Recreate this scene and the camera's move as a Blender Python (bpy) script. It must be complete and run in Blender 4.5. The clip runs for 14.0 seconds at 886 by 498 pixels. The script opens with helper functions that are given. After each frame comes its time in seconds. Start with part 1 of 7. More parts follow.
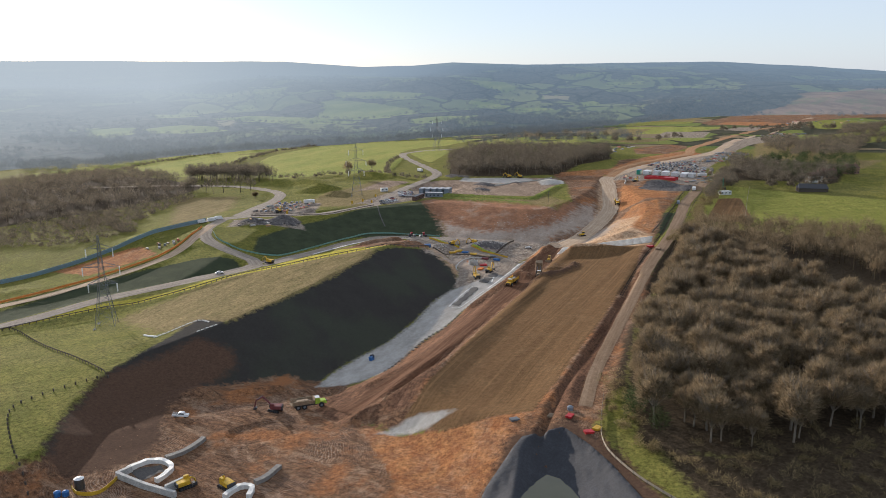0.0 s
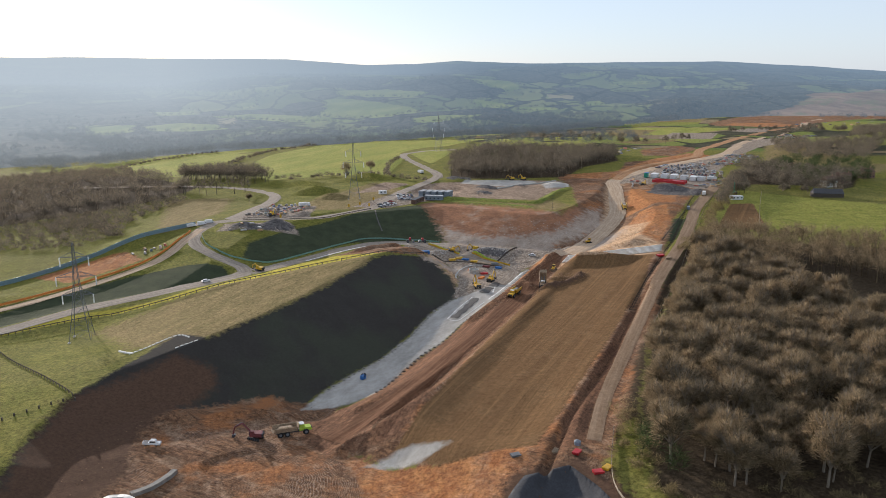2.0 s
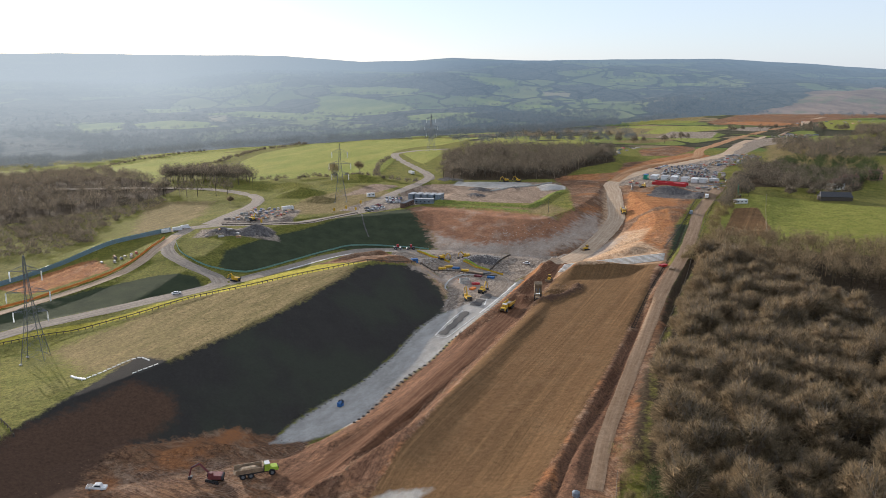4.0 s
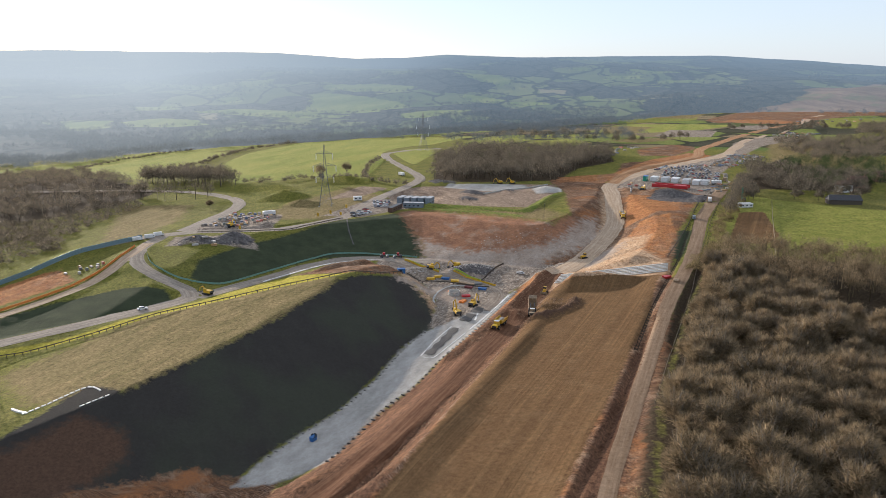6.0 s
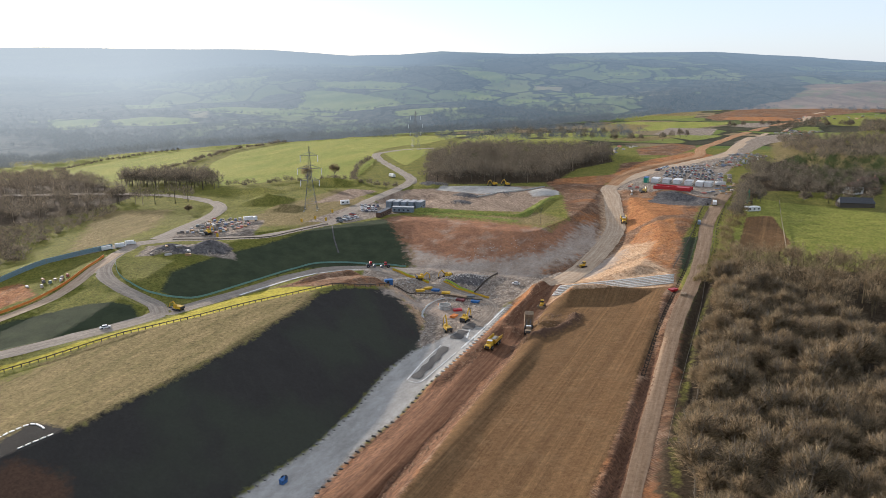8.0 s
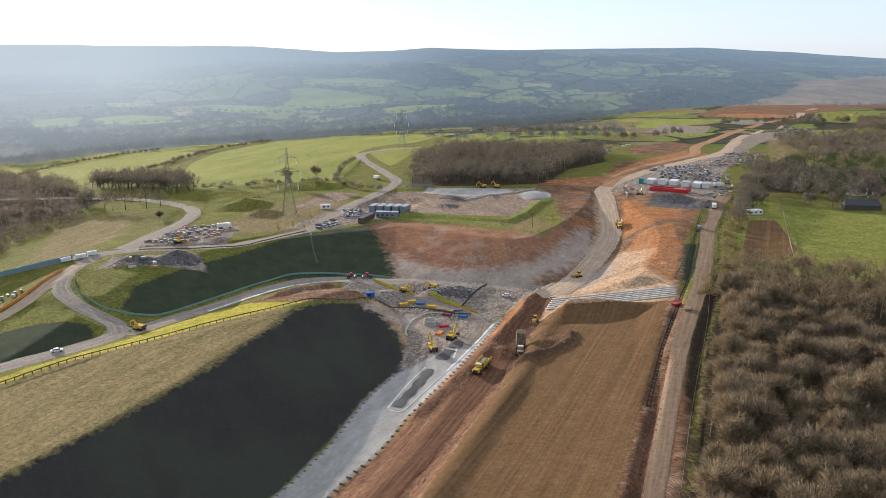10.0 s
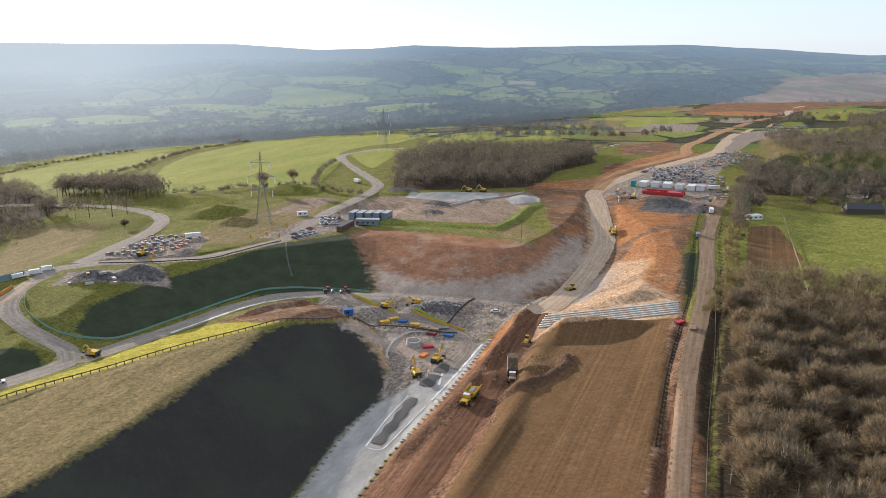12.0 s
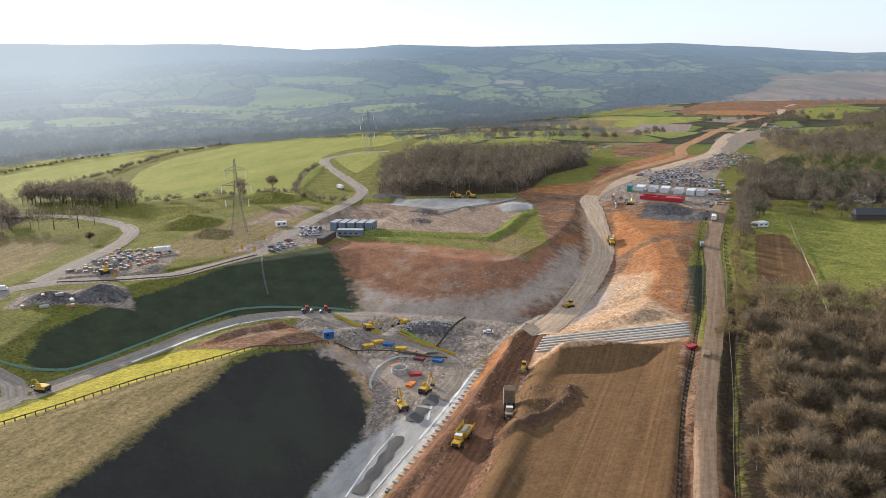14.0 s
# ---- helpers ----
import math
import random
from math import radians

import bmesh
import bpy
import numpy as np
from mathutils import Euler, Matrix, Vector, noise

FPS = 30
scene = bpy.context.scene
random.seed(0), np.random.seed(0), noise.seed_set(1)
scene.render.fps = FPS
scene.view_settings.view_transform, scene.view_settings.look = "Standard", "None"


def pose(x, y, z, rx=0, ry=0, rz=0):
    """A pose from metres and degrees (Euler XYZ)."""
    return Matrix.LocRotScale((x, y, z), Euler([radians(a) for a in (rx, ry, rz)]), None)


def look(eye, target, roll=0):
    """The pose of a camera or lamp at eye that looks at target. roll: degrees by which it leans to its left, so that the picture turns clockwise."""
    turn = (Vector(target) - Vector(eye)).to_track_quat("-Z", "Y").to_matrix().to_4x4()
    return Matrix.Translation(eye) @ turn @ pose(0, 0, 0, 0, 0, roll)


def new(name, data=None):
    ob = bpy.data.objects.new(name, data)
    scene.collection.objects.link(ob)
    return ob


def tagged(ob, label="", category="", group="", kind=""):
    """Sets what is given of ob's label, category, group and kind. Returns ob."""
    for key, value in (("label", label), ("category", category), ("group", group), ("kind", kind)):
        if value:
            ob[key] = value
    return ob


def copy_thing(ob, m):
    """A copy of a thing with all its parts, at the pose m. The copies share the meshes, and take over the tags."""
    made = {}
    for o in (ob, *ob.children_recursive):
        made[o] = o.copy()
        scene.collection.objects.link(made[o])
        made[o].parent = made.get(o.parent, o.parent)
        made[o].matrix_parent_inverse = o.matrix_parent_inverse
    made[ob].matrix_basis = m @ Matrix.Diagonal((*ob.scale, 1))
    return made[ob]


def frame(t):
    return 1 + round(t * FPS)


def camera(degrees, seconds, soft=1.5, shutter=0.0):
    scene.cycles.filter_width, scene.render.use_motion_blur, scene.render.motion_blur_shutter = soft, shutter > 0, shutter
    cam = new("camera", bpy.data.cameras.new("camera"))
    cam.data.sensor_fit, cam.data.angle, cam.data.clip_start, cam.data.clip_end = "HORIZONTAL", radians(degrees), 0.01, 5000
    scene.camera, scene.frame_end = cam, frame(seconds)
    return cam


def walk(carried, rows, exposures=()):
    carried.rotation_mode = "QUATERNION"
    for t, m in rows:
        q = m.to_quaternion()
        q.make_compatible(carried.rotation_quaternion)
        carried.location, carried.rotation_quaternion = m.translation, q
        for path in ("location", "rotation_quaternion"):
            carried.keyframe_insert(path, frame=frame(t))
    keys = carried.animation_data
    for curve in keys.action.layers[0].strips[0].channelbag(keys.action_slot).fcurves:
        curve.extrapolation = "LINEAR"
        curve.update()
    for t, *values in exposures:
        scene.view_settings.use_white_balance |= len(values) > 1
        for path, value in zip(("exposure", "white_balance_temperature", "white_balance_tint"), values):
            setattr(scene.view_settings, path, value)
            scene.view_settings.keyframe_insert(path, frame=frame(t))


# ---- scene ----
# ---- camera ----
cam = camera(59.82, 14.0, soft=0.75)
PATH = [
    (0.0, 0.0, 0.0, 110.0, 0.0, -13.05, -0.17),
    (1.5, 1.47, 16.1, 110.0, 0.2, -13.11, 0.05),
    (2.5, 3.08, 29.0, 110.0, 0.22, -13.21, 0.17),
    (5.0, 8.02, 63.5, 110.1, -0.28, -13.48, 0.23),
    (7.0, 11.7, 91.0, 110.1, -0.47, -13.7, 0.19),
    (9.5, 15.31, 125.1, 109.9, -1.19, -14.0, 0.0),
    (11.0, 16.71, 145.2, 109.9, -1.99, -14.17, -0.04),
    (12.5, 17.09, 165.6, 110.0, -2.89, -14.25, -0.17),
    (14.0, 18.33, 186.4, 110.0, -3.52, -14.29, -0.36),
]
walk(cam, [(t, pose(x, y, z, 90 + p, 0, w) @ pose(0, 0, 0, 0, 0, r)) for t, x, y, z, w, p, r in PATH],
     exposures=[(0.0, 0.4, 6050, 10), (5.0, 0.52, 6050, 10), (9.5, 0.62, 6050, 10), (14.0, 0.69, 6050, 10)])

# ---- light ----
SUN_AZ, SUN_EL = radians(36), radians(12)   # the sun stands left of straight ahead, low
sun_way = Vector((-math.sin(SUN_AZ) * math.cos(SUN_EL), math.cos(SUN_AZ) * math.cos(SUN_EL), math.sin(SUN_EL)))
sun_data = bpy.data.lights.new("sun", "SUN")
sun_data.energy, sun_data.angle, sun_data.color = 5.0, radians(0.6), (1.0, 0.86, 0.72)
sun = new("sun", sun_data)
sun.matrix_world = look((0, 0, 400), Vector((0, 0, 400)) - sun_way)
world = bpy.data.worlds.new("world")
scene.world = world
world.use_nodes = True
wn = world.node_tree
sky = wn.nodes.new("ShaderNodeTexSky")
sky.sky_type, sky.sun_disc = "NISHITA", False
sky.sun_elevation, sky.sun_rotation = SUN_EL, -SUN_AZ
sky.air_density, sky.dust_density, sky.ozone_density, sky.altitude = 0.8, 0.6, 3.0, 100
veil = wn.nodes.new("ShaderNodeMix")   # thin high cloud whitens the blue
veil.data_type = "RGBA"
veil.inputs[0].default_value, veil.inputs[7].default_value = 0.66, (5.5, 5.65, 5.95, 1)
wn.links.new(sky.outputs["Color"], veil.inputs[6])
wn.links.new(veil.outputs[2], wn.nodes["Background"].inputs["Color"])
wn.nodes["Background"].inputs["Strength"].default_value = 0.115
# ---- the lie of the land ----
# spot heights of the ground before the earthworks
SPOTS_NEAR = np.array([
    (30, 212, 10.2), (98, 374, 10), (124, 448, 13), (171, 554, 15.5), (249, 621, 16), (180, 677, 17), (70, 150, 9), (200, 300, 10),
    (-152, 332, -2.5), (-118, 255, 5.2), (-103, 310, 7.5), (-46, 428, 9), (-62, 370, 8.6), (-200, 334, -5), (-226, 451, -4), (-157, 496, 11.5),
    (-101, 578, 12), (-134, 636, 10.4), (-47, 624, 14), (-44, 906, 14), (93, 564, 15.5), (2, 615, 12), (-16, 578, 13), (-113, 190, 4),
    (-20, 190, 0), (-20, 250, 6), (40, 470, 12), (-190, 700, 9), (60, 720, 15), (30, 330, 9.5)], float)
SPOTS_FAR = np.array([
    (-300, 380, -12), (-330, 560, -8), (-250, 860, 0), (-330, 1150, -12), (-420, 1050, -16), (-700, 1300, -35), (-800, 700, -30), (-300, 1600, -32),
    (150, 1700, -12), (540, 1380, 18), (900, 1200, 24), (700, 600, 20), (340, 950, 18), (0, -400, 6), (-700, 0, -18), (500, -200, 12),
    (-1700, 1700, -34), (1700, 1700, 24), (1700, -600, 12), (-1700, -600, -14), (60, 1150, 10), (-330, 760, 2)], float)


def thin_plate(spots):
    p, n = spots[:, :2] / 100, len(spots)
    d2 = ((p[:, None] - p[None]) ** 2).sum(-1)
    a = np.zeros((n + 3, n + 3))
    a[:n, :n] = 0.5 * d2 * np.log(d2 + 1e-9) + 0.02 * np.eye(n)
    a[:n, n], a[:n, n + 1:n + 3] = 1, p
    a[n:] = np.c_[a[:, n:].T[:, :n], np.zeros((3, 3))]
    w = np.linalg.solve(a, np.r_[spots[:, 2], 0, 0, 0])

    def height(x, y):
        x, y = x / 100, y / 100
        z = w[n] + w[n + 1] * x + w[n + 2] * y
        for (px, py), k in zip(p, w):
            r2 = (x - px) ** 2 + (y - py) ** 2
            z = z + k * 0.5 * r2 * np.log(r2 + 1e-9)
        return z
    return height


natural = thin_plate(np.r_[SPOTS_NEAR, SPOTS_FAR])


def seg_dist(x, y, pts, closed=False):
    """Distance to a line of points, and how far along it (in points) the nearest place lies."""
    best, along = np.full(np.shape(x), 1e9), np.zeros(np.shape(x))
    n = len(pts)
    for i in range(n if closed else n - 1):
        (ax, ay), (bx, by) = pts[i][:2], pts[(i + 1) % n][:2]
        dx, dy = bx - ax, by - ay
        u = np.clip(((x - ax) * dx + (y - ay) * dy) / (dx * dx + dy * dy + 1e-9), 0, 1)
        d = np.hypot(x - ax - u * dx, y - ay - u * dy)
        near = d < best
        best, along = np.where(near, d, best), np.where(near, i + u, along)
    return best, along


def poly_sd(x, y, pts):
    """Signed distance to a polygon: negative inside."""
    d, _ = seg_dist(x, y, pts, True)
    inside = np.zeros(np.shape(x), bool)
    for i in range(len(pts)):
        (ax, ay), (bx, by) = pts[i], pts[(i + 1) % len(pts)]
        if ay == by:
            continue
        hit = ((ay > y) != (by > y)) & (x < (bx - ax) * (y - ay) / (by - ay) + ax)
        inside ^= hit
    return np.where(inside, -d, d)


def smooth_line(pts, step=4.0):
    """A smooth line through points of any dimension, resampled at about the given step."""
    p = np.array(pts, float)
    q = np.r_[[2 * p[0] - p[1]], p, [2 * p[-1] - p[-2]]]
    out = []
    for i in range(len(p) - 1):
        a, b, c, d = q[i:i + 4]
        n = max(2, int(np.hypot(*(c - b)[:2]) / step))
        for u in np.arange(n) / n:
            out.append(0.5 * (2 * b + (c - a) * u + (2 * a - 5 * b + 4 * c - d) * u * u + (3 * b - a - 3 * c + d) * u ** 3))
    return np.array(out + [p[-1]])


# roads: x, y, height along the middle line
LOW_ROAD = [(-330, 262, -12), (-262, 304, -8), (-202, 338, -4), (-169, 366, 0), (-130, 396, 2.5), (-104, 426, 2.3), (-80, 458, 1.7), (-54, 493, 1.4), (-26, 504, 1.3), (8, 500, 0.5)]
LINK_ROAD = [(-106, 424, 2.6), (-110, 432, 3.6), (-118, 438, 5), (-133, 448, 8), (-146, 464, 10), (-151, 486, 11.8), (-149, 512, 12)]
UPPER_ROAD = [(-185, 492, 9), (-160, 508, 12), (-135, 524, 12), (-110, 528, 12), (-85, 533, 12), (-51, 566, 12.8), (-42, 596, 13.6), (-34, 630, 14), (-10, 700, 14.5), (-6, 735, 14.5), (-20, 790, 14.5), (-42, 870, 14), (-46, 915, 14), (-25, 945, 14), (10, 965, 14), (60, 985, 14)]
LOOP_ROAD = [(-142, 526, 12), (-136, 560, 12), (-131, 595, 11.5), (-134, 628, 11), (-150, 656, 10), (-188, 684, 9.5), (-245, 700, 8), (-330, 715, 4)]
DIRT_TRACK = [(-310, 345, -12), (-227, 372, -6), (-187, 402, -0.5), (-160, 436, 5), (-153, 470, 10.5), (-151, 495, 12)]
HAUL_ROAD = [(-62, 228, -4.5), (-34, 244, -4), (-14, 272, -2), (8, 318, 0), (28, 362, 1), (44, 400, 1.2), (58, 440, 1.2), (72, 470, 0.8), (92, 500, 2), (112, 538, 5), (126, 572, 8.5), (134, 612, 12), (141, 650, 14.5), (146, 680, 16), (170, 722, 16.6), (215, 780, 17), (262, 828, 17.6), (310, 880, 18), (352, 960, 18), (410, 1060, 18), (480, 1140, 18), (565, 1255, 19), (635, 1395, 19), (730, 1535, 17)]
LANE = [(43, 217, 10.5), (52, 246, 10.4), (68, 288, 10), (87, 337, 10), (106.5, 386, 11), (128, 433, 12.6), (138, 455, 13.4), (158, 505, 14.8), (176, 552, 15.4), (199, 602, 16), (225, 655, 16.6)]
CHALK = [(-47, 274, -8), (-29, 300, -8), (-10, 340, -7.4), (6, 382, -6), (24, 420, -4.8), (43, 458, -3.2)]
HAUL_RED = [(150, 690, 16.5), (185, 760, 17), (232, 815, 17.4), (275, 865, 17.8), (300, 930, 18), (345, 1000, 18), (395, 1075, 18), (495, 1205, 19), (575, 1290, 19)]

PIT = [(6, 404), (9, 434), (7, 452), (2, 466), (-8, 478), (-26, 489), (-22, 508), (4, 508), (51, 501), (72, 497), (88, 492), (76, 470), (62, 474), (47, 455), (26, 402)]
NEAR_WORKS = [(-98, 262), (-106, 248), (-108, 232), (-106, 216), (-106, 200), (-112, 182), (-118, 160), (-110, 130), (-40, 120), (6, 140), (6, 178), (-4, 206), (-14, 224), (-30, 238), (-36, 280), (-62, 282), (-80, 272)]
LAGOON = [(23, 201), (34, 203), (39, 194), (43, 184), (48, 166), (52, 138), (-4, 134), (4, 165), (12, 184)]
TILLED = [(-13, 230), (0, 258), (12, 288), (20, 313), (41, 364), (46, 384), (54, 412), (64, 432), (86, 435), (118, 436), (110, 418), (96, 374), (82, 344), (59, 287), (37, 236), (27, 216), (0, 217)]
BENCH = [(-4, 594), (14, 586), (42, 573), (78, 545), (94, 569), (104, 646), (98, 700), (-4, 690), (-30, 640)]


def carve(z, x, y, line, half, slope, cut_only=False):
    """Levels a strip along a line and slopes the ground up or down to it."""
    d, k = seg_dist(x, y, line)
    zr = np.interp(k, np.arange(len(line)), [p[2] for p in line])
    gap = np.maximum(d - half, 0) * slope
    low = z if cut_only else np.maximum(z, zr - gap)
    return np.minimum(low, zr + gap)


def wobble(x, y, size, seed=0.0):
    """Gentle unevenness of about one unit either way."""
    a, b = x / size + seed, y / size - seed * 1.7
    return (np.sin(a * 1.3 + 1.7 * np.sin(b * 0.9 + seed)) + np.sin(b * 1.7 + 1.3 * np.sin(a * 1.1 - seed)) + 0.6 * np.sin((a + b) * 2.3 + seed) + 0.5 * np.sin((a - 1.4 * b) * 3.1)) / 3.1


def heap(z, x, y, cx, cy, rx, ry, h, turn=0.0, sharp=1.3):
    c, s = math.cos(radians(turn)), math.sin(radians(turn))
    u, v = ((x - cx) * c + (y - cy) * s) / rx, (-(x - cx) * s + (y - cy) * c) / ry
    r = np.hypot(u, v) * (1 + 0.12 * wobble(x, y, 5, cx))
    return z + h * np.clip(1 - r ** sharp, 0, 1)


def far_start(u):
    return np.interp(u, [-0.6, -0.1, 0.15, 0.35, 0.6], [1290, 1290, 1450, 1880, 1900])


def terrain(x, y):
    x, y = np.asarray(x, float), np.asarray(y, float)
    z = natural(x, y)
    z = z + 0.25 * wobble(x, y, 22, 2.0) * np.clip((np.hypot(x + 80, y - 300)) / 300, 0.3, 3)
    # working ground in front of the cutting
    sd = poly_sd(x, y, NEAR_WORKS)
    floor = np.interp(y, [120, 200, 240, 275], [-3.5, -3.2, -4, -6]) + np.interp(x, [-110, -85, -40, 0], [2.6, 0.4, 0, 2.2]) + 0.25 * wobble(x, y, 7, 1.0)
    z = np.minimum(z, floor + np.maximum(sd, 0) * 0.42)
    # main cutting and the construction floor
    sd = poly_sd(x, y, PIT)
    floor = np.interp(y, [400, 450, 485, 510], [-5.4, -4.0, -1.6, 0.6]) + 0.18 * wobble(x, y, 6, 4.0)
    z = np.minimum(z, floor + np.maximum(sd, 0) * np.where(y > 484, np.interp(x, [-40, 0, 20, 60], [0.26, 0.19, 0.22, 0.36]), np.where(x < 22, np.interp(y, [410, 436], [0.38, 0.75]), 1.1)))
    # the end of the mound falls away from the fence
    d, k = seg_dist(x, y, CHALK)
    end = np.interp(k, np.arange(len(CHALK)), [p[2] for p in CHALK]) + np.maximum(d - 9.0, 0) * 0.34 - 0.082 * np.maximum(y - 395, 0)
    z = np.where((x > -60) & (x < 12) & (y > 394) & (y < 500), np.minimum(z, np.maximum(end, floor)), z)
    lean = np.interp(k, [0, 1.2, 2.0, 2.5, 3.0, 3.5, 5.0], [0.36, 0.338, 0.325, 0.303, 0.295, 0.267, 0.267])
    z = carve(z, x, y, CHALK, 9.0, np.where(x < np.interp(y, [p[1] for p in CHALK], [p[0] for p in CHALK]), lean, 0.5), True)
    z = carve(z, x, y, HAUL_ROAD[:8], 6.5, 0.95, True)
    z = carve(z, x, y, HAUL_ROAD[7:], 7.5, 0.42)
    # the pale pad for the pipes, an even ramp
    sd = poly_sd(x, y, [(68, 449), (75, 468), (127, 454), (122, 435)])
    k = np.clip(1 - sd / 6, 0, 1)
    z = z + k * (1.6 + (x - 70) * 0.205 - z)
    # level shelf behind the high face
    sd = poly_sd(x, y, BENCH)
    z = np.where(sd < 25, z + (np.interp(x, [-30, 100], [12.6, 15.2]) - z) * np.clip(1 - np.maximum(sd, 0) / 25, 0, 1) * (sd < 0), z)
    near_side = y < np.interp(x, [p[0] for p in LOW_ROAD], [p[1] for p in LOW_ROAD])
    for line, half, slope in ((LOW_ROAD, 5, np.where(near_side, 0.19, 0.255)), (LINK_ROAD, 4.5, 0.3), (UPPER_ROAD, 5, 0.3), (LOOP_ROAD, 5, 0.3), (DIRT_TRACK, 5, 0.3), (LANE, 3.5, 0.4)):
        z = carve(z, x, y, line, half, slope)
    # the lagoon
    sd = poly_sd(x, y, LAGOON)
    z = np.minimum(z, np.maximum(8.5 + sd * 0.6, 0.5) + np.maximum(sd, 0) * 2)
    # the tilled field falls evenly towards the haul road
    d, _ = seg_dist(x, y, TILLED[:8])
    k = np.clip((2.0 - poly_sd(x, y, TILLED)) / 12.0, 0, 1)
    z = z + k * (np.minimum(z, np.interp(y, [235, 260, 300, 345, 380, 430], [4.0, 5.6, 5.8, 5.0, 4.8, 4.6]) + 0.09 * d) - z)
    # trench along the lane and spoil banks
    d, _ = seg_dist(x, y, [(27, 200), (39, 232), (58, 275), (80, 330), (98, 374)])
    z = z - 1.9 * np.clip(1 - d / 1.7, 0, 1)
    d, k = seg_dist(x, y, [(14, 362), (32, 392), (47, 426), (62, 462), (70, 480)])
    z = z + 2.6 * np.clip(1 - d / 4.5, 0, 1)
    d, k = seg_dist(x, y, [(-30, 236), (-12, 270), (10, 312), (30, 350), (44, 386)])
    z = z + np.interp(k, [0, 1, 2.0, 4], [2.2, 2.2, 0.5, 0.3]) * np.clip(1 - d / 4.5, 0, 1)
    # mounds of dark mud where the lorries tip, and ditches along the lane
    d, k = seg_dist(x, y, [(43, 384), (53, 387), (63, 394), (70, 402), (72, 410)])
    z = z + (1.9 + 0.7 * wobble(x, y, 2.5, 9.0)) * np.clip(1 - d / 3.0, 0, 1)
    for off in (-6.0, 6.5):
        d, _ = seg_dist(x, y, [(p[0] + off * 0.9, p[1] - off * 0.42) for p in LANE[3:]])
        z = z - 1.2 * np.clip(1 - d / 1.8, 0, 1)
    # beyond the fields the distant hills take over
    r, u = np.hypot(x, y), x / np.maximum(np.abs(y), 1)
    z = z - 14 * np.clip((r - far_start(u)) / 90, 0, 1)
    d, _ = seg_dist(x, y, [(3, 607), (24, 598), (43, 589), (66, 578), (80, 600), (92, 632), (102, 646)])
    z = z + 1.8 * np.clip(1 - d / 4.0, 0, 1)
    sd = poly_sd(x, y, [(-29, 636), (-16, 664), (18, 658), (9, 626)])
    z = z + np.where(sd < 0, np.maximum(sd * 0.35, -2.2), 0)
    for row in HEAPS:
        z = heap(z, x, y, *row)
    return z


# spoil heaps and grassed mounds: x, y, two radii, height, turn
HEAPS = [(-125, 497, 12, 7, 4.0, 20), (-106, 504, 12, 8, 4.5, 30), (-122, 556, 9, 6, 1.8, 10), (-97, 545, 8, 6, 1.6, 10), (-104, 642, 22, 9, 6.5, 20),
         (-86, 612, 14, 7, 4.5, 10), (-133, 690, 40, 9, 5.5, -12), (-72, 712, 40, 9, 6, 12), (-118, 668, 16, 7, 3, 5), (12, 706, 17, 8, 4.5, 20), (34, 654, 12, 7, 3.2, 0), (30, 629, 10, 5, 2.6, 0), (64, 662, 7, 4, 2.0, 20),
         (92, 660, 16, 10, 4, 10), (180, 638, 25, 12, 5.2, -25), (200, 618, 12, 9, 4.0, 0), (26, 486, 16, 9, 4.2, 25), (-2, 484, 12, 6, 2.6, 10), (-32, 480, 24, 6, 2.6, 25), (-50, 470, 12, 4, 1.5, 40),
         (60, 402, 8, 4, 1.2, 20), (45, 404, 4.5, 8, 2.4, 20), (160, 560, 8, 18, 2.2, 20), (-235, 398, 24, 10, 2.5, 30), (-90, 262, 12, 8, 2.0, 30), (-56, 268, 30, 3, 2.2, 10)]
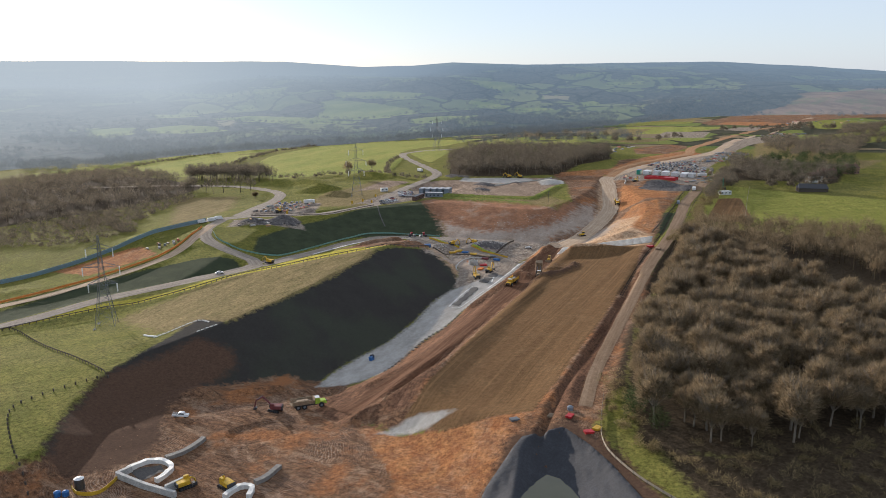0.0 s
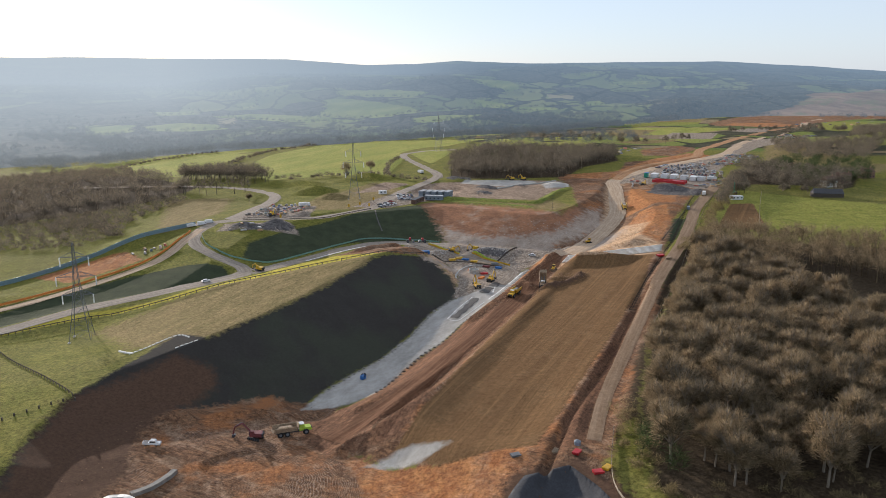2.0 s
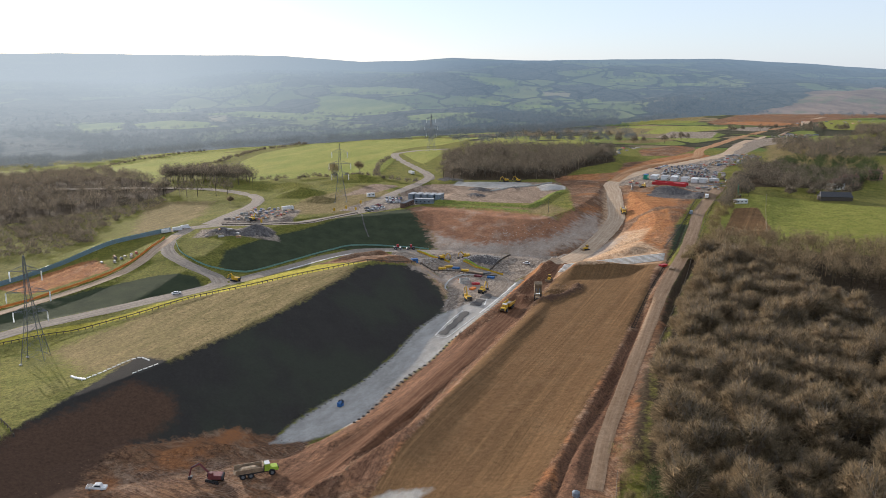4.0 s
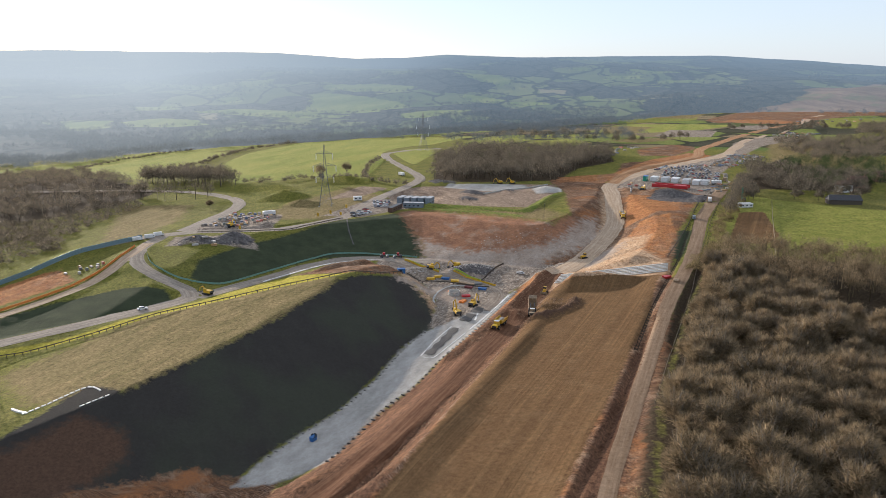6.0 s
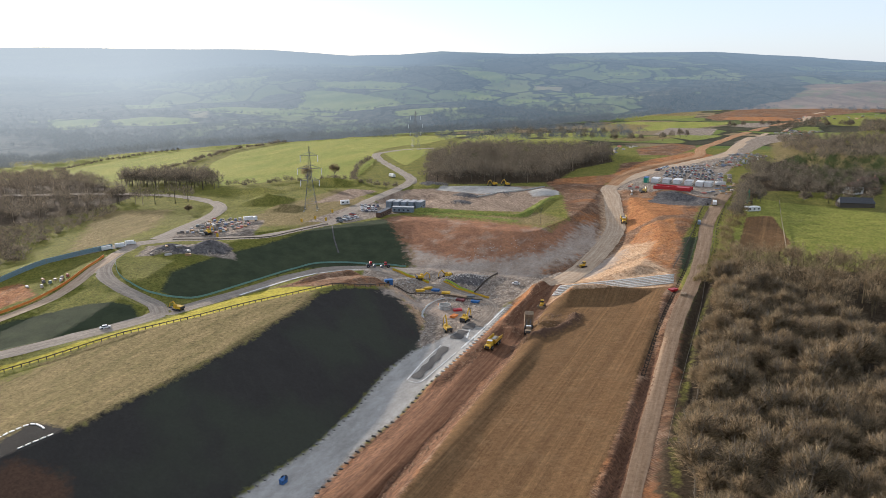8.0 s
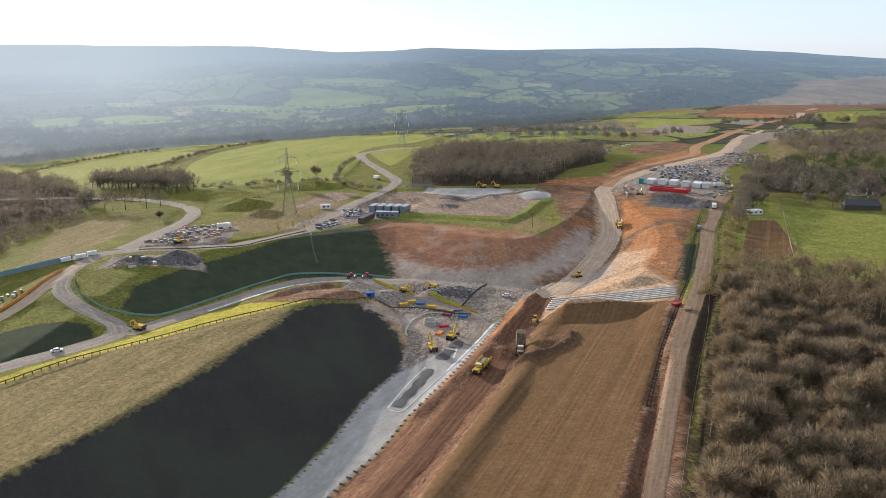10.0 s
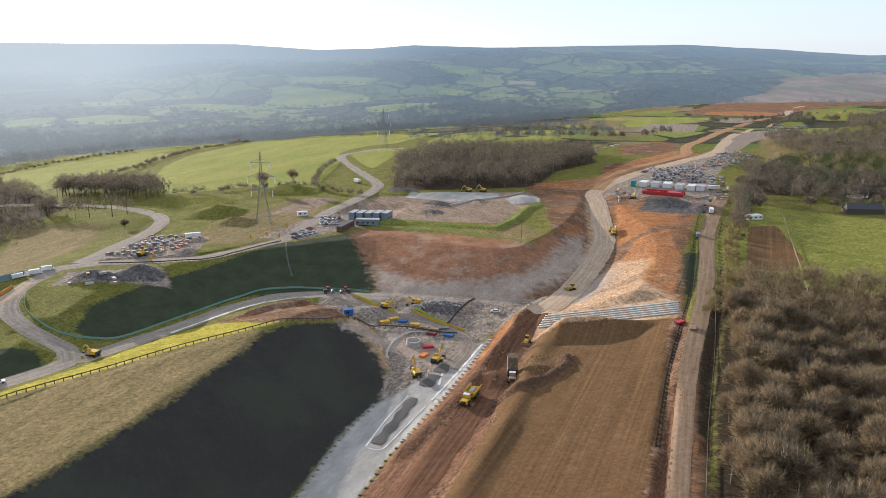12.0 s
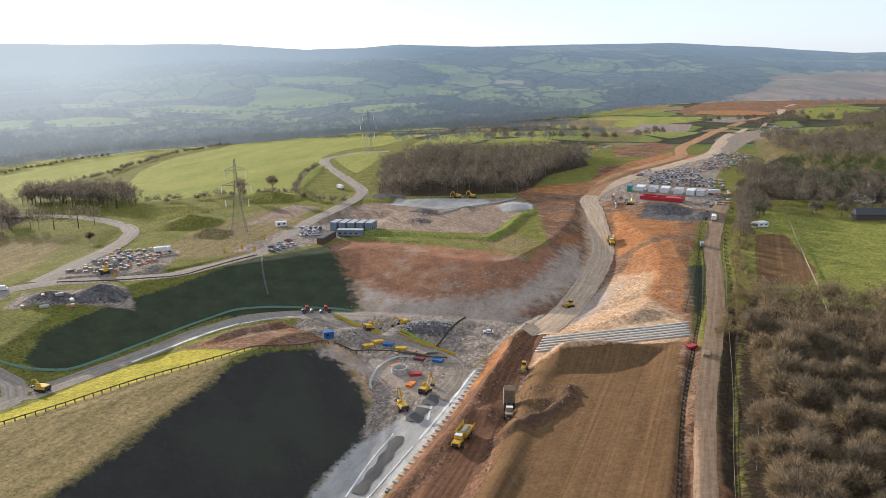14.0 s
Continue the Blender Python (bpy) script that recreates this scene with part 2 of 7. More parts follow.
# ---- materials ----
class Nodes:
    """A small helper that writes a node tree."""
    def __init__(self, name, rough=0.8, metal=0.0, spec=0.3):
        self.mat = bpy.data.materials.new(name)
        self.mat.use_nodes = True
        self.t = self.mat.node_tree
        self.bsdf = self.t.nodes["Principled BSDF"]
        self.bsdf.inputs["Roughness"].default_value = rough
        self.bsdf.inputs["Metallic"].default_value = metal
        self.bsdf.inputs["Specular IOR Level"].default_value = spec

    def put(self, socket, value):
        if isinstance(value, bpy.types.NodeSocket):
            self.t.links.new(value, socket)
        elif isinstance(value, (tuple, list)) and len(value) == 3 and socket.type == "RGBA":
            socket.default_value = (*value, 1)
        else:
            socket.default_value = value

    def node(self, kind, **inputs):
        n = self.t.nodes.new(kind)
        for k, v in inputs.items():
            self.put(n.inputs[k], v)
        return n

    def place(self):
        return self.t.nodes.new("ShaderNodeNewGeometry").outputs["Position"]

    def local(self):
        return self.t.nodes.new("ShaderNodeTexCoord").outputs["Object"]

    def noise(self, scale, detail=4.0, rough=0.6, at=None, stretch=None, turn=0.0, swirl=0.0):
        at = at or self.place()
        if stretch:
            v = self.t.nodes.new("ShaderNodeVectorRotate")
            v.rotation_type = "Z_AXIS"
            v.inputs["Angle"].default_value = radians(turn)
            self.put(v.inputs["Vector"], at)
            m = self.t.nodes.new("ShaderNodeMapping")
            self.put(m.inputs["Vector"], v.outputs["Vector"])
            m.inputs["Scale"].default_value = stretch
            at = m.outputs["Vector"]
        n = self.node("ShaderNodeTexNoise", Vector=at, Scale=scale, Detail=detail, Roughness=rough, Distortion=swirl)
        return n.outputs["Fac"]

    def ramp(self, fac, low, high, a=0.0, b=1.0):
        n = self.t.nodes.new("ShaderNodeMapRange")
        for k, v in zip(("Value", "From Min", "From Max", "To Min", "To Max"), (fac, low, high, a, b)):
            self.put(n.inputs[k], v)
        return n.outputs["Result"]

    def mix(self, fac, a, b, how="MIX"):
        n = self.t.nodes.new("ShaderNodeMix")
        n.data_type, n.blend_type = "RGBA", how
        self.put(n.inputs["Factor"], fac)
        self.put(n.inputs[6], a)
        self.put(n.inputs[7], b)
        return n.outputs[2]

    def sum(self, a, b, how="ADD"):
        n = self.t.nodes.new("ShaderNodeMath")
        n.operation = how
        self.put(n.inputs[0], a), self.put(n.inputs[1], b)
        return n.outputs[0]

    def attr(self, name):
        n = self.t.nodes.new("ShaderNodeAttribute")
        n.attribute_name = name
        return n.outputs["Fac"]

    def chance(self):
        return self.t.nodes.new("ShaderNodeObjectInfo").outputs["Random"]

    def island(self):
        return self.t.nodes.new("ShaderNodeNewGeometry").outputs["Random Per Island"]

    def bump(self, height, strength=0.5, distance=0.1):
        n = self.node("ShaderNodeBump", Height=height, Strength=strength, Distance=distance)
        self.t.links.new(n.outputs["Normal"], self.bsdf.inputs["Normal"])

    def done(self, color):
        self.put(self.bsdf.inputs["Base Color"], color)
        return self.mat


def plain(name, color, rough=0.6, metal=0.0, vary=0.25, scale=1.2, bump=0.0, spec=0.3):
    """Paint, metal, concrete and so on, with grime at two scales."""
    n = Nodes(name, rough, metal, spec)
    at = n.local()
    dirt = n.sum(n.noise(scale, 5, 0.65, at), n.noise(scale * 7, 3, 0.5, at), "MULTIPLY")
    dark = tuple(c * (1 - vary) * 0.8 + 0.03 * vary for c in color)
    out = n.mix(n.ramp(dirt, 0.15, 0.4), dark, color)
    if bump:
        n.bump(n.noise(scale * 9, 4, 0.6, at), bump, 0.05)
    return n.done(out)


def varied(name, colors, rough=0.5, metal=0.0, spec=0.5):
    """One paint out of several, told by the object's own chance number."""
    n = Nodes(name, rough, metal, spec)
    r = n.t.nodes.new("ShaderNodeValToRGB")
    r.color_ramp.interpolation = "CONSTANT"
    while len(r.color_ramp.elements) < len(colors):
        r.color_ramp.elements.new(1.0)
    for i, c in enumerate(colors):
        r.color_ramp.elements[i].position, r.color_ramp.elements[i].color = i / len(colors), (*c, 1)
    n.put(r.inputs["Fac"], n.chance())
    return n.done(n.mix(n.ramp(n.noise(2.0, 4, 0.6, n.local()), 0.3, 0.7, 0.1, 0.5), r.outputs["Color"], (0.2, 0.165, 0.13)))


# ground covers, blended by how far inside each cover's outline a place lies
DRY = (0.2, 0.165, 0.075)


def ground_material():
    n = Nodes("ground_earth", 1.0, 0, 0.04)
    fine, mid, broad = n.noise(1.1, 5, 0.7), n.noise(0.13, 5, 0.6), n.noise(0.022, 4, 0.55)
    tiny = n.noise(4.0, 3, 0.6)
    ragged = n.ramp(n.noise(0.35, 5, 0.65), 0.25, 0.75, -1.0, 1.0)

    def cover(name, below, color, edge=0.6, rag=1.5):
        d = n.sum(n.attr(name), n.sum(ragged, rag, "MULTIPLY"))
        return n.mix(n.ramp(d, edge, -edge), below, color)

    grass = n.mix(n.ramp(mid, 0.35, 0.7), (0.145, 0.145, 0.03), (0.235, 0.21, 0.05))
    grass = n.mix(n.ramp(broad, 0.45, 0.7, 0, 0.4), grass, DRY)
    grass = n.mix(n.ramp(fine, 0.3, 0.7, 0.0, 0.45), grass, (0.065, 0.08, 0.022))
    out = grass
    cell = n.node("ShaderNodeTexVoronoi", Vector=n.place(), Scale=0.011)
    parts = n.t.nodes.new("ShaderNodeSeparateColor")
    n.put(parts.inputs[0], cell.outputs["Color"])
    bound = n.node("ShaderNodeTexVoronoi", Vector=n.place(), Scale=0.011)
    bound.feature = "DISTANCE_TO_EDGE"
    quilt = n.mix(parts.outputs[1], (0.1, 0.14, 0.035), (0.26, 0.27, 0.075))
    quilt = n.mix(n.ramp(parts.outputs[2], 0.62, 0.66), quilt, (0.22, 0.17, 0.1))
    quilt = n.mix(n.ramp(parts.outputs[0], 0.2, 0.22, 1.0, 0.0), quilt, (0.07, 0.066, 0.042))
    quilt = n.mix(n.ramp(n.sum(bound.outputs["Distance"], n.ramp(n.noise(0.03, 3), 0.3, 0.7, -0.03, 0.03)), 0.04, 0.07, 1.0, 0.0), quilt, (0.05, 0.05, 0.03))
    out = cover("quilt", out, quilt, 10.0, 20.0)
    lush = n.mix(n.ramp(n.noise(0.05, 4, 0.6, None, (1, 0.25, 1), 20), 0.3, 0.7), (0.2, 0.225, 0.05), (0.3, 0.285, 0.075))
    out = cover("lush", out, lush, 0.8, 0.6)
    meadow = n.mix(n.ramp(mid, 0.3, 0.7), (0.16, 0.175, 0.035), (0.245, 0.235, 0.06))
    out = cover("meadow", out, meadow, 0.8, 0.6)
    dry = n.mix(n.ramp(n.noise(0.25, 5, 0.7, None, (1, 0.18, 1), 22), 0.3, 0.7), (0.15, 0.125, 0.05), (0.27, 0.2, 0.095))
    out = cover("dry", out, dry, 3.0, 6.0)
    # Grass bank coloured brighter and yellower, to stand for low sun on it.
    verge = n.mix(n.ramp(mid, 0.35, 0.65), (0.31, 0.27, 0.035), (0.4, 0.335, 0.05))
    out = cover("verge", out, verge, 0.5, 0.5)
    # Leaf litter under trees; the same dark colour paints tree shade in the clearing.
    litter_shade = n.mix(n.ramp(fine, 0.3, 0.7), (0.036, 0.028, 0.019), (0.085, 0.062, 0.038))
    out = cover("litter_shade", out, litter_shade, 1.5, 2.0)
    # Topsoil of the mound slope, its colour darkened for the shade there.
    shade = n.mix(n.ramp(n.sum(mid, fine, "MULTIPLY"), 0.1, 0.5), (0.04, 0.037, 0.033), (0.054, 0.05, 0.044))
    shade = n.mix(n.ramp(n.noise(0.5, 4, 0.6, None, (1, 0.12, 1), -24), 0.55, 0.75, 0, 0.12), shade, (0.1, 0.095, 0.07))
    shade = n.mix(n.ramp(n.noise(0.03, 3, 0.5, None, (1, 0.5, 1), -24), 0.5, 0.62, 0.0, 0.6), shade, (0.055, 0.062, 0.042))
    out = cover("topsoil_shade", out, shade, 1.0, 1.5)
    # Seeded banks: a darker green than the grass, partly painting their shade.
    green = n.mix(n.ramp(mid, 0.35, 0.65), (0.042, 0.052, 0.03), (0.06, 0.07, 0.039))
    out = cover("seeded_shade", out, green, 1.0, 1.0)
    tracks = n.ramp(n.noise(0.07, 7, 0.72, None, (1, 0.5, 1), -50, 2.2), 0.5, 0.6)
    ruts = n.ramp(n.noise(0.22, 5, 0.7, None, (1, 0.16, 1), -60, 4.0), 0.44, 0.58)
    works = n.mix(tracks, n.mix(ruts, (0.105, 0.056, 0.031), (0.21, 0.115, 0.06)), (0.27, 0.175, 0.11))
    wheel = n.t.nodes.new("ShaderNodeTexWave")
    wheel.wave_type, wheel.rings_direction = "RINGS", "Z"
    shift = n.t.nodes.new("ShaderNodeMapping")
    n.put(shift.inputs["Vector"], n.place())
    shift.inputs["Location"].default_value = (62, -212, 0)
    n.put(wheel.inputs["Vector"], shift.outputs["Vector"])
    for k, v in (("Scale", 0.42), ("Distortion", 40.0), ("Detail", 3.0), ("Detail Scale", 0.16), ("Detail Roughness", 0.6)):
        wheel.inputs[k].default_value = v
    swept = n.sum(n.ramp(wheel.outputs["Fac"], 0.55, 0.95), n.ramp(n.noise(0.045, 5, 0.6), 0.46, 0.6), "MULTIPLY")
    works = n.mix(n.sum(swept, 0.4, "MULTIPLY"), works, (0.42, 0.33, 0.26))
    works = n.mix(n.sum(n.ramp(wheel.outputs["Fac"], 0.35, 0.05), 0.15, "MULTIPLY"), works, (0.09, 0.05, 0.03))
    works = n.mix(n.ramp(n.noise(0.05, 6, 0.65), 0.52, 0.64), works, (0.3, 0.13, 0.052))
    works = n.mix(n.ramp(fine, 0.35, 0.75, 0.0, 0.5), works, (0.16, 0.1, 0.07))
    out = cover("works", out, works, 1.2, 2.5)
    red = n.mix(n.ramp(n.noise(0.16, 6, 0.65), 0.38, 0.62), (0.3, 0.12, 0.046), (0.46, 0.215, 0.085))
    red = n.mix(n.ramp(fine, 0.35, 0.75, 0.0, 0.5), red, (0.17, 0.1, 0.06))
    red = n.mix(n.ramp(n.noise(0.045, 7, 0.7, None, (1, 0.5, 1), 30, 1.0), 0.47, 0.6, 0.0, 0.45), red, n.mix(ruts, (0.17, 0.1, 0.065), (0.32, 0.22, 0.15)))
    out = cover("red", out, red, 0.8, 2.0)
    # Rust-red earth of the high face, darkened in the colour for its shade.
    rust_shade = n.mix(n.ramp(n.noise(0.1, 7, 0.75, None, (1, 1, 0.5)), 0.36, 0.62), (0.19, 0.1, 0.062), (0.33, 0.165, 0.09))
    rust_shade = n.mix(n.ramp(n.noise(0.06, 6, 0.7), 0.52, 0.66, 0.0, 0.8), rust_shade, (0.34, 0.25, 0.185))
    out = cover("rust_shade", out, rust_shade, 4.0, 6.0)
    loam = n.mix(n.ramp(n.noise(0.12, 6, 0.7, None, (1, 0.3, 1), -20, 1.0), 0.38, 0.62), (0.2, 0.145, 0.105), (0.32, 0.24, 0.175))
    out = cover("loam", out, loam, 1.0, 2.0)
    sand = n.mix(n.ramp(n.noise(0.3, 6, 0.7, None, (1, 0.3, 1), -30, 1.5), 0.36, 0.64), (0.33, 0.2, 0.11), (0.52, 0.37, 0.24))
    out = cover("sand", out, sand, 2.0, 3.0)
    gravel = n.mix(n.ramp(n.noise(0.2, 6, 0.7, None, (1, 0.4, 1), 20, 3.5), 0.42, 0.58), (0.2, 0.16, 0.125), (0.4, 0.335, 0.265))
    gravel = n.mix(n.ramp(fine, 0.35, 0.7, 0.0, 0.6), gravel, (0.14, 0.11, 0.09))
    out = cover("gravel", out, gravel, 0.8, 1.5)
    rut = n.ramp(n.noise(0.5, 5, 0.65, None, (1.0, 0.06, 0.06), 24, 0.5), 0.35, 0.65)
    haul = n.mix(rut, (0.105, 0.056, 0.034), (0.195, 0.108, 0.066))
    haul = n.mix(n.ramp(n.noise(0.09, 6, 0.7), 0.5, 0.65, 0.0, 0.4), haul, (0.29, 0.155, 0.08))
    chalk = n.mix(n.ramp(n.noise(0.2, 6, 0.7, None, (1.0, 0.4, 1.0), 24), 0.35, 0.65), (0.3, 0.285, 0.255), (0.44, 0.42, 0.385))
    chalk = n.mix(n.ramp(fine, 0.5, 0.8, 0.0, 0.4), chalk, (0.3, 0.26, 0.22))
    spoil = n.mix(n.ramp(n.noise(0.4, 6, 0.75), 0.35, 0.65), (0.075, 0.07, 0.07), (0.17, 0.155, 0.145))
    out = cover("spoil", out, spoil, 0.8, 2.0)
    rows = n.ramp(n.noise(0.8, 6, 0.75, None, (1.0, 0.012, 0.0), 25), 0.36, 0.64)
    rows2 = n.ramp(n.noise(0.22, 4, 0.6, None, (1.0, 0.03, 0.0), 25), 0.38, 0.62)
    soil = n.mix(rows, (0.115, 0.066, 0.031), (0.2, 0.12, 0.056))
    soil = n.mix(n.sum(rows2, 0.6, "MULTIPLY"), soil, (0.13, 0.075, 0.036))
    soil = n.mix(n.ramp(mid, 0.5, 0.75, 0.0, 0.4), soil, (0.21, 0.137, 0.072))
    face = n.mix(n.ramp(n.noise(0.12, 6, 0.75, None, (1, 0.4, 1), 30), 0.35, 0.65), (0.3, 0.23, 0.175), (0.42, 0.35, 0.285))
    out = cover("chalkface", out, face, 3.5, 7.0)
    bright = n.mix(n.ramp(mid, 0.35, 0.65), (0.13, 0.165, 0.035), (0.2, 0.2, 0.05))
    out = cover("rim", out, bright, 0.6, 1.0)
    out = cover("tilled", out, soil, 0.5, 0.8)
    out = cover("haul", out, haul, 0.8, 1.5)
    out = cover("chalk", out, chalk, 0.8, 1.2)
    mud = n.mix(n.ramp(fine, 0.3, 0.7), (0.072, 0.045, 0.031), (0.12, 0.072, 0.047))
    out = cover("mud", out, mud, 1.8, 2.5)
    calm = n.ramp(n.sum(n.sum(n.attr("topsoil_shade"), n.attr("seeded_shade"), "MINIMUM"), n.sum(n.attr("chalk"), n.attr("mud"), "MINIMUM"), "MINIMUM"), 0.0, -2.0, 1.0, 0.15)
    even = n.ramp(n.sum(n.attr("tilled"), n.sum(n.attr("chalkface"), n.attr("rust_shade"), "MINIMUM"), "MINIMUM"), 0.0, -2.0, 1.0, 0.5)
    crisp = n.ramp(n.noise(0.7, 8, 0.8), 0.36, 0.64, -0.5, 0.45)
    grain = n.ramp(n.noise(3.0, 5, 0.75), 0.3, 0.7, -0.3, 0.25)
    shade = n.t.nodes.new("ShaderNodeCombineColor")
    for i in range(3):
        n.put(shade.inputs[i], n.sum(n.sum(n.sum(crisp, grain), n.sum(calm, even, "MULTIPLY"), "MULTIPLY"), 1.0))
    out = n.mix(1.0, out, shade.outputs[0], "MULTIPLY")
    n.bump(n.sum(n.sum(fine, tiny), n.sum(mid, 2.0, "MULTIPLY")), 0.5, 0.5)
    return n.done(out)


def road_material(name, a, b, line=None):
    n = Nodes(name, 1.0, 0, 0.05)
    base = n.mix(n.ramp(n.noise(0.12, 5, 0.65), 0.3, 0.7), a, b)
    base = n.mix(n.ramp(n.noise(1.5, 4, 0.65), 0.35, 0.7, 0.0, 0.5), base, tuple(c * 0.6 for c in a))
    if line:
        way = n.t.nodes.new("ShaderNodeCombineXYZ")
        n.put(way.inputs[0], n.attr("sideways")), n.put(way.inputs[1], n.sum(n.attr("along"), 0.03, "MULTIPLY"))
        base = n.mix(n.ramp(n.noise(0.9, 5, 0.7, way.outputs[0]), 0.42, 0.62, 0.0, 0.75), base, line)
        base = n.mix(n.ramp(n.noise(0.6, 7, 0.8), 0.4, 0.7, 0.0, 0.6), base, tuple(c * 0.5 for c in a))
    n.bump(n.noise(2.2, 4, 0.6), 0.5, 0.1)
    return n.done(base)


M = {}
M["ground"] = ground_material()
M["road_grey"] = road_material("crushed_stone", (0.24, 0.2, 0.16), (0.36, 0.305, 0.245), (0.42, 0.37, 0.31))
M["road_dirt"] = road_material("packed_earth", (0.4, 0.28, 0.185), (0.54, 0.405, 0.28), (0.6, 0.49, 0.36))
M["road_mud"] = road_material("rutted_mud", (0.1, 0.048, 0.027), (0.165, 0.082, 0.045), (0.21, 0.118, 0.07))
M["road_red"] = road_material("red_earth", (0.3, 0.15, 0.07), (0.45, 0.25, 0.125), (0.52, 0.34, 0.2))
M["road_pit"] = road_material("churned_track", (0.2, 0.16, 0.125), (0.33, 0.27, 0.21), (0.42, 0.36, 0.29))
M["dark_soil"] = road_material("dark_soil", (0.035, 0.027, 0.02), (0.07, 0.052, 0.036))
M["lane"] = road_material("lane_surface", (0.2, 0.135, 0.085), (0.29, 0.2, 0.13), (0.33, 0.24, 0.165))
M["bark"] = plain("bark", (0.26, 0.215, 0.16), 0.9, 0, 0.4, 1.5)


def twig_material(name, a, b):
    n = Nodes(name, 0.85, 0, 0.15)
    tint = n.mix(n.chance(), a, b)
    color = n.mix(n.ramp(n.island(), 0.0, 0.75), tuple(c * 0.3 for c in a), tint)
    color = n.mix(n.ramp(n.island(), 0.8, 1.0), color, tuple(min(1, c * 1.35) for c in b))
    thin = n.node("ShaderNodeBsdfTranslucent", Color=color)
    m = n.t.nodes.new("ShaderNodeMixShader")
    m.inputs[0].default_value = 0.45
    n.put(n.bsdf.inputs["Base Color"], color)
    n.t.links.new(n.bsdf.outputs[0], m.inputs[1])
    n.t.links.new(thin.outputs[0], m.inputs[2])
    n.t.links.new(m.outputs[0], n.t.nodes["Material Output"].inputs["Surface"])
    return n.mat


M["twigs"] = twig_material("winter_twigs", (0.25, 0.195, 0.12), (0.35, 0.26, 0.155))
M["far_twigs"] = twig_material("distant_twigs", (0.17, 0.147, 0.112), (0.265, 0.218, 0.158))
M["evergreen"] = twig_material("evergreen_leaves", (0.06, 0.085, 0.035), (0.09, 0.115, 0.045))
M["bush"] = twig_material("bramble", (0.24, 0.2, 0.1), (0.3, 0.23, 0.12))
M["steel"] = plain("galvanised_steel", (0.2, 0.21, 0.22), 0.6, 0.3, 0.3)
M["insulator"] = plain("pale_insulator", (0.85, 0.86, 0.85), 0.3, 0, 0.1)
# ---- helpers for meshes ----
def mesh_of(name, verts, faces, material=None, smooth=False):
    me = bpy.data.meshes.new(name)
    me.from_pydata([tuple(v) for v in verts], [], [tuple(f) for f in faces])
    if material:
        me.materials.append(material)
    if smooth:
        me.polygons.foreach_set("use_smooth", np.ones(len(me.polygons), bool))
    me.update()
    return me


def floats(me, name, values):
    me.attributes.new(name, "FLOAT", "POINT").data.foreach_set("value", np.asarray(values, np.float32).ravel())


def ground_z(x, y):
    return float(terrain(x, y))


def part(name, bm, material, parent, label=""):
    """Links a bmesh as one mesh object under a thing or a part."""
    me = bpy.data.meshes.new(name)
    bm.normal_update()
    bm.to_mesh(me)
    bm.free()
    if material:
        me.materials.append(material)
    ob = new(name, me)
    ob.parent = parent
    if label:
        tagged(ob, label)
    return ob


def graded(lo, core_lo, core_hi, hi, step, growth=1.06):
    """Grid lines: even in the core, wider and wider outside."""
    mids = list(np.arange(core_lo, core_hi + step / 2, step))
    s, v = step, core_hi
    while v < hi:
        s = min(s * growth, 40)
        v += s
        mids.append(min(v, hi))
    s, v, low = step, core_lo, []
    while v > lo:
        s = min(s * growth * 1.04, 60)
        v -= s
        low.append(max(v, lo))
    return np.array(low[::-1] + mids)


# ---- ground ----
def union_sd(x, y, polys):
    out = np.full(np.shape(x), 200.0)
    for p in polys:
        out = np.minimum(out, poly_sd(x, y, p))
    return out


def strip_sd(x, y, line, half):
    return seg_dist(x, y, line)[0] - half


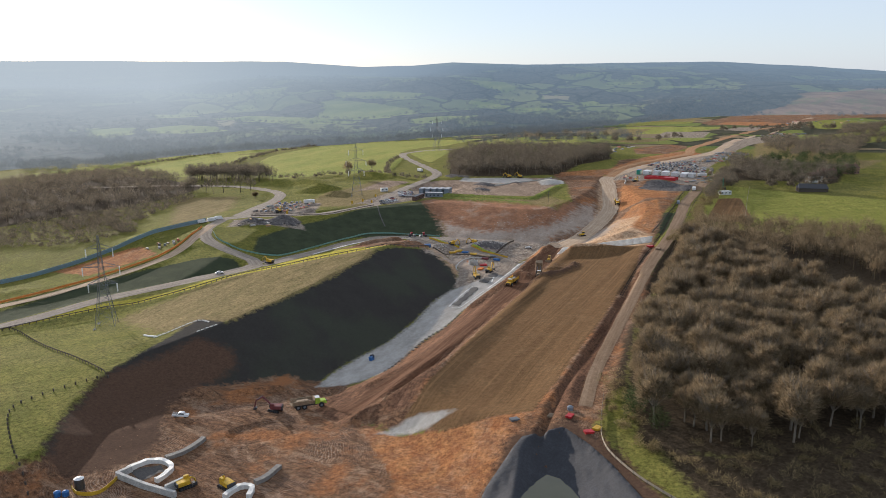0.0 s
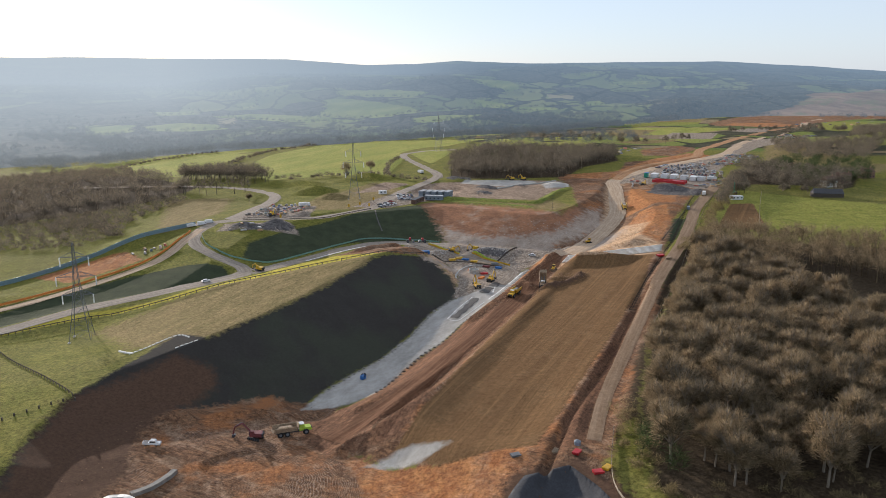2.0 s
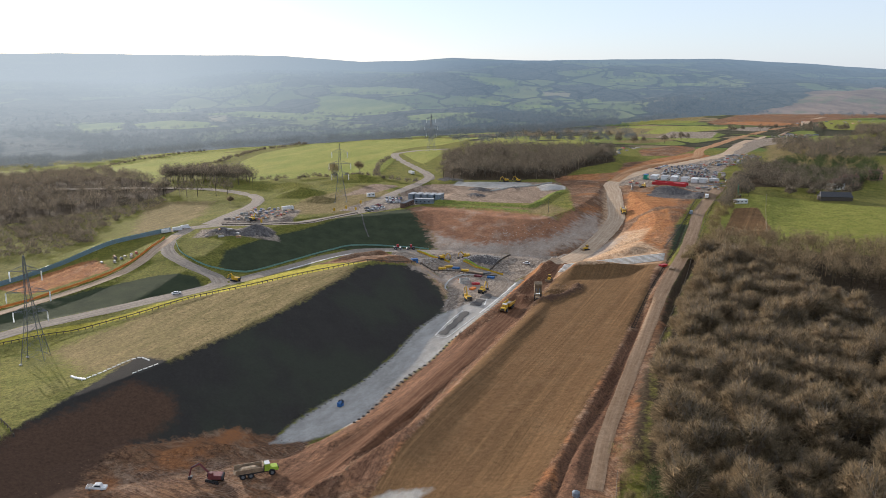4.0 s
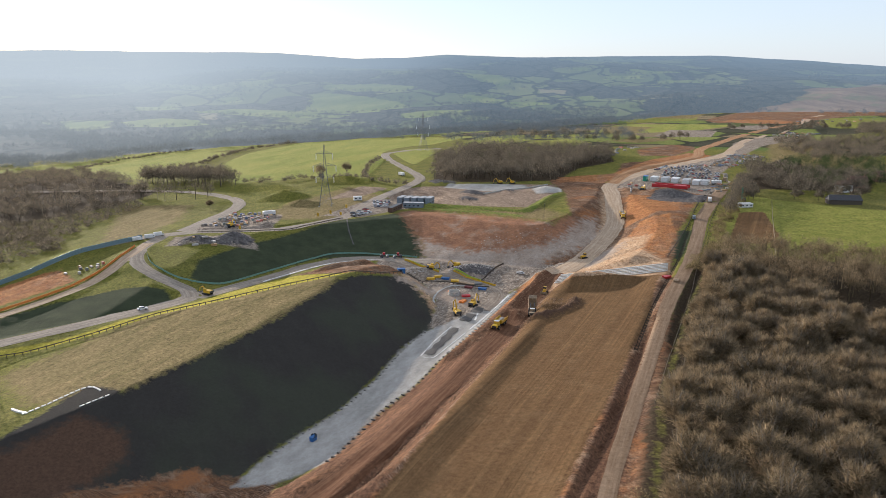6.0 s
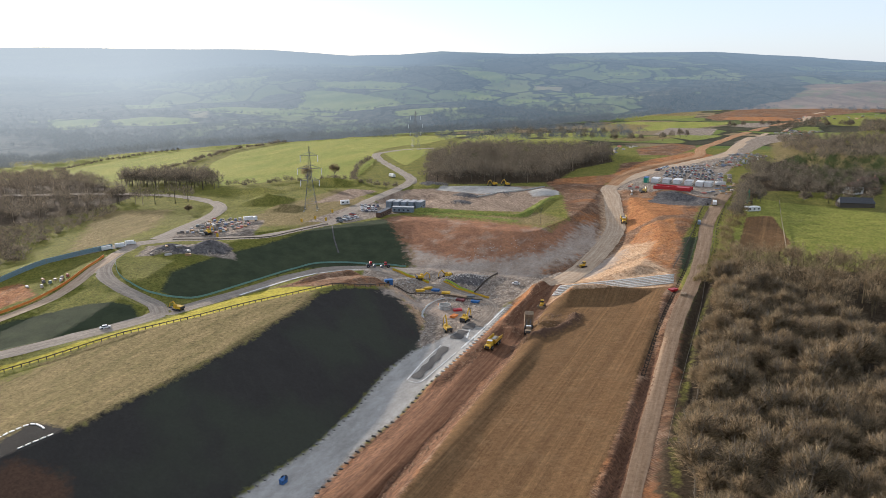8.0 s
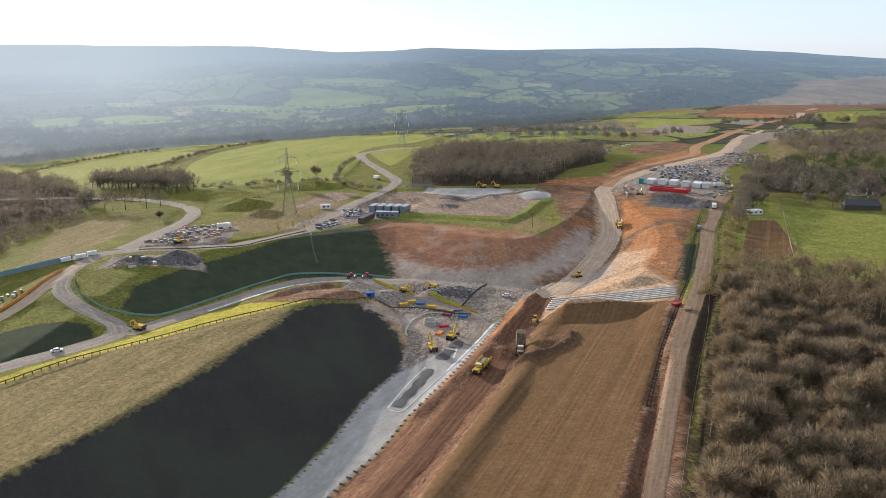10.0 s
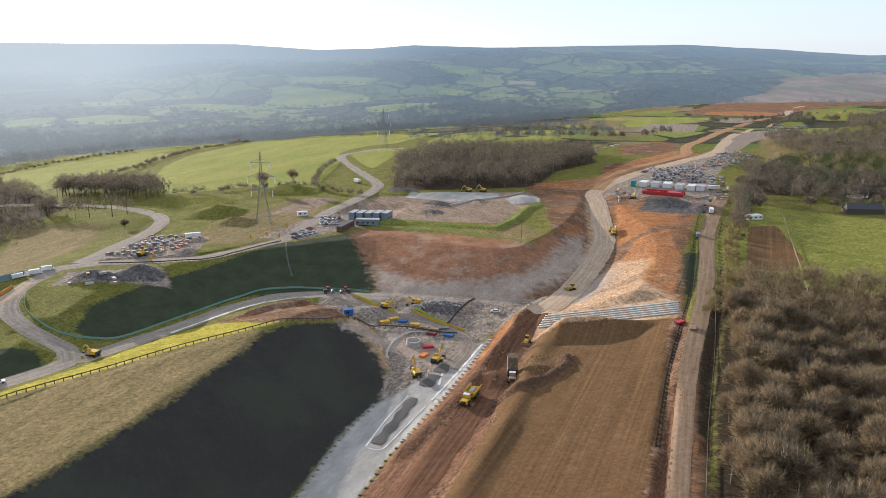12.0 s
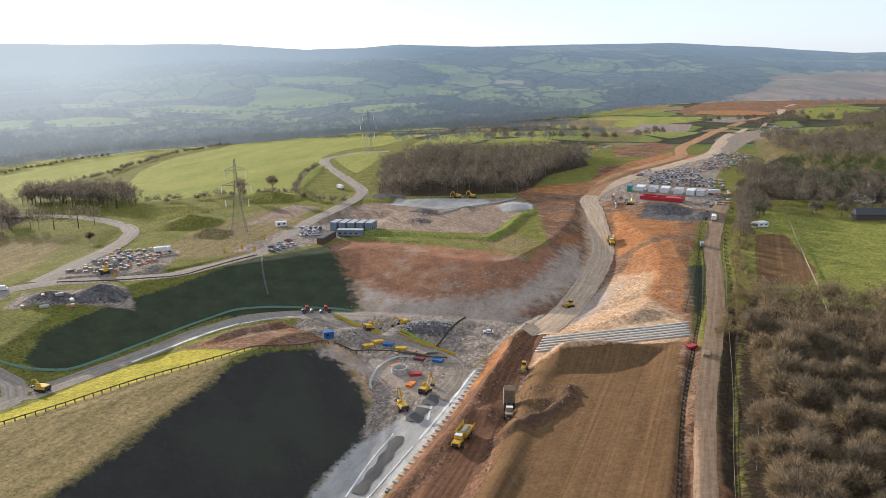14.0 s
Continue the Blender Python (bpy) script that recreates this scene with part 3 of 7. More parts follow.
WOOD = [(57, 226), (77, 290), (97, 340), (116, 388), (134, 425), (149, 453), (160, 476), (205, 455), (260, 440), (330, 400), (340, 260), (260, 200), (130, 190), (80, 182), (54, 190)]
COVERS = {
    "meadow": [[(330, 1405), (400, 1430), (460, 1440), (520, 1600), (480, 1700), (380, 1600)], [(591, 1265), (684, 1446), (733, 1379), (739, 1296), (655, 1163), (575, 1183)], [(249, 621), (207, 518), (176, 442), (230, 438), (330, 520), (340, 560), (287, 592)], [(470, 940), (560, 980), (700, 1080), (620, 1150), (500, 1050)], [(60, 960), (140, 950), (210, 1010), (120, 1020)], [(150, 500), (206, 590), (230, 640), (250, 622), (190, 480)]],
    "lush": [[(211, 1183), (319, 1398), (479, 1280), (388, 1197), (318, 1167)], [(120, 1100), (271, 1082), (290, 1130), (100, 1180)], [(640, 1100), (760, 1180), (900, 1180), (800, 1050)], [(-163, 727), (-206, 837), (-232, 954), (-234, 1065), (-205, 1180), (-190, 1270), (-103, 1285), (1, 1204), (44, 1134), (3, 1023), (-33, 1002), (-53, 942), (-44, 844), (-55, 711), (-101, 746), (-132, 734)],
             [(-420, 820), (-318, 799), (-267, 798), (-285, 942), (-258, 1039), (-275, 1117), (-338, 1160), (-383, 1112), (-399, 959), (-470, 960)], [(-410, 979), (-395, 1125), (-340, 1180), (-285, 1152), (-225, 1200), (-215, 1270), (-330, 1255), (-420, 1215), (-478, 1114), (-560, 1000), (-470, 975)],
             [(-39, 915), (-26, 972), (4, 971), (10, 920), (-13, 811), (-24, 845)], [(66, 1143), (118, 1160), (139, 1089), (104, 1017), (45, 955), (28, 988)], [(112, 1032), (178, 1078), (197, 1009), (124, 974)]],
    "dry": [[(403, 997), (468, 1013), (432, 888), (443, 826), (419, 788), (364, 801), (311, 772)], [(425, 1850), (525, 1775), (570, 1705), (480, 1510), (395, 1675)], [(260, 1360), (350, 1290), (290, 1165), (250, 1150)], [(360, 795), (410, 770), (385, 730), (340, 750)], [(329, 777), (366, 802), (413, 779), (384, 733), (317, 742)], [(-150, 340), (-118, 300), (-84, 304), (-56, 372), (-36, 426), (-48, 446), (-90, 426), (-110, 396)], [(40, 575), (78, 548), (92, 570), (80, 590), (40, 590)], [(-60, 560), (-120, 560), (-60, 690), (-30, 640)],
            [(250, 1010), (330, 1060), (300, 1080), (215, 1050)], [(300, 700), (400, 730), (460, 800), (380, 780)], [(-185, 510), (-223, 640), (-168, 630), (-157, 556), (-165, 520)]],
    "verge": [[(-205, 334), (-169, 359), (-150, 369), (-131, 381), (-114, 400), (-100, 416), (-85, 440), (-72, 456), (-62, 461), (-50, 455), (-40, 446), (-32, 446), (-40, 441), (-50, 435), (-67, 425), (-85, 409), (-101, 397), (-114, 387), (-129, 375), (-149, 363), (-167, 354), (-200, 333)]],
    "rim": [[(-3, 604), (24, 593), (42, 585), (66, 574), (72, 577), (92, 628), (104, 644), (98, 650), (88, 634), (66, 584), (44, 593), (26, 602), (4, 611)], [(-2, 596), (14, 588), (42, 575), (62, 561), (66, 566), (44, 581), (16, 592), (-1, 600)]],
    "sand": [[(64, 440), (68, 450), (74, 468), (98, 501), (122, 534), (134, 512), (118, 480), (126, 456), (122, 436), (92, 431), (76, 433)], [(-10, 459), (-3, 467), (11, 458), (8, 442), (11, 428), (14, 416), (9, 412), (8, 426), (4, 438), (-3, 450)], [(118, 540), (128, 574), (136, 612), (142, 648), (160, 690), (150, 700), (134, 655), (126, 615), (118, 575), (106, 545)]],
    "chalkface": [[(2, 506), (12, 500), (40, 500), (62, 492), (86, 508), (100, 528), (110, 544), (114, 576), (104, 566), (88, 534), (73, 514), (51, 513), (28, 514), (12, 524), (2, 532)], [(-14, 456), (10, 444), (26, 430), (30, 440), (12, 462)], [(86, 492), (96, 508), (120, 520), (112, 500), (92, 478)]],
    "spoil": [[(158, 622), (172, 640), (188, 632), (206, 626), (204, 608), (186, 606), (168, 612)], [(-136, 492), (-128, 503), (-114, 502), (-96, 508), (-96, 500), (-114, 492)], [(-2, 700), (10, 714), (28, 712), (24, 702), (8, 698)], [(23, 650), (34, 661), (46, 656), (44, 648)], [(21, 626), (30, 634), (40, 631), (38, 624)], [(58, 660), (64, 667), (71, 664), (66, 658)], [(14, 480), (26, 494), (42, 492), (38, 480)]],
    # the last outline darkens the clearing in place of tree shadows
    "litter_shade": [[(-560, 600), (-520, 850), (-400, 900), (-315, 821), (-250, 735), (-215, 690), (-230, 640), (-265, 615), (-309, 600), (-400, 560)], [(240, 660), (298, 775), (381, 876), (342, 768), (380, 724), (330, 640), (301, 655), (273, 660)], [(6, 713), (48, 708), (109, 708), (138, 776), (180, 818), (190, 895), (114, 899), (48, 930), (8, 841)], WOOD, [(48, 224), (70, 290), (90, 340), (110, 389), (130, 432), (146, 462), (152, 453), (134, 425), (116, 388), (97, 340), (77, 290), (57, 226)], [(56, 196), (70, 184), (110, 190), (260, 205), (300, 120), (90, 120), (66, 150)]],
    "topsoil_shade": [[(-121, 258), (-104, 312), (-90, 305), (-75, 334), (-68, 348), (-60, 368), (-55, 380), (-50, 396), (-41, 420), (-38, 432), (-28, 446), (-18, 452), (-10, 459), (-6, 461), (-1, 450), (6, 437), (8, 428), (9, 405), (-4, 383), (-14, 352), (-24, 326), (-34, 310), (-43, 294), (-51, 272), (-70, 264), (-96, 258), (-105, 240), (-103, 216), (-102, 200), (-112, 194), (-117, 208), (-120, 228)]],
    "seeded_shade": [[(-113, 446), (-115, 468), (-99, 498), (-77, 527), (-51, 556), (-17, 579), (-3, 546), (3, 510), (-24, 509), (-58, 500), (-81, 470), (-96, 448), (-104, 444)], [(-113, 420), (-136, 396), (-172, 372), (-205, 344), (-262, 312), (-262, 330), (-200, 386), (-165, 418), (-140, 429), (-120, 430)],
               [(127, 458), (150, 517), (161, 522), (140, 470), (134, 459)]],
    "rust_shade": [[(-16, 584), (-2, 590), (40, 572), (79, 543), (94, 566), (104, 562), (88, 522), (72, 508), (50, 506), (10, 506), (2, 512), (-6, 548)]],
    "loam": [[(53, 408), (57, 418), (68, 408), (62, 401)], [(-72, 628), (-48, 640), (-28, 680), (-52, 690)], [(-4, 620), (42, 600), (76, 592), (100, 646), (104, 690), (60, 700), (-4, 690), (-36, 640)]],
    "red": [[(104, 501), (90, 480), (76, 466), (125, 456), (148, 512), (158, 560), (140, 560), (122, 527)], [(130, 560), (170, 580), (185, 620), (150, 640)],
            [(-30, 238), (-16, 224), (0, 218), (26, 216), (20, 200), (10, 184), (2, 150), (-8, 160), (-14, 196)], [(140, 690), (180, 735), (240, 800), (300, 850), (280, 900), (215, 830), (160, 740), (100, 720)], [(476, 1404), (498, 1304), (565, 1281), (600, 1340), (560, 1420)], [(-29, 636), (-16, 664), (18, 658), (9, 626)],
            [(16, 376), (31, 411), (60, 474), (62, 466), (37, 400), (19, 364)], [(-230, 440), (-200, 420), (-170, 446), (-190, 470)], [(16, 362), (34, 392), (48, 426), (66, 470), (78, 476), (60, 436), (44, 396), (26, 356)]],
    "works": [[(470, 1425), (600, 1660), (725, 1575), (595, 1345), (525, 1375), (465, 1325)], [(730, 1835), (830, 1800), (950, 1745), (820, 1555), (720, 1640)], [(620, 1640), (640, 1800), (900, 1800), (1300, 1500), (1300, 1380), (980, 1420), (800, 1500)], NEAR_WORKS, [(228, 929), (285, 986), (308, 953), (253, 869), (218, 871)], [(560, 1420), (600, 1340), (760, 1480), (900, 1640), (1000, 1560), (860, 1460), (940, 1700), (780, 1780), (640, 1640)], [(-64, 464), (-50, 478), (-30, 492), (-10, 486), (-4, 466), (-8, 462), (-18, 455), (-28, 449), (-36, 446), (-42, 450), (-54, 459)], [(150, 700), (187, 813), (235, 832), (200, 760)], [(41, 396), (47, 410), (53, 415), (62, 412), (70, 402), (66, 392), (54, 386), (45, 390)], [(-32, 286), (0, 342), (26, 398), (50, 458), (60, 472), (68, 468), (52, 420), (36, 388), (10, 334), (-18, 282)], [(60, 440), (124, 440), (132, 462), (150, 516), (166, 550), (190, 606), (214, 632), (190, 660), (150, 690), (120, 720), (100, 710), (106, 646), (97, 568), (82, 540), (60, 520), (6, 516), (-18, 580), (-6, 592), (2, 560), (4, 508), (50, 500)], [(-124, 186), (-110, 208), (-100, 216), (-104, 190), (-120, 150), (-150, 140)], [(-30, 236), (0, 216), (-6, 190), (0, 150), (60, 130), (56, 160), (46, 192), (44, 204), (54, 228), (72, 288), (98, 356), (116, 404), (124, 440), (100, 446), (76, 460), (60, 440), (40, 384), (18, 330), (-10, 280)], [(-60, 222), (-30, 236), (-10, 270), (12, 318), (36, 368), (50, 404), (66, 440), (100, 498), (84, 500), (62, 470), (46, 440), (20, 380), (0, 336), (-20, 292), (-46, 262)], [(24, 204), (30, 212), (50, 228), (74, 290), (96, 344), (92, 352), (60, 282), (40, 232), (30, 214), (14, 204)],
              [(-10, 585), (12, 515), (50, 503), (80, 500), (100, 520), (116, 560), (128, 600), (122, 640), (104, 640), (96, 568), (82, 540), (50, 530), (20, 540)]],
    "haul": [[(31, 210), (45, 217), (66, 278), (86, 330), (104, 372), (99, 376), (81, 336), (59, 284), (37, 232)], [(-24, 283), (-16, 304), (-8, 325), (3, 345), (10, 363), (20, 382), (30, 403), (40, 424), (50, 440), (62, 432), (54, 416), (46, 388), (40, 366), (30, 342), (18, 309), (8, 282), (-1, 258), (-12, 236), (-34, 234), (-44, 246), (-46, 262), (-34, 274)]],
    "gravel": [[(294, 1100), (350, 1215), (406, 1175), (359, 1071)], [(430, 1203), (485, 1273), (517, 1259), (474, 1173)], PIT, [(140, 680), (180, 650), (214, 632), (228, 660), (250, 730), (340, 900), (352, 950), (300, 880), (210, 770)], [(-140, 524), (-90, 530), (-92, 578), (-130, 580)], [(-140, 488), (-90, 496), (-98, 512), (-140, 508)],
               [(330, 880), (380, 960), (480, 1060), (430, 1080), (360, 1000)], [(-66, 570), (-40, 566), (-8, 600), (-10, 640), (-40, 625), (-52, 600)]],
    "chalk": [[(-22, 226), (-6, 221), (4, 226), (-8, 231)], [(-49, 275), (-43, 293), (-34, 309), (-24, 325), (-14, 351), (-5, 380), (4, 400), (12, 408), (36, 438), (50, 456), (40, 428), (29, 404), (19, 383), (9, 364), (2, 346), (-9, 326), (-17, 306), (-24, 287), (-38, 277)], [(13, 686), (48, 664), (78, 674), (82, 692), (50, 700), (20, 702)], [(84, 648), (104, 650), (104, 676), (80, 668)]],
    "tilled": [TILLED, [(207, 572), (225, 575), (205, 505), (190, 486), (170, 490)]],
    "mud": [[(42, 382), (53, 384), (64, 391), (72, 400), (75, 411), (70, 411), (67, 404), (61, 397), (52, 391), (43, 388)], [(-121, 256), (-112, 272), (-98, 292), (-84, 290), (-80, 282), (-90, 266), (-95, 250), (-92, 232), (-88, 222), (-92, 206), (-104, 196), (-113, 198), (-119, 222)], [(8, 170), (18, 204), (38, 208), (46, 192), (56, 160), (52, 126), (2, 126)]],
}


def lay_ground():
    xs = graded(-1900, -135, 150, 1900, 1.3)
    ys = graded(-700, 150, 560, 1900, 1.3)
    gx, gy = np.meshgrid(xs, ys)
    z = terrain(gx, gy)
    nx, ny = len(xs), len(ys)
    me = bpy.data.meshes.new("ground")
    me.vertices.add(nx * ny)
    me.vertices.foreach_set("co", np.stack([gx, gy, z], -1).astype(np.float32).ravel())
    i = np.arange(nx * ny).reshape(ny, nx)
    quads = np.stack([i[:-1, :-1], i[:-1, 1:], i[1:, 1:], i[1:, :-1]], -1).reshape(-1, 4)
    me.loops.add(quads.size)
    me.loops.foreach_set("vertex_index", quads.ravel().astype(np.int32))
    me.polygons.add(len(quads))
    me.polygons.foreach_set("loop_start", (np.arange(len(quads)) * 4).astype(np.int32))
    me.polygons.foreach_set("use_smooth", np.ones(len(quads), bool))
    me.update(calc_edges=True)
    me.materials.append(M["ground"])
    for name, polys in COVERS.items():
        floats(me, name, union_sd(gx, gy, polys))
    floats(me, "quilt", np.interp(gx, [0, 80], [1270, 985]) - np.hypot(gx, gy))
    return tagged(new("ground", me), "rolling farmland and bare earthworks of a construction site", "ground", kind="structure")


lay_ground()


def ribbon(name, line, half, material, label, lift=0.08, step=3.0, cols=7, category="road", ragged=0.5):
    """A road laid over the ground along a line."""
    p = smooth_line(line, step)[:, :2]
    t = np.gradient(p, axis=0)
    t /= np.linalg.norm(t, axis=1)[:, None] + 1e-9
    side = np.stack([t[:, 1], -t[:, 0]], -1)
    across = np.linspace(-1, 1, cols)
    half = np.linspace(*half, len(p))[:, None] if isinstance(half, tuple) else half
    wide = half * (1 + 0.07 * ragged * np.sin(np.arange(len(p)) * 0.9)[:, None])
    xy = p[:, None] + side[:, None] * (across[None, :, None] * wide[:, :, None])
    z = terrain(xy[..., 0], xy[..., 1]) + lift * (1 - 0.6 * np.abs(across)[None] ** 6)
    co = np.concatenate([xy, z[..., None]], -1).reshape(-1, 3)
    i = np.arange(len(co)).reshape(len(p), cols)
    f = np.stack([i[:-1, :-1], i[:-1, 1:], i[1:, 1:], i[1:, :-1]], -1).reshape(-1, 4)
    me = mesh_of(name, co.tolist(), f.tolist(), material, True)
    run = np.r_[0, np.cumsum(np.hypot(*np.diff(p, axis=0).T))]
    floats(me, "along", np.repeat(run, cols))
    floats(me, "sideways", (across[None, :] * wide * np.ones((len(p), 1))).ravel())
    return tagged(new(name, me), label, category, kind="structure")


ribbon("road_low", LOW_ROAD, 4.6, M["road_grey"], "grey crushed-stone site road round the grassed mound")
ribbon("road_link", LINK_ROAD, 3.8, M["road_grey"], "pale stone link road climbing between grass banks", lift=0.1)
ribbon("road_upper", UPPER_ROAD, 4.6, M["road_grey"], "pale crushed-stone road along the top of the embankment", lift=0.16)
ribbon("road_loop", LOOP_ROAD, 4.6, M["road_grey"], "pale stone road bending round a rough meadow", lift=0.16)
ribbon("road_dirt", DIRT_TRACK, 3.2, M["road_dirt"], "brown dirt track beside an orange mesh fence", lift=0.12)
ribbon("road_haul_low", HAUL_ROAD[1:9], 5.0, M["road_mud"], "rutted red-brown haul road beside the cutting", lift=0.12, cols=9, ragged=1.5)
ribbon("road_haul", HAUL_ROAD[7:], 6.0, M["road_dirt"], "wide pale packed-earth haul road climbing out of the cutting", lift=0.26, cols=9, step=2.0)
ribbon("road_red", HAUL_RED, 5.5, M["road_red"], "red-earth haul road through the far works", lift=0.3)
ribbon("road_lane", LANE, (2.0, 4.6), M["lane"], "straight dirt lane along the edge of the wood", lift=0.1)
ribbon("road_pit", [(-16, 498), (-3, 490), (10, 482), (22, 475), (32, 466), (39, 455), (38, 443), (31, 428)], 3.8, M["road_pit"], "rutted grey-brown track curving over the cutting floor", lift=0.14, step=1.5, cols=9, ragged=1.5)
# very dark strips along the bottoms of both lane ditches
ribbon("ditch", [(p[0] - 5.4, p[1] + 2.5) for p in LANE[3:]], 0.7, M["dark_soil"], "dark ditch beside the dirt lane", lift=0.1, step=1.5, cols=3, category="ditch")
ribbon("ditch", [(p[0] + 5.85, p[1] - 2.7) for p in LANE[4:]], 0.8, M["dark_soil"], "dark ditch between lane and hedge", lift=0.1, step=1.5, cols=3, category="ditch")
# ---- trees ----
def twig_crown(rng, height, spread, count, base=0.5, size=1.0, fat=1.0):
    """Bare twigs in many small sprays over an uneven dome, each one sliver."""
    sprays = []
    for _ in range(60):
        a, k = rng.uniform(0, 2 * math.pi), math.sqrt(rng.random())
        dome = base + (0.93 - base) * math.sqrt(1 - 0.9 * k * k) * rng.uniform(0.3, 1.0)
        sprays.append((math.cos(a) * k * 0.8 * spread, math.sin(a) * k * 0.8 * spread, height * dome, spread * rng.uniform(0.1, 0.26)))
    v, f = [], []
    for _ in range(count):
        cx, cy, cz, r = rng.choice(sprays)
        u, w = rng.uniform(0, 2 * math.pi), rng.uniform(-0.6, 1)
        k = math.sqrt(max(0, 1 - w * w))
        d = Vector((k * math.cos(u), k * math.sin(u), w))
        q = Vector((cx, cy, cz)) + d * r * rng.uniform(0.2, 1.0) - Vector((cx * 0.3, cy * 0.3, height * 0.16)) * rng.random() ** 2
        way = (d * 0.7 + Vector((cx / spread + rng.uniform(-0.9, 0.9), cy / spread + rng.uniform(-0.9, 0.9), rng.uniform(-0.2, 1.4)))).normalized()
        side = way.cross(Vector((rng.uniform(-1, 1), rng.uniform(-1, 1), rng.uniform(-1, 1)))).normalized()
        n, length, wide = len(v), rng.uniform(0.7, 2.0) * size, rng.uniform(0.035, 0.075) * size * fat
        v += [q - side * wide, q + side * wide, q + way * length]
        f.append((n, n + 1, n + 2))
    return v, f


def tube(v, f, a, b, ra, rb, sides=5):
    a, b = Vector(a), Vector(b)
    way = (b - a).normalized()
    s = way.cross(Vector((0.3, 0.9, 0.1)) if abs(way.z) > 0.9 else Vector((0, 0, 1))).normalized()
    q, n = way.cross(s), len(v)
    for c, r in ((a, ra), (b, rb)):
        for i in range(sides):
            t = 2 * math.pi * i / sides
            v.append(c + (s * math.cos(t) + q * math.sin(t)) * r)
    for i in range(sides):
        j = (i + 1) % sides
        f.append((n + i, n + j, n + sides + j, n + sides + i))
    f.append(tuple(n + sides + i for i in range(sides)))


def limbs(rng, height, spread):
    v, f = [], []
    fork = height * rng.uniform(0.28, 0.4)
    tube(v, f, (0, 0, -0.6), (0.1, 0.1, fork), 0.022 * height, 0.016 * height, 7)
    for i in range(9):
        t = i * 0.7 + rng.uniform(-0.3, 0.3)
        r = spread * rng.uniform(0.2, 0.5)
        mid = Vector((math.cos(t) * r, math.sin(t) * r, height * rng.uniform(0.48, 0.66)))
        tube(v, f, (0.1, 0.1, fork * rng.uniform(0.8, 1)), mid, 0.012 * height, 0.008 * height, 4)
        for _ in range(5):
            tip = mid + Vector((rng.uniform(-1, 1) * spread * 0.45, rng.uniform(-1, 1) * spread * 0.45, height * rng.uniform(0.16, 0.36)))
            tube(v, f, mid, tip, 0.007 * height, 0.002 * height, 3)
    return v, f


def bare_tree(seed, height, spread, count, label, crown="twigs"):
    rng = random.Random(seed)
    tree = new("tree")
    tagged(tree, label, "tree", "bare trees of the wood")
    tv, tf = limbs(rng, height, spread)
    a = new("trunk", mesh_of("trunk", tv, tf, M["bark"], True))
    cv, cf = twig_crown(rng, height, spread, count, size=1.25, fat=0.95)
    b = new("crown", mesh_of("crown", cv, cf, M[crown]))
    a.parent = b.parent = tree
    return tree


def scatter(poly, gap, seed, keep=lambda x, y: True):
    rng = random.Random(seed)
    xs, ys = [p[0] for p in poly], [p[1] for p in poly]
    pts = []
    y = min(ys)
    while y < max(ys):
        x = min(xs)
        while x < max(xs):
            px, py = x + rng.uniform(-0.45, 0.45) * gap, y + rng.uniform(-0.45, 0.45) * gap
            pts.append((px, py))
            x += gap
        y += gap
    a = np.array(pts)
    inside = poly_sd(a[:, 0], a[:, 1], poly) < 0
    return [p for p, k in zip(pts, inside) if k and keep(*p)]


def plant_wood():
    kinds = [bare_tree(s, h, w, 2700, t) for s, h, w, t in (
        (1, 15, 5.2, "tall bare oak with pale brown twigs"), (2, 13, 4.6, "bare ash with a rounded grey-brown crown"), (3, 16, 5.8, "broad bare beech with russet twigs"),
        (4, 11.5, 4.2, "smaller bare tree with dense fine twigs"), (5, 14, 5.0, "bare oak with a lopsided crown"))]
    rng = random.Random(5)
    spots = scatter(WOOD, 7.6, 11, lambda x, y: float(poly_sd(np.array(x), np.array(y), WOOD)) < -3.5 and ((x - 188) / 20) ** 2 + ((y - 350) / 42) ** 2 > 1)
    spots.sort(key=lambda p: math.hypot(p[0] - 60, (p[1] - 300) * 0.6))
    for i, (x, y) in enumerate(spots[:300]):
        k = kinds[rng.randrange(5)]
        m = pose(x, y, ground_z(x, y), rng.uniform(-4, 4), rng.uniform(-4, 4), rng.uniform(0, 360)) @ Matrix.Diagonal((*[rng.uniform(0.8, 1.2)] * 3, 1))
        if i < 5:
            kinds[i].matrix_basis = m
        else:
            made = copy_thing(k, m)
            made.matrix_basis = m
    return spots[300:]


def tree_mass(name, spots, seed, count, lo, hi, material, label, spread=0.36, trunk=True, size=1.5, fat=1.0):
    """Many trees that nobody could count, as one object."""
    rng = random.Random(seed)
    v, f = [], []
    gz = terrain([p[0] for p in spots], [p[1] for p in spots]) if len(spots) else []
    for (x, y), z in zip(spots, gz):
        h = rng.uniform(lo, hi)
        n = len(v)
        cv, cf = twig_crown(rng, h, h * spread, count, 0.32, size=size, fat=fat)
        if trunk:
            m = len(cv)
            tv, tf = [], []
            tube(tv, tf, (0, 0, -1), (0, 0, h * 0.6), 0.02 * h, 0.01 * h, 3)
            cv, cf = cv + tv, cf + [tuple(i + m for i in q) for q in tf]
        o = Vector((x, y, z))
        v += [q + o for q in cv]
        f += [tuple(i + n for i in q) for q in cf]
    return tagged(new(name, mesh_of(name, v, f, M[material])), label, "trees", kind="stuff")


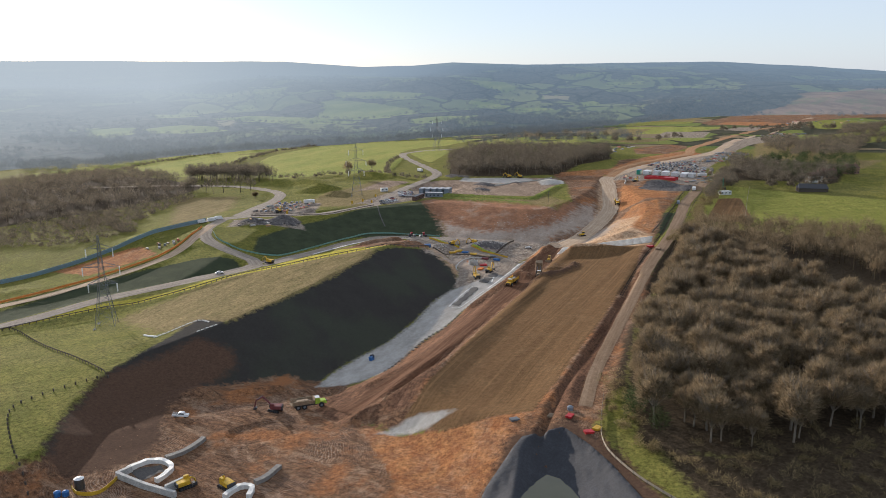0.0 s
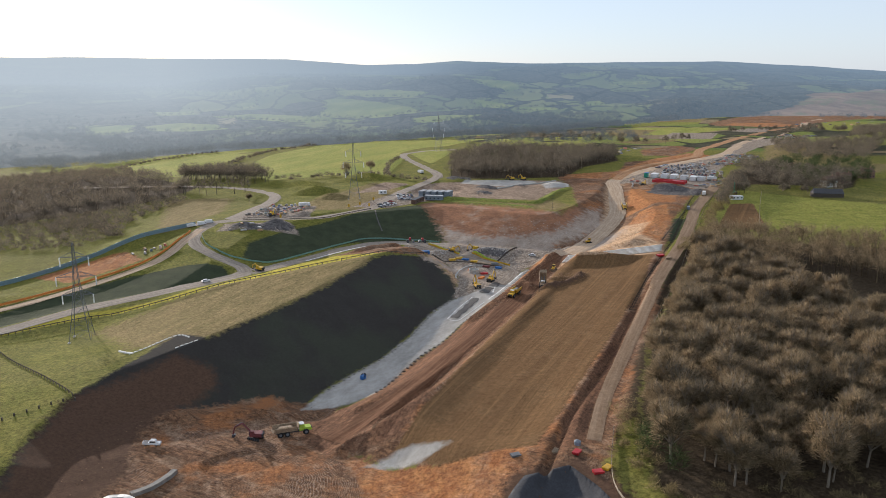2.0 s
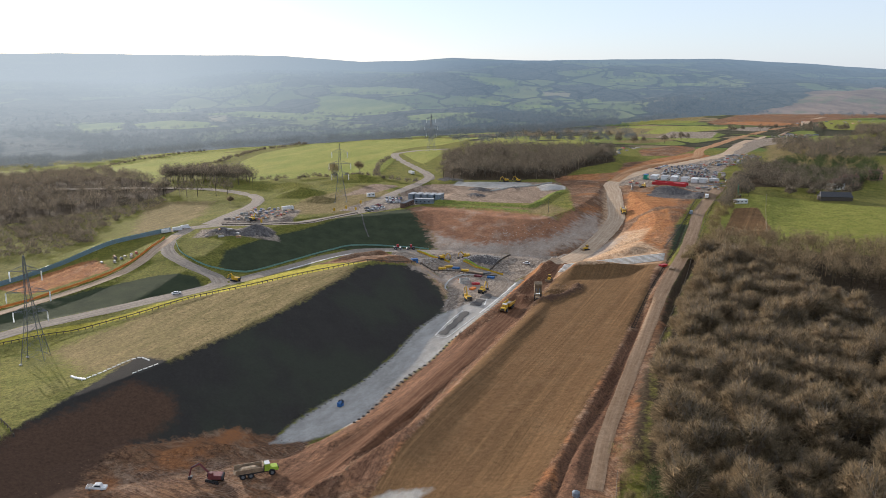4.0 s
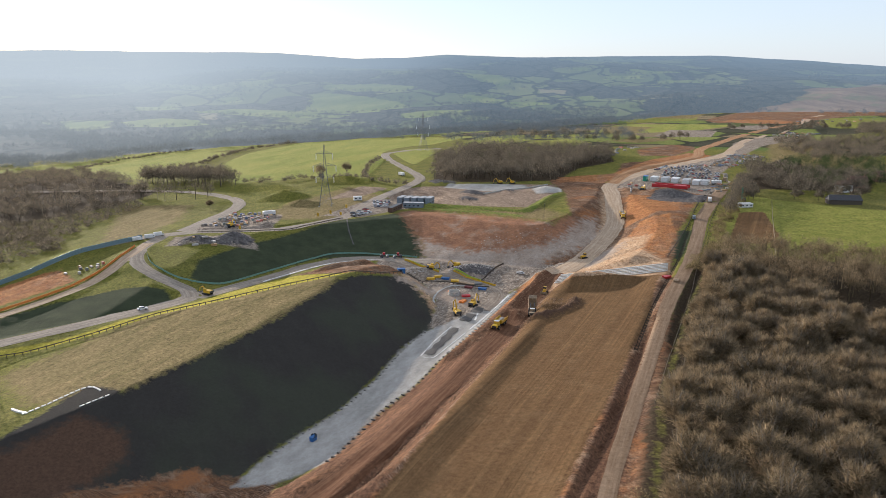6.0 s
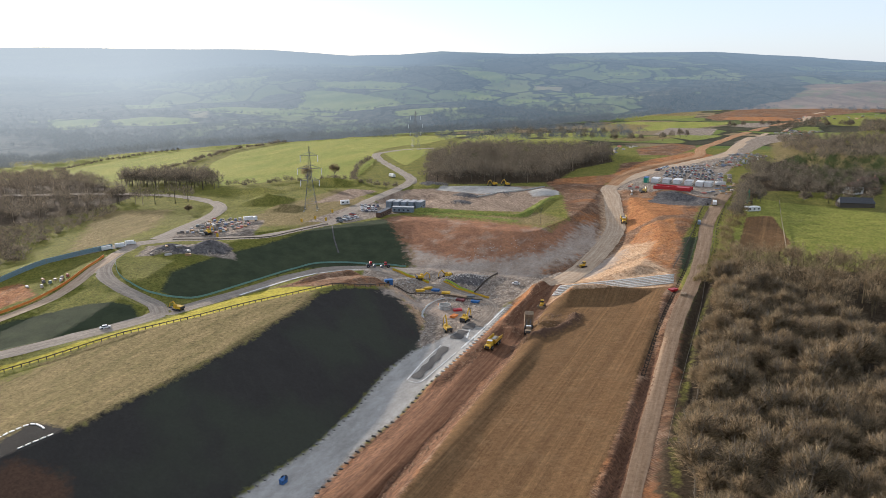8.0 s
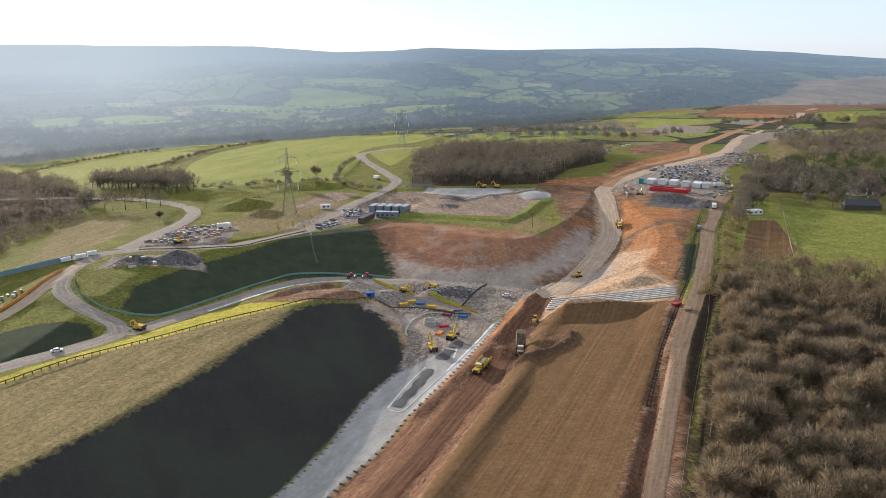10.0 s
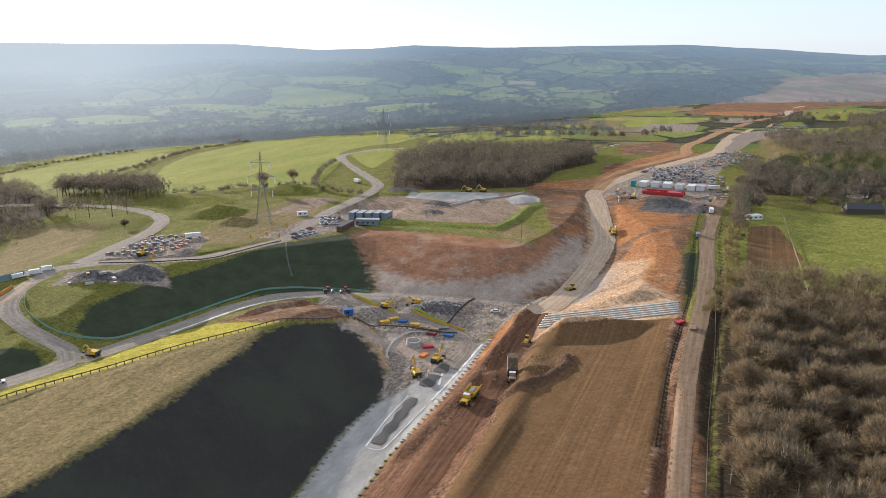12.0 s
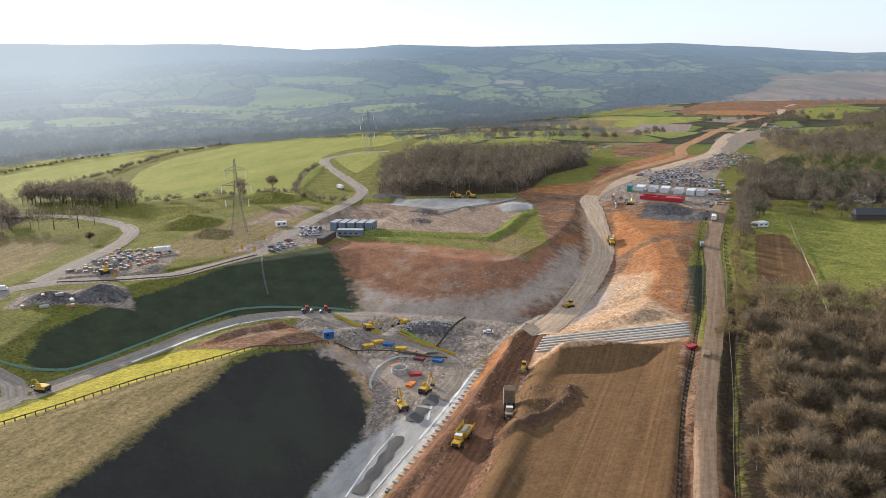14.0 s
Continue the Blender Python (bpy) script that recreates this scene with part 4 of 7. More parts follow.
rest_of_wood = plant_wood()
tree_mass("wood", rest_of_wood, 21, 560, 11, 17, "twigs", "bare winter woodland beside the dirt lane", size=1.25)
BENCH_WOOD = [(6, 713), (48, 708), (109, 708), (138, 776), (180, 818), (190, 895), (114, 899), (48, 930), (8, 841)]
tree_mass("wood", scatter(BENCH_WOOD, 9.0, 3), 22, 470, 9, 18, "far_twigs", "bare wood behind the gravel shelf", 0.46, size=1.4, fat=1.1)
HILL_WOOD = [(-560, 600), (-520, 850), (-400, 900), (-315, 821), (-250, 735), (-215, 690), (-230, 640), (-265, 615), (-309, 600), (-400, 560)]
tree_mass("wood", scatter(HILL_WOOD, 12, 4, lambda x, y: seg_dist(np.array(x), np.array(y), LOOP_ROAD)[0] > 11), 23, 320, 9, 14, "far_twigs", "dark bare wood on the valley side", 0.5, size=1.5, fat=1.1)
# ---- distance ----
SKYLINE_U = [-3.0, -0.575, -0.2, -0.1, -0.04, 0.012, 0.1, 0.34, 0.45, 0.575, 3.0]
SKYLINE_Z = [150, 158, 157, 127, 130, 151, 139, 148, 127, 97, 80]


def hills(x, y):
    r, u = np.hypot(x, y), x / np.maximum(np.abs(y), 1)
    s = np.clip((r - 1650) / 2550, 0, 1)
    s = s * s * (3 - 2 * s)
    valley = np.interp(u, [-0.6, -0.1, 0.1, 0.3, 0.6], [-36, -32, -14, 22, 33])
    z = valley + (np.interp(u, SKYLINE_U, SKYLINE_Z) - valley) * s ** 1.15
    roll = 15 * wobble(x, y, 300, 3.0) + 7 * wobble(x, y, 120, 7.0)
    z = z + roll * np.clip((r - 1400) / 900, 0, 1) * (1 - 0.75 * np.clip((r - 3500) / 700, 0, 1))
    z = z + 34 * np.exp(-((x + 260) / 420) ** 2 - ((y - 2750) / 420) ** 2) + 26 * np.exp(-((x - 420) / 380) ** 2 - ((y - 3150) / 400) ** 2)
    z = z + 22 * np.exp(-((x + 1300) / 420) ** 2 - ((y - 2300) / 380) ** 2)
    k = np.clip((r - far_start(u) - 20) / 420, 0, 1)
    return z + (1 - k * k * (3 - 2 * k)) * (natural(x, y) - 9 - z)


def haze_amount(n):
    """How much haze glow is painted over the distance: more with every kilometre and towards the sun. Also how sunward
    a place lies.
    """
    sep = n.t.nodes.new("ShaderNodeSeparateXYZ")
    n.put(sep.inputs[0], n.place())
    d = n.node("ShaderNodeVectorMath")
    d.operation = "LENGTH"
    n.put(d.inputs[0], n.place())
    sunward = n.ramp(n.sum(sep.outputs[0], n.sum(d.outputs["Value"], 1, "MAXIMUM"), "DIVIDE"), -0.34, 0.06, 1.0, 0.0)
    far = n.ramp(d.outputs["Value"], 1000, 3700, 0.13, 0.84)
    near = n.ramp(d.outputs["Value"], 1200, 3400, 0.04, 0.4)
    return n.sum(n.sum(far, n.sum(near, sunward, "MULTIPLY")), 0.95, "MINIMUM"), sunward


# Mixes an air-coloured emission into the surface, in place of haze.
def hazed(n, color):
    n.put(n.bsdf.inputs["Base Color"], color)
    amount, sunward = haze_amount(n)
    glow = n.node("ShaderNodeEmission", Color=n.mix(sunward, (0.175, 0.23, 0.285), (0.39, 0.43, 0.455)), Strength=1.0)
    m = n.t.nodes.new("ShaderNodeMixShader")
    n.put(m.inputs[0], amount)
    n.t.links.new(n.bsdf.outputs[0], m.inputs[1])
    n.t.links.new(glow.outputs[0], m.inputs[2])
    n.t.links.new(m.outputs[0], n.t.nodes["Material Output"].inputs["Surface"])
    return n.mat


# fields of the far slopes
FAR_PASTURE = [
    [(-360, 2570), (-200, 2680), (-55, 2600), (-115, 2455), (-245, 2455), (-335, 2470)], [(-380, 2390), (-290, 2430), (-105, 2300), (-65, 2210), (-145, 2050), (-290, 2095), (-365, 2070), (-340, 2240)],
    [(-615, 2065), (-520, 2140), (-385, 2150), (-285, 2075), (-200, 2040), (-260, 1995), (-350, 1975), (-470, 2000)], [(-855, 1870), (-750, 1900), (-710, 1790), (-740, 1720), (-785, 1720)],
    [(-730, 1870), (-645, 1910), (-550, 1900), (-500, 1800), (-580, 1770), (-670, 1795)], [(-815, 2180), (-725, 2250), (-675, 2150), (-755, 2065)],
    [(65, 2855), (225, 2830), (260, 2675), (210, 2610), (125, 2715)], [(70, 2480), (145, 2425), (210, 2330), (170, 2275), (95, 2350)],
    [(-640, 2365), (-580, 2405), (-555, 2325), (-585, 2265)], [(-960, 2690), (-745, 2610), (-680, 2620), (-670, 2520), (-915, 2610)],
    [(-645, 2625), (-520, 2695), (-530, 2580), (-605, 2530)], [(-90, 1975), (-10, 2070), (100, 2095), (70, 2005), (-10, 1915), (-70, 1905)],
    [(200, 2290), (290, 2275), (330, 2205), (225, 2220)], [(405, 2340), (455, 2335), (455, 2255), (395, 2215)],
    [(485, 2950), (560, 2865), (535, 2830), (480, 2850)], [(675, 2840), (800, 2745), (825, 2695), (670, 2750)],
    [(555, 2730), (685, 2725), (680, 2635), (560, 2660)], [(600, 1830), (770, 1870), (750, 1825), (650, 1860)], [(700, 2590), (855, 2570), (815, 2505), (700, 2515)]]
FAR_STUBBLE = [[(-590, 2030), (-550, 2060), (-510, 1910), (-545, 1910)], [(315, 2525), (395, 2435), (380, 2390), (315, 2455)], [(590, 2300), (655, 2245), (595, 2050), (575, 2215)]]
FAR_EARTH = [[(855, 1950), (1035, 1870), (1015, 1815), (885, 1775), (800, 1830)], [(985, 2170), (1255, 2325), (1355, 2330), (1070, 1865), (905, 1940)],
             [(640, 1800), (730, 1900), (860, 1960), (990, 2120), (1180, 2220), (1500, 2250), (1500, 1300), (950, 1500), (820, 1555), (725, 1575)]]


def hills_material():
    n = Nodes("distant_hills", 1.0, 0, 0.03)
    m = n.t.nodes.new("ShaderNodeMapping")
    warp = n.node("ShaderNodeTexNoise", Vector=n.place(), Scale=0.004, Detail=2.0)
    add = n.node("ShaderNodeVectorMath")
    add.operation = "MULTIPLY_ADD"
    n.put(add.inputs[0], warp.outputs["Color"])
    add.inputs[1].default_value = (160, 160, 0)
    n.put(add.inputs[2], n.place())
    n.put(m.inputs["Vector"], add.outputs[0])
    m.inputs["Scale"].default_value = (1.0, 0.5, 0.0)
    cell = n.node("ShaderNodeTexVoronoi", Vector=m.outputs[0], Scale=0.0075)
    sep = n.t.nodes.new("ShaderNodeSeparateColor")
    n.put(sep.inputs[0], cell.outputs["Color"])
    edge = n.node("ShaderNodeTexVoronoi", Vector=m.outputs[0], Scale=0.0075)
    edge.feature = "DISTANCE_TO_EDGE"
    grain = n.noise(0.06, 6, 0.75)
    field = n.mix(sep.outputs[1], (0.15, 0.18, 0.07), (0.24, 0.25, 0.1))
    wood = n.mix(n.ramp(grain, 0.35, 0.65), (0.045, 0.05, 0.042), (0.13, 0.122, 0.095))
    woods = n.ramp(n.sum(sep.outputs[0], n.ramp(n.noise(0.0018, 5, 0.6), 0.4, 0.6, -0.5, 0.9)), 0.44, 0.5)
    out = n.mix(woods, field, wood)
    ragged = n.ramp(n.noise(0.03, 4, 0.6), 0.3, 0.7, -10.0, 10.0)

    def lies_in(name, color, below):
        return n.mix(n.ramp(n.sum(n.attr(name), ragged), 3.0, -3.0), below, color)

    blades = n.noise(0.02, 4, 0.6, None, (1, 0.3, 1), 20)
    out = lies_in("pasture", n.mix(n.ramp(blades, 0.3, 0.7), (0.19, 0.24, 0.06), (0.31, 0.33, 0.1)), out)
    out = lies_in("stubble", (0.33, 0.28, 0.16), out)
    earth = n.mix(n.ramp(n.noise(0.014, 6, 0.7, None, (1, 0.3, 1), -25), 0.42, 0.58), (0.22, 0.135, 0.075), (0.36, 0.235, 0.145))
    earth = n.mix(n.ramp(n.noise(0.008, 4, 0.6), 0.52, 0.6, 0, 0.7), earth, (0.19, 0.185, 0.07))
    out = lies_in("earth", earth, out)
    hedge = n.ramp(n.sum(edge.outputs["Distance"], n.ramp(n.noise(0.03, 3, 0.6), 0.3, 0.7, -0.03, 0.03)), 0.03, 0.06, 0.8, 0.0)
    keep = n.ramp(n.sum(n.attr("pasture"), n.attr("earth"), "MINIMUM"), -14.0, 4.0)
    out = n.mix(n.sum(hedge, keep, "MULTIPLY"), out, (0.035, 0.036, 0.026))
    n.bump(grain, 1.0, 7.0)
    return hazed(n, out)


def lay_hills():
    front = np.arange(-40, 40.01, 0.25)
    th = np.radians(np.concatenate([np.arange(-180, -40, 2.0), front, np.arange(42, 180.01, 2.0)]))
    rr = np.concatenate([np.linspace(0, 400, 24), 400 + 3250 * np.linspace(0, 1, 170)[1:] ** 1.15])
    a, k = np.meshgrid(th, np.arange(len(rr)))
    ux = np.tan(np.clip(a, -1.2, 1.2))
    r = far_start(np.where(np.abs(a) < 1.2, ux, np.sign(a) * 2)) + rr[k]
    r = np.minimum(r, 4850)
    x, y = r * np.sin(a), r * np.cos(a)
    z = hills(x, y)
    i = np.arange(x.size).reshape(x.shape)
    f = np.stack([i[:-1, :-1], i[:-1, 1:], i[1:, 1:], i[1:, :-1]], -1).reshape(-1, 4)
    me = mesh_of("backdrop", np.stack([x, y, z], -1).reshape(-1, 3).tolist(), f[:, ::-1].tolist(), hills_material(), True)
    for name, polys in (("pasture", FAR_PASTURE), ("stubble", FAR_STUBBLE), ("earth", FAR_EARTH)):
        floats(me, name, union_sd(x, y, polys))
    tagged(new("backdrop", me), "hazy wooded hills and green fields in the distance", "hills", kind="structure")


lay_hills()


# Far trees get the same emitted haze in their material.
def haze_wood():
    n = Nodes("hazy_woodland", 0.9, 0, 0.1)
    tint = n.mix(n.island(), (0.22, 0.195, 0.15), (0.085, 0.085, 0.068))
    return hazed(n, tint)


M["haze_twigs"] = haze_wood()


def belt(line, half, gap, seed):
    """Places for trees along a strip."""
    rng, out = random.Random(seed), []
    p = smooth_line(line, gap)[:, :2]
    for x, y in p:
        for _ in range(max(1, int(2 * half / gap))):
            out.append((x + rng.uniform(-half, half), y + rng.uniform(-half, half)))
    return out


def far_mass(name, spots, seed, count, lo, hi, material, label, spread, size, height=terrain, fat=1.0):
    rng = random.Random(seed)
    v, f = [], []
    gz = height(np.array([p[0] for p in spots]), np.array([p[1] for p in spots]))
    for (x, y), z in zip(spots, gz):
        h, n = rng.uniform(lo, hi), len(v)
        cv, cf = twig_crown(rng, h, h * spread, count, 0.3, size=size, fat=fat)
        v += [q + Vector((x, y, z - 0.12 * h)) for q in cv]
        f += [tuple(i + n for i in q) for q in cf]
    return tagged(new(name, mesh_of(name, v, f, M[material])), label, "trees", kind="stuff")


def both(x, y):
    return np.where(np.hypot(x, y) > far_start(x / np.maximum(y, 1)), hills(x, y), terrain(x, y))


# hedges and groves of the middle distance
far_mass("hedgerow", belt([(-268, 915), (-258, 960), (-256, 1050), (-243, 1121), (-202, 1226)], 4, 6, 1) + belt([(-406, 921), (-405, 1046), (-377, 1125), (-345, 1187)], 1, 9, 2) + belt([(-150, 720), (-125, 727), (-88, 736), (-60, 728)], 4, 5, 3)
         + belt([(-16, 690), (-50, 722), (-56, 800), (-50, 860)], 1, 8, 4), 41, 200, 4, 7, "far_twigs", "bare hedgerows between pastures", 0.55, 1.2, terrain, 1.5)
tree_mass("grove", scatter([(-248, 742), (-195, 716), (-152, 700), (-172, 750), (-222, 785), (-258, 780)], 7.5, 5) + belt([(-226, 671), (-195, 650), (-166, 656)], 6, 9, 6), 42, 420, 13, 18, "far_twigs", "grove of bare trees in the meadow", 0.45, True, 1.4, 1.5)
far_mass("belt_of_trees", belt([(-620, 1150), (-480, 1060), (-440, 1130), (-330, 1230), (-220, 1280), (-108, 1290), (42, 1270), (120, 1240), (230, 1180)], 42, 11.5, 7) + belt([(34, 1040), (120, 1030), (212, 1030), (262, 1066)], 14, 11, 8)
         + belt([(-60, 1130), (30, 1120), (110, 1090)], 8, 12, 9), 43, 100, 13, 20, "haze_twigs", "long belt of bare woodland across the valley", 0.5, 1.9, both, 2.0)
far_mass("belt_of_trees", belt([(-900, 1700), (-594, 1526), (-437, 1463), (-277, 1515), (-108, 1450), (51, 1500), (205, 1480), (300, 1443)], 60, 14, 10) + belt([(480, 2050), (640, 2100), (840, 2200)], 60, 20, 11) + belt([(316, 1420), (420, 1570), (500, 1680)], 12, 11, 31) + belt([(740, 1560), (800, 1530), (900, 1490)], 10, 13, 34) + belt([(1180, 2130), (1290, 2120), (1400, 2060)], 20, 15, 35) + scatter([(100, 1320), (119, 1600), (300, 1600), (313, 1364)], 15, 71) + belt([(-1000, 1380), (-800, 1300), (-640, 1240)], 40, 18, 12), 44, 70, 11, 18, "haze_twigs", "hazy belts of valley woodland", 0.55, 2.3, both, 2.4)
far_mass("trees_by_the_houses", scatter([(262, 650), (284, 626), (321, 632), (378, 714), (345, 740), (317, 742), (300, 800), (282, 760), (262, 690)], 9.5, 6) + scatter([(470, 900), (640, 1000), (600, 1100), (500, 1040)], 22, 7), 45, 420, 9, 16, "far_twigs", "bare trees and hedges round the houses", 0.45, 1.4, terrain, 1.3)
far_mass("trees_by_the_meadow", scatter([(418, 1015), (455, 1001), (520, 954), (429, 804), (370, 810), (378, 901)], 13, 73) + scatter([(600, 1165), (700, 1233), (592, 1063), (551, 1068)], 12, 74) + belt([(100, 1135), (170, 1113), (267, 1087)], 8, 9, 75) + belt([(480, 1130), (540, 1190), (575, 1183)], 10, 12, 76), 61, 330, 10, 17, "far_twigs", "bare hedgerow trees round the far meadows", 0.45, 1.6, terrain, 1.5)
tree_mass("field_trees", belt([(232, 612), (240, 640), (250, 672), (258, 700)], 4, 7, 21) + belt([(262, 622), (300, 610)], 3, 8, 22) + belt([(400, 900), (520, 985), (640, 1050)], 6, 12, 23) + belt([(120, 1050), (250, 1010), (330, 1060)], 8, 13, 24) + belt([(560, 1160), (700, 1200), (860, 1240)], 16, 15, 25) + belt([(420, 1180), (500, 1200), (580, 1230)], 6, 14, 26), 51, 460, 8, 12, "far_twigs", "bare trees along field boundaries", 0.42, True, 1.4, 1.5)
far_mass("evergreens", scatter([(290, 640), (360, 670), (430, 800), (350, 820), (300, 740)], 12, 8) + scatter([(20, 800), (110, 780), (130, 850), (50, 860)], 26, 9) + [(55, 205), (60, 198), (66, 215), (58, 213), (150, 230), (170, 260)], 46, 360, 9, 16, "evergreen", "dark green conifers and hollies among bare trees", 0.36, 1.4)
far_mass("lane_hedge", belt([(133, 434), (150, 462), (166, 492), (186, 540), (206, 582), (224, 620), (246, 680)], 4.5, 4, 13), 47, 260, 3, 7, "bush", "overgrown hedge of bare shrubs beside the dirt lane", 0.45, 0.9)
tree_mass("hedge_trees", belt([(192, 556), (212, 596), (230, 634), (246, 668)], 3.5, 5, 33), 52, 420, 10, 14, "far_twigs", "bare hedge trees beside the green field", 0.4, True, 1.1, 1.2)
far_mass("scrub", scatter([(60, 184), (110, 190), (230, 200), (240, 150), (90, 150), (66, 165)], 5.5, 17) + belt([(55, 232), (53, 205), (56, 188)], 4, 3, 14) + scatter([(56, 186), (64, 180), (110, 182), (170, 190), (150, 204), (80, 196)], 7, 15), 48, 170, 2, 5, "bush", "olive bramble scrub at the edge of the wood", 0.6, 0.8)
# Besides the real bushes, the second outline is added to darken the shaded slope.
far_mass("scrub", scatter([(-304, 601), (-264, 602), (-234, 655), (-205, 640), (-215, 560), (-210, 500), (-251, 545), (-270, 540)], 6.0, 91) + scatter([(-330, 600), (-262, 605), (-205, 505), (-232, 490), (-330, 520)], 6.5, 93), 92, 110, 3, 7.5, "far_twigs", "rough scrub on the shaded valley side", 0.6, 1.2, terrain, 1.4)


def far_woods():
    """Copses over the distant slopes, and rows of trees round their fields."""
    rng, spots = random.Random(77), []
    for _ in range(170):
        r, a = 1300 + 2300 * rng.random() ** 1.1, rng.uniform(-0.62, 0.62)
        if r < float(far_start(math.tan(a))) + 40:
            continue
        cx, cy, long = r * math.sin(a), r * math.cos(a), rng.uniform(30, 170)
        tilt = rng.uniform(-0.4, 0.4)
        for _ in range(int(long / 6)):
            u, w = rng.uniform(-1, 1) * long, rng.gauss(0, 14)
            spots.append((cx + u * math.cos(tilt) - w * math.sin(tilt), cy + u * math.sin(tilt) + w))
    p = np.array(spots)
    clear = union_sd(p[:, 0], p[:, 1], FAR_PASTURE + FAR_EARTH + FAR_STUBBLE) > 4
    spots = [q for q, k in zip(spots, clear) if k]
    for i, field in enumerate(FAR_PASTURE):
        spots += belt([*field, field[0]], 7, 17, 300 + i)
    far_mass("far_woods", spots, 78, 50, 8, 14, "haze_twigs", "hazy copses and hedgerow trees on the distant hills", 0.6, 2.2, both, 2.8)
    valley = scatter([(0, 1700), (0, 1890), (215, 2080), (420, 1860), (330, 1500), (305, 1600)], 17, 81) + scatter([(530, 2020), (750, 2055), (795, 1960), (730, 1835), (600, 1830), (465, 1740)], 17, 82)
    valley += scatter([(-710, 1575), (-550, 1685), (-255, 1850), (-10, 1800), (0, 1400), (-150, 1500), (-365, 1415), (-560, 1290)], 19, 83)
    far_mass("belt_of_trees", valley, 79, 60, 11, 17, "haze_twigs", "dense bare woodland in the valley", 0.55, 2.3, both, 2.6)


far_woods()
# ---- paints and small materials ----
M["yellow"] = plain("yellow_machine_paint", (0.75, 0.46, 0.03), 0.4, 0, 0.35, 0.8)
M["lime"] = plain("lime_cab_paint", (0.45, 0.62, 0.06), 0.4, 0, 0.25, 0.8)
M["tan_bed"] = plain("mud_caked_steel", (0.4, 0.29, 0.18), 0.8, 0, 0.5, 0.7)
M["rubber"] = plain("black_rubber", (0.025, 0.024, 0.023), 0.85, 0, 0.4)
M["glass"] = plain("dark_glazing", (0.03, 0.04, 0.05), 0.08, 0, 0.1, spec=0.6)
M["dark_steel"] = plain("dark_grey_steel", (0.08, 0.08, 0.085), 0.5, 0.3, 0.4)
M["white_paint"] = plain("white_paint", (0.78, 0.78, 0.76), 0.4, 0, 0.15, 0.6)
M["red_paint"] = plain("red_paint", (0.55, 0.03, 0.035), 0.4, 0, 0.25, 0.5)
M["dark_red"] = plain("worn_dark_red_paint", (0.22, 0.05, 0.05), 0.5, 0, 0.5, 0.8)
M["blue_paint"] = plain("blue_paint", (0.04, 0.16, 0.42), 0.45, 0, 0.25, 0.5)
M["green_paint"] = plain("green_paint", (0.03, 0.3, 0.2), 0.45, 0, 0.25, 0.5)
M["orange"] = plain("orange_mesh", (0.8, 0.26, 0.05), 0.7, 0, 0.2, 1.5)
M["mesh_green"] = plain("pale_green_mesh", (0.2, 0.36, 0.3), 0.7, 0, 0.2, 1.5)
M["concrete"] = plain("fresh_concrete", (0.55, 0.54, 0.5), 0.85, 0, 0.3, 0.6, 0.3)
M["membrane"] = plain("white_membrane", (0.78, 0.77, 0.72), 0.5, 0, 0.15, 1.0, 0.6)
M["dark_block"] = plain("weathered_blocks", (0.12, 0.11, 0.1), 0.9, 0, 0.4)
M["fence_blue"] = plain("blue_grey_hoarding", (0.22, 0.33, 0.38), 0.5, 0.2, 0.25, 0.8)
M["wood_post"] = plain("weathered_timber", (0.11, 0.09, 0.07), 0.9, 0, 0.4, 2.0)
M["pale_post"] = plain("pale_timber", (0.45, 0.38, 0.28), 0.9, 0, 0.3, 2.0)
M["cabin_grey"] = plain("blue_grey_cabin_panels", (0.22, 0.26, 0.3), 0.5, 0, 0.25, 0.5)
M["roof_grey"] = plain("pale_cabin_roof", (0.45, 0.46, 0.47), 0.6, 0, 0.25, 0.5)
M["brown_roof"] = plain("brown_tiles", (0.15, 0.085, 0.06), 0.8, 0, 0.35, 0.8, 0.5)
M["brick"] = plain("old_brick", (0.33, 0.2, 0.14), 0.85, 0, 0.35, 0.8, 0.4)
M["liner"] = plain("black_pond_liner", (0.055, 0.057, 0.064), 0.75, 0, 0.3, 0.25, 0.9, 0.15)
M["stone"] = plain("grey_rubble", (0.3, 0.28, 0.25), 0.9, 0, 0.35, 0.8, 0.6)
M["car_paint"] = varied("car_paint", [(0.6, 0.6, 0.6), (0.04, 0.04, 0.05), (0.7, 0.7, 0.7), (0.03, 0.05, 0.12), (0.12, 0.12, 0.13), (0.75, 0.75, 0.74), (0.25, 0.26, 0.28), (0.3, 0.03, 0.03), (0.05, 0.06, 0.07), (0.45, 0.46, 0.48)], 0.25)
M["yard_paint"] = varied("yard_goods", [(0.42, 0.09, 0.06), (0.5, 0.48, 0.45), (0.09, 0.15, 0.26), (0.24, 0.2, 0.16), (0.4, 0.22, 0.07), (0.12, 0.11, 0.11), (0.3, 0.29, 0.28), (0.15, 0.21, 0.22), (0.33, 0.29, 0.24)], 0.7)


def water_material():
    n = Nodes("murky_water", 0.06, 0, 0.5)
    n.bump(n.noise(1.2, 3, 0.5), 0.05, 0.1)
    return n.done(n.mix(n.noise(0.1, 3), (0.07, 0.065, 0.025), (0.11, 0.1, 0.045)))


M["water"] = water_material()


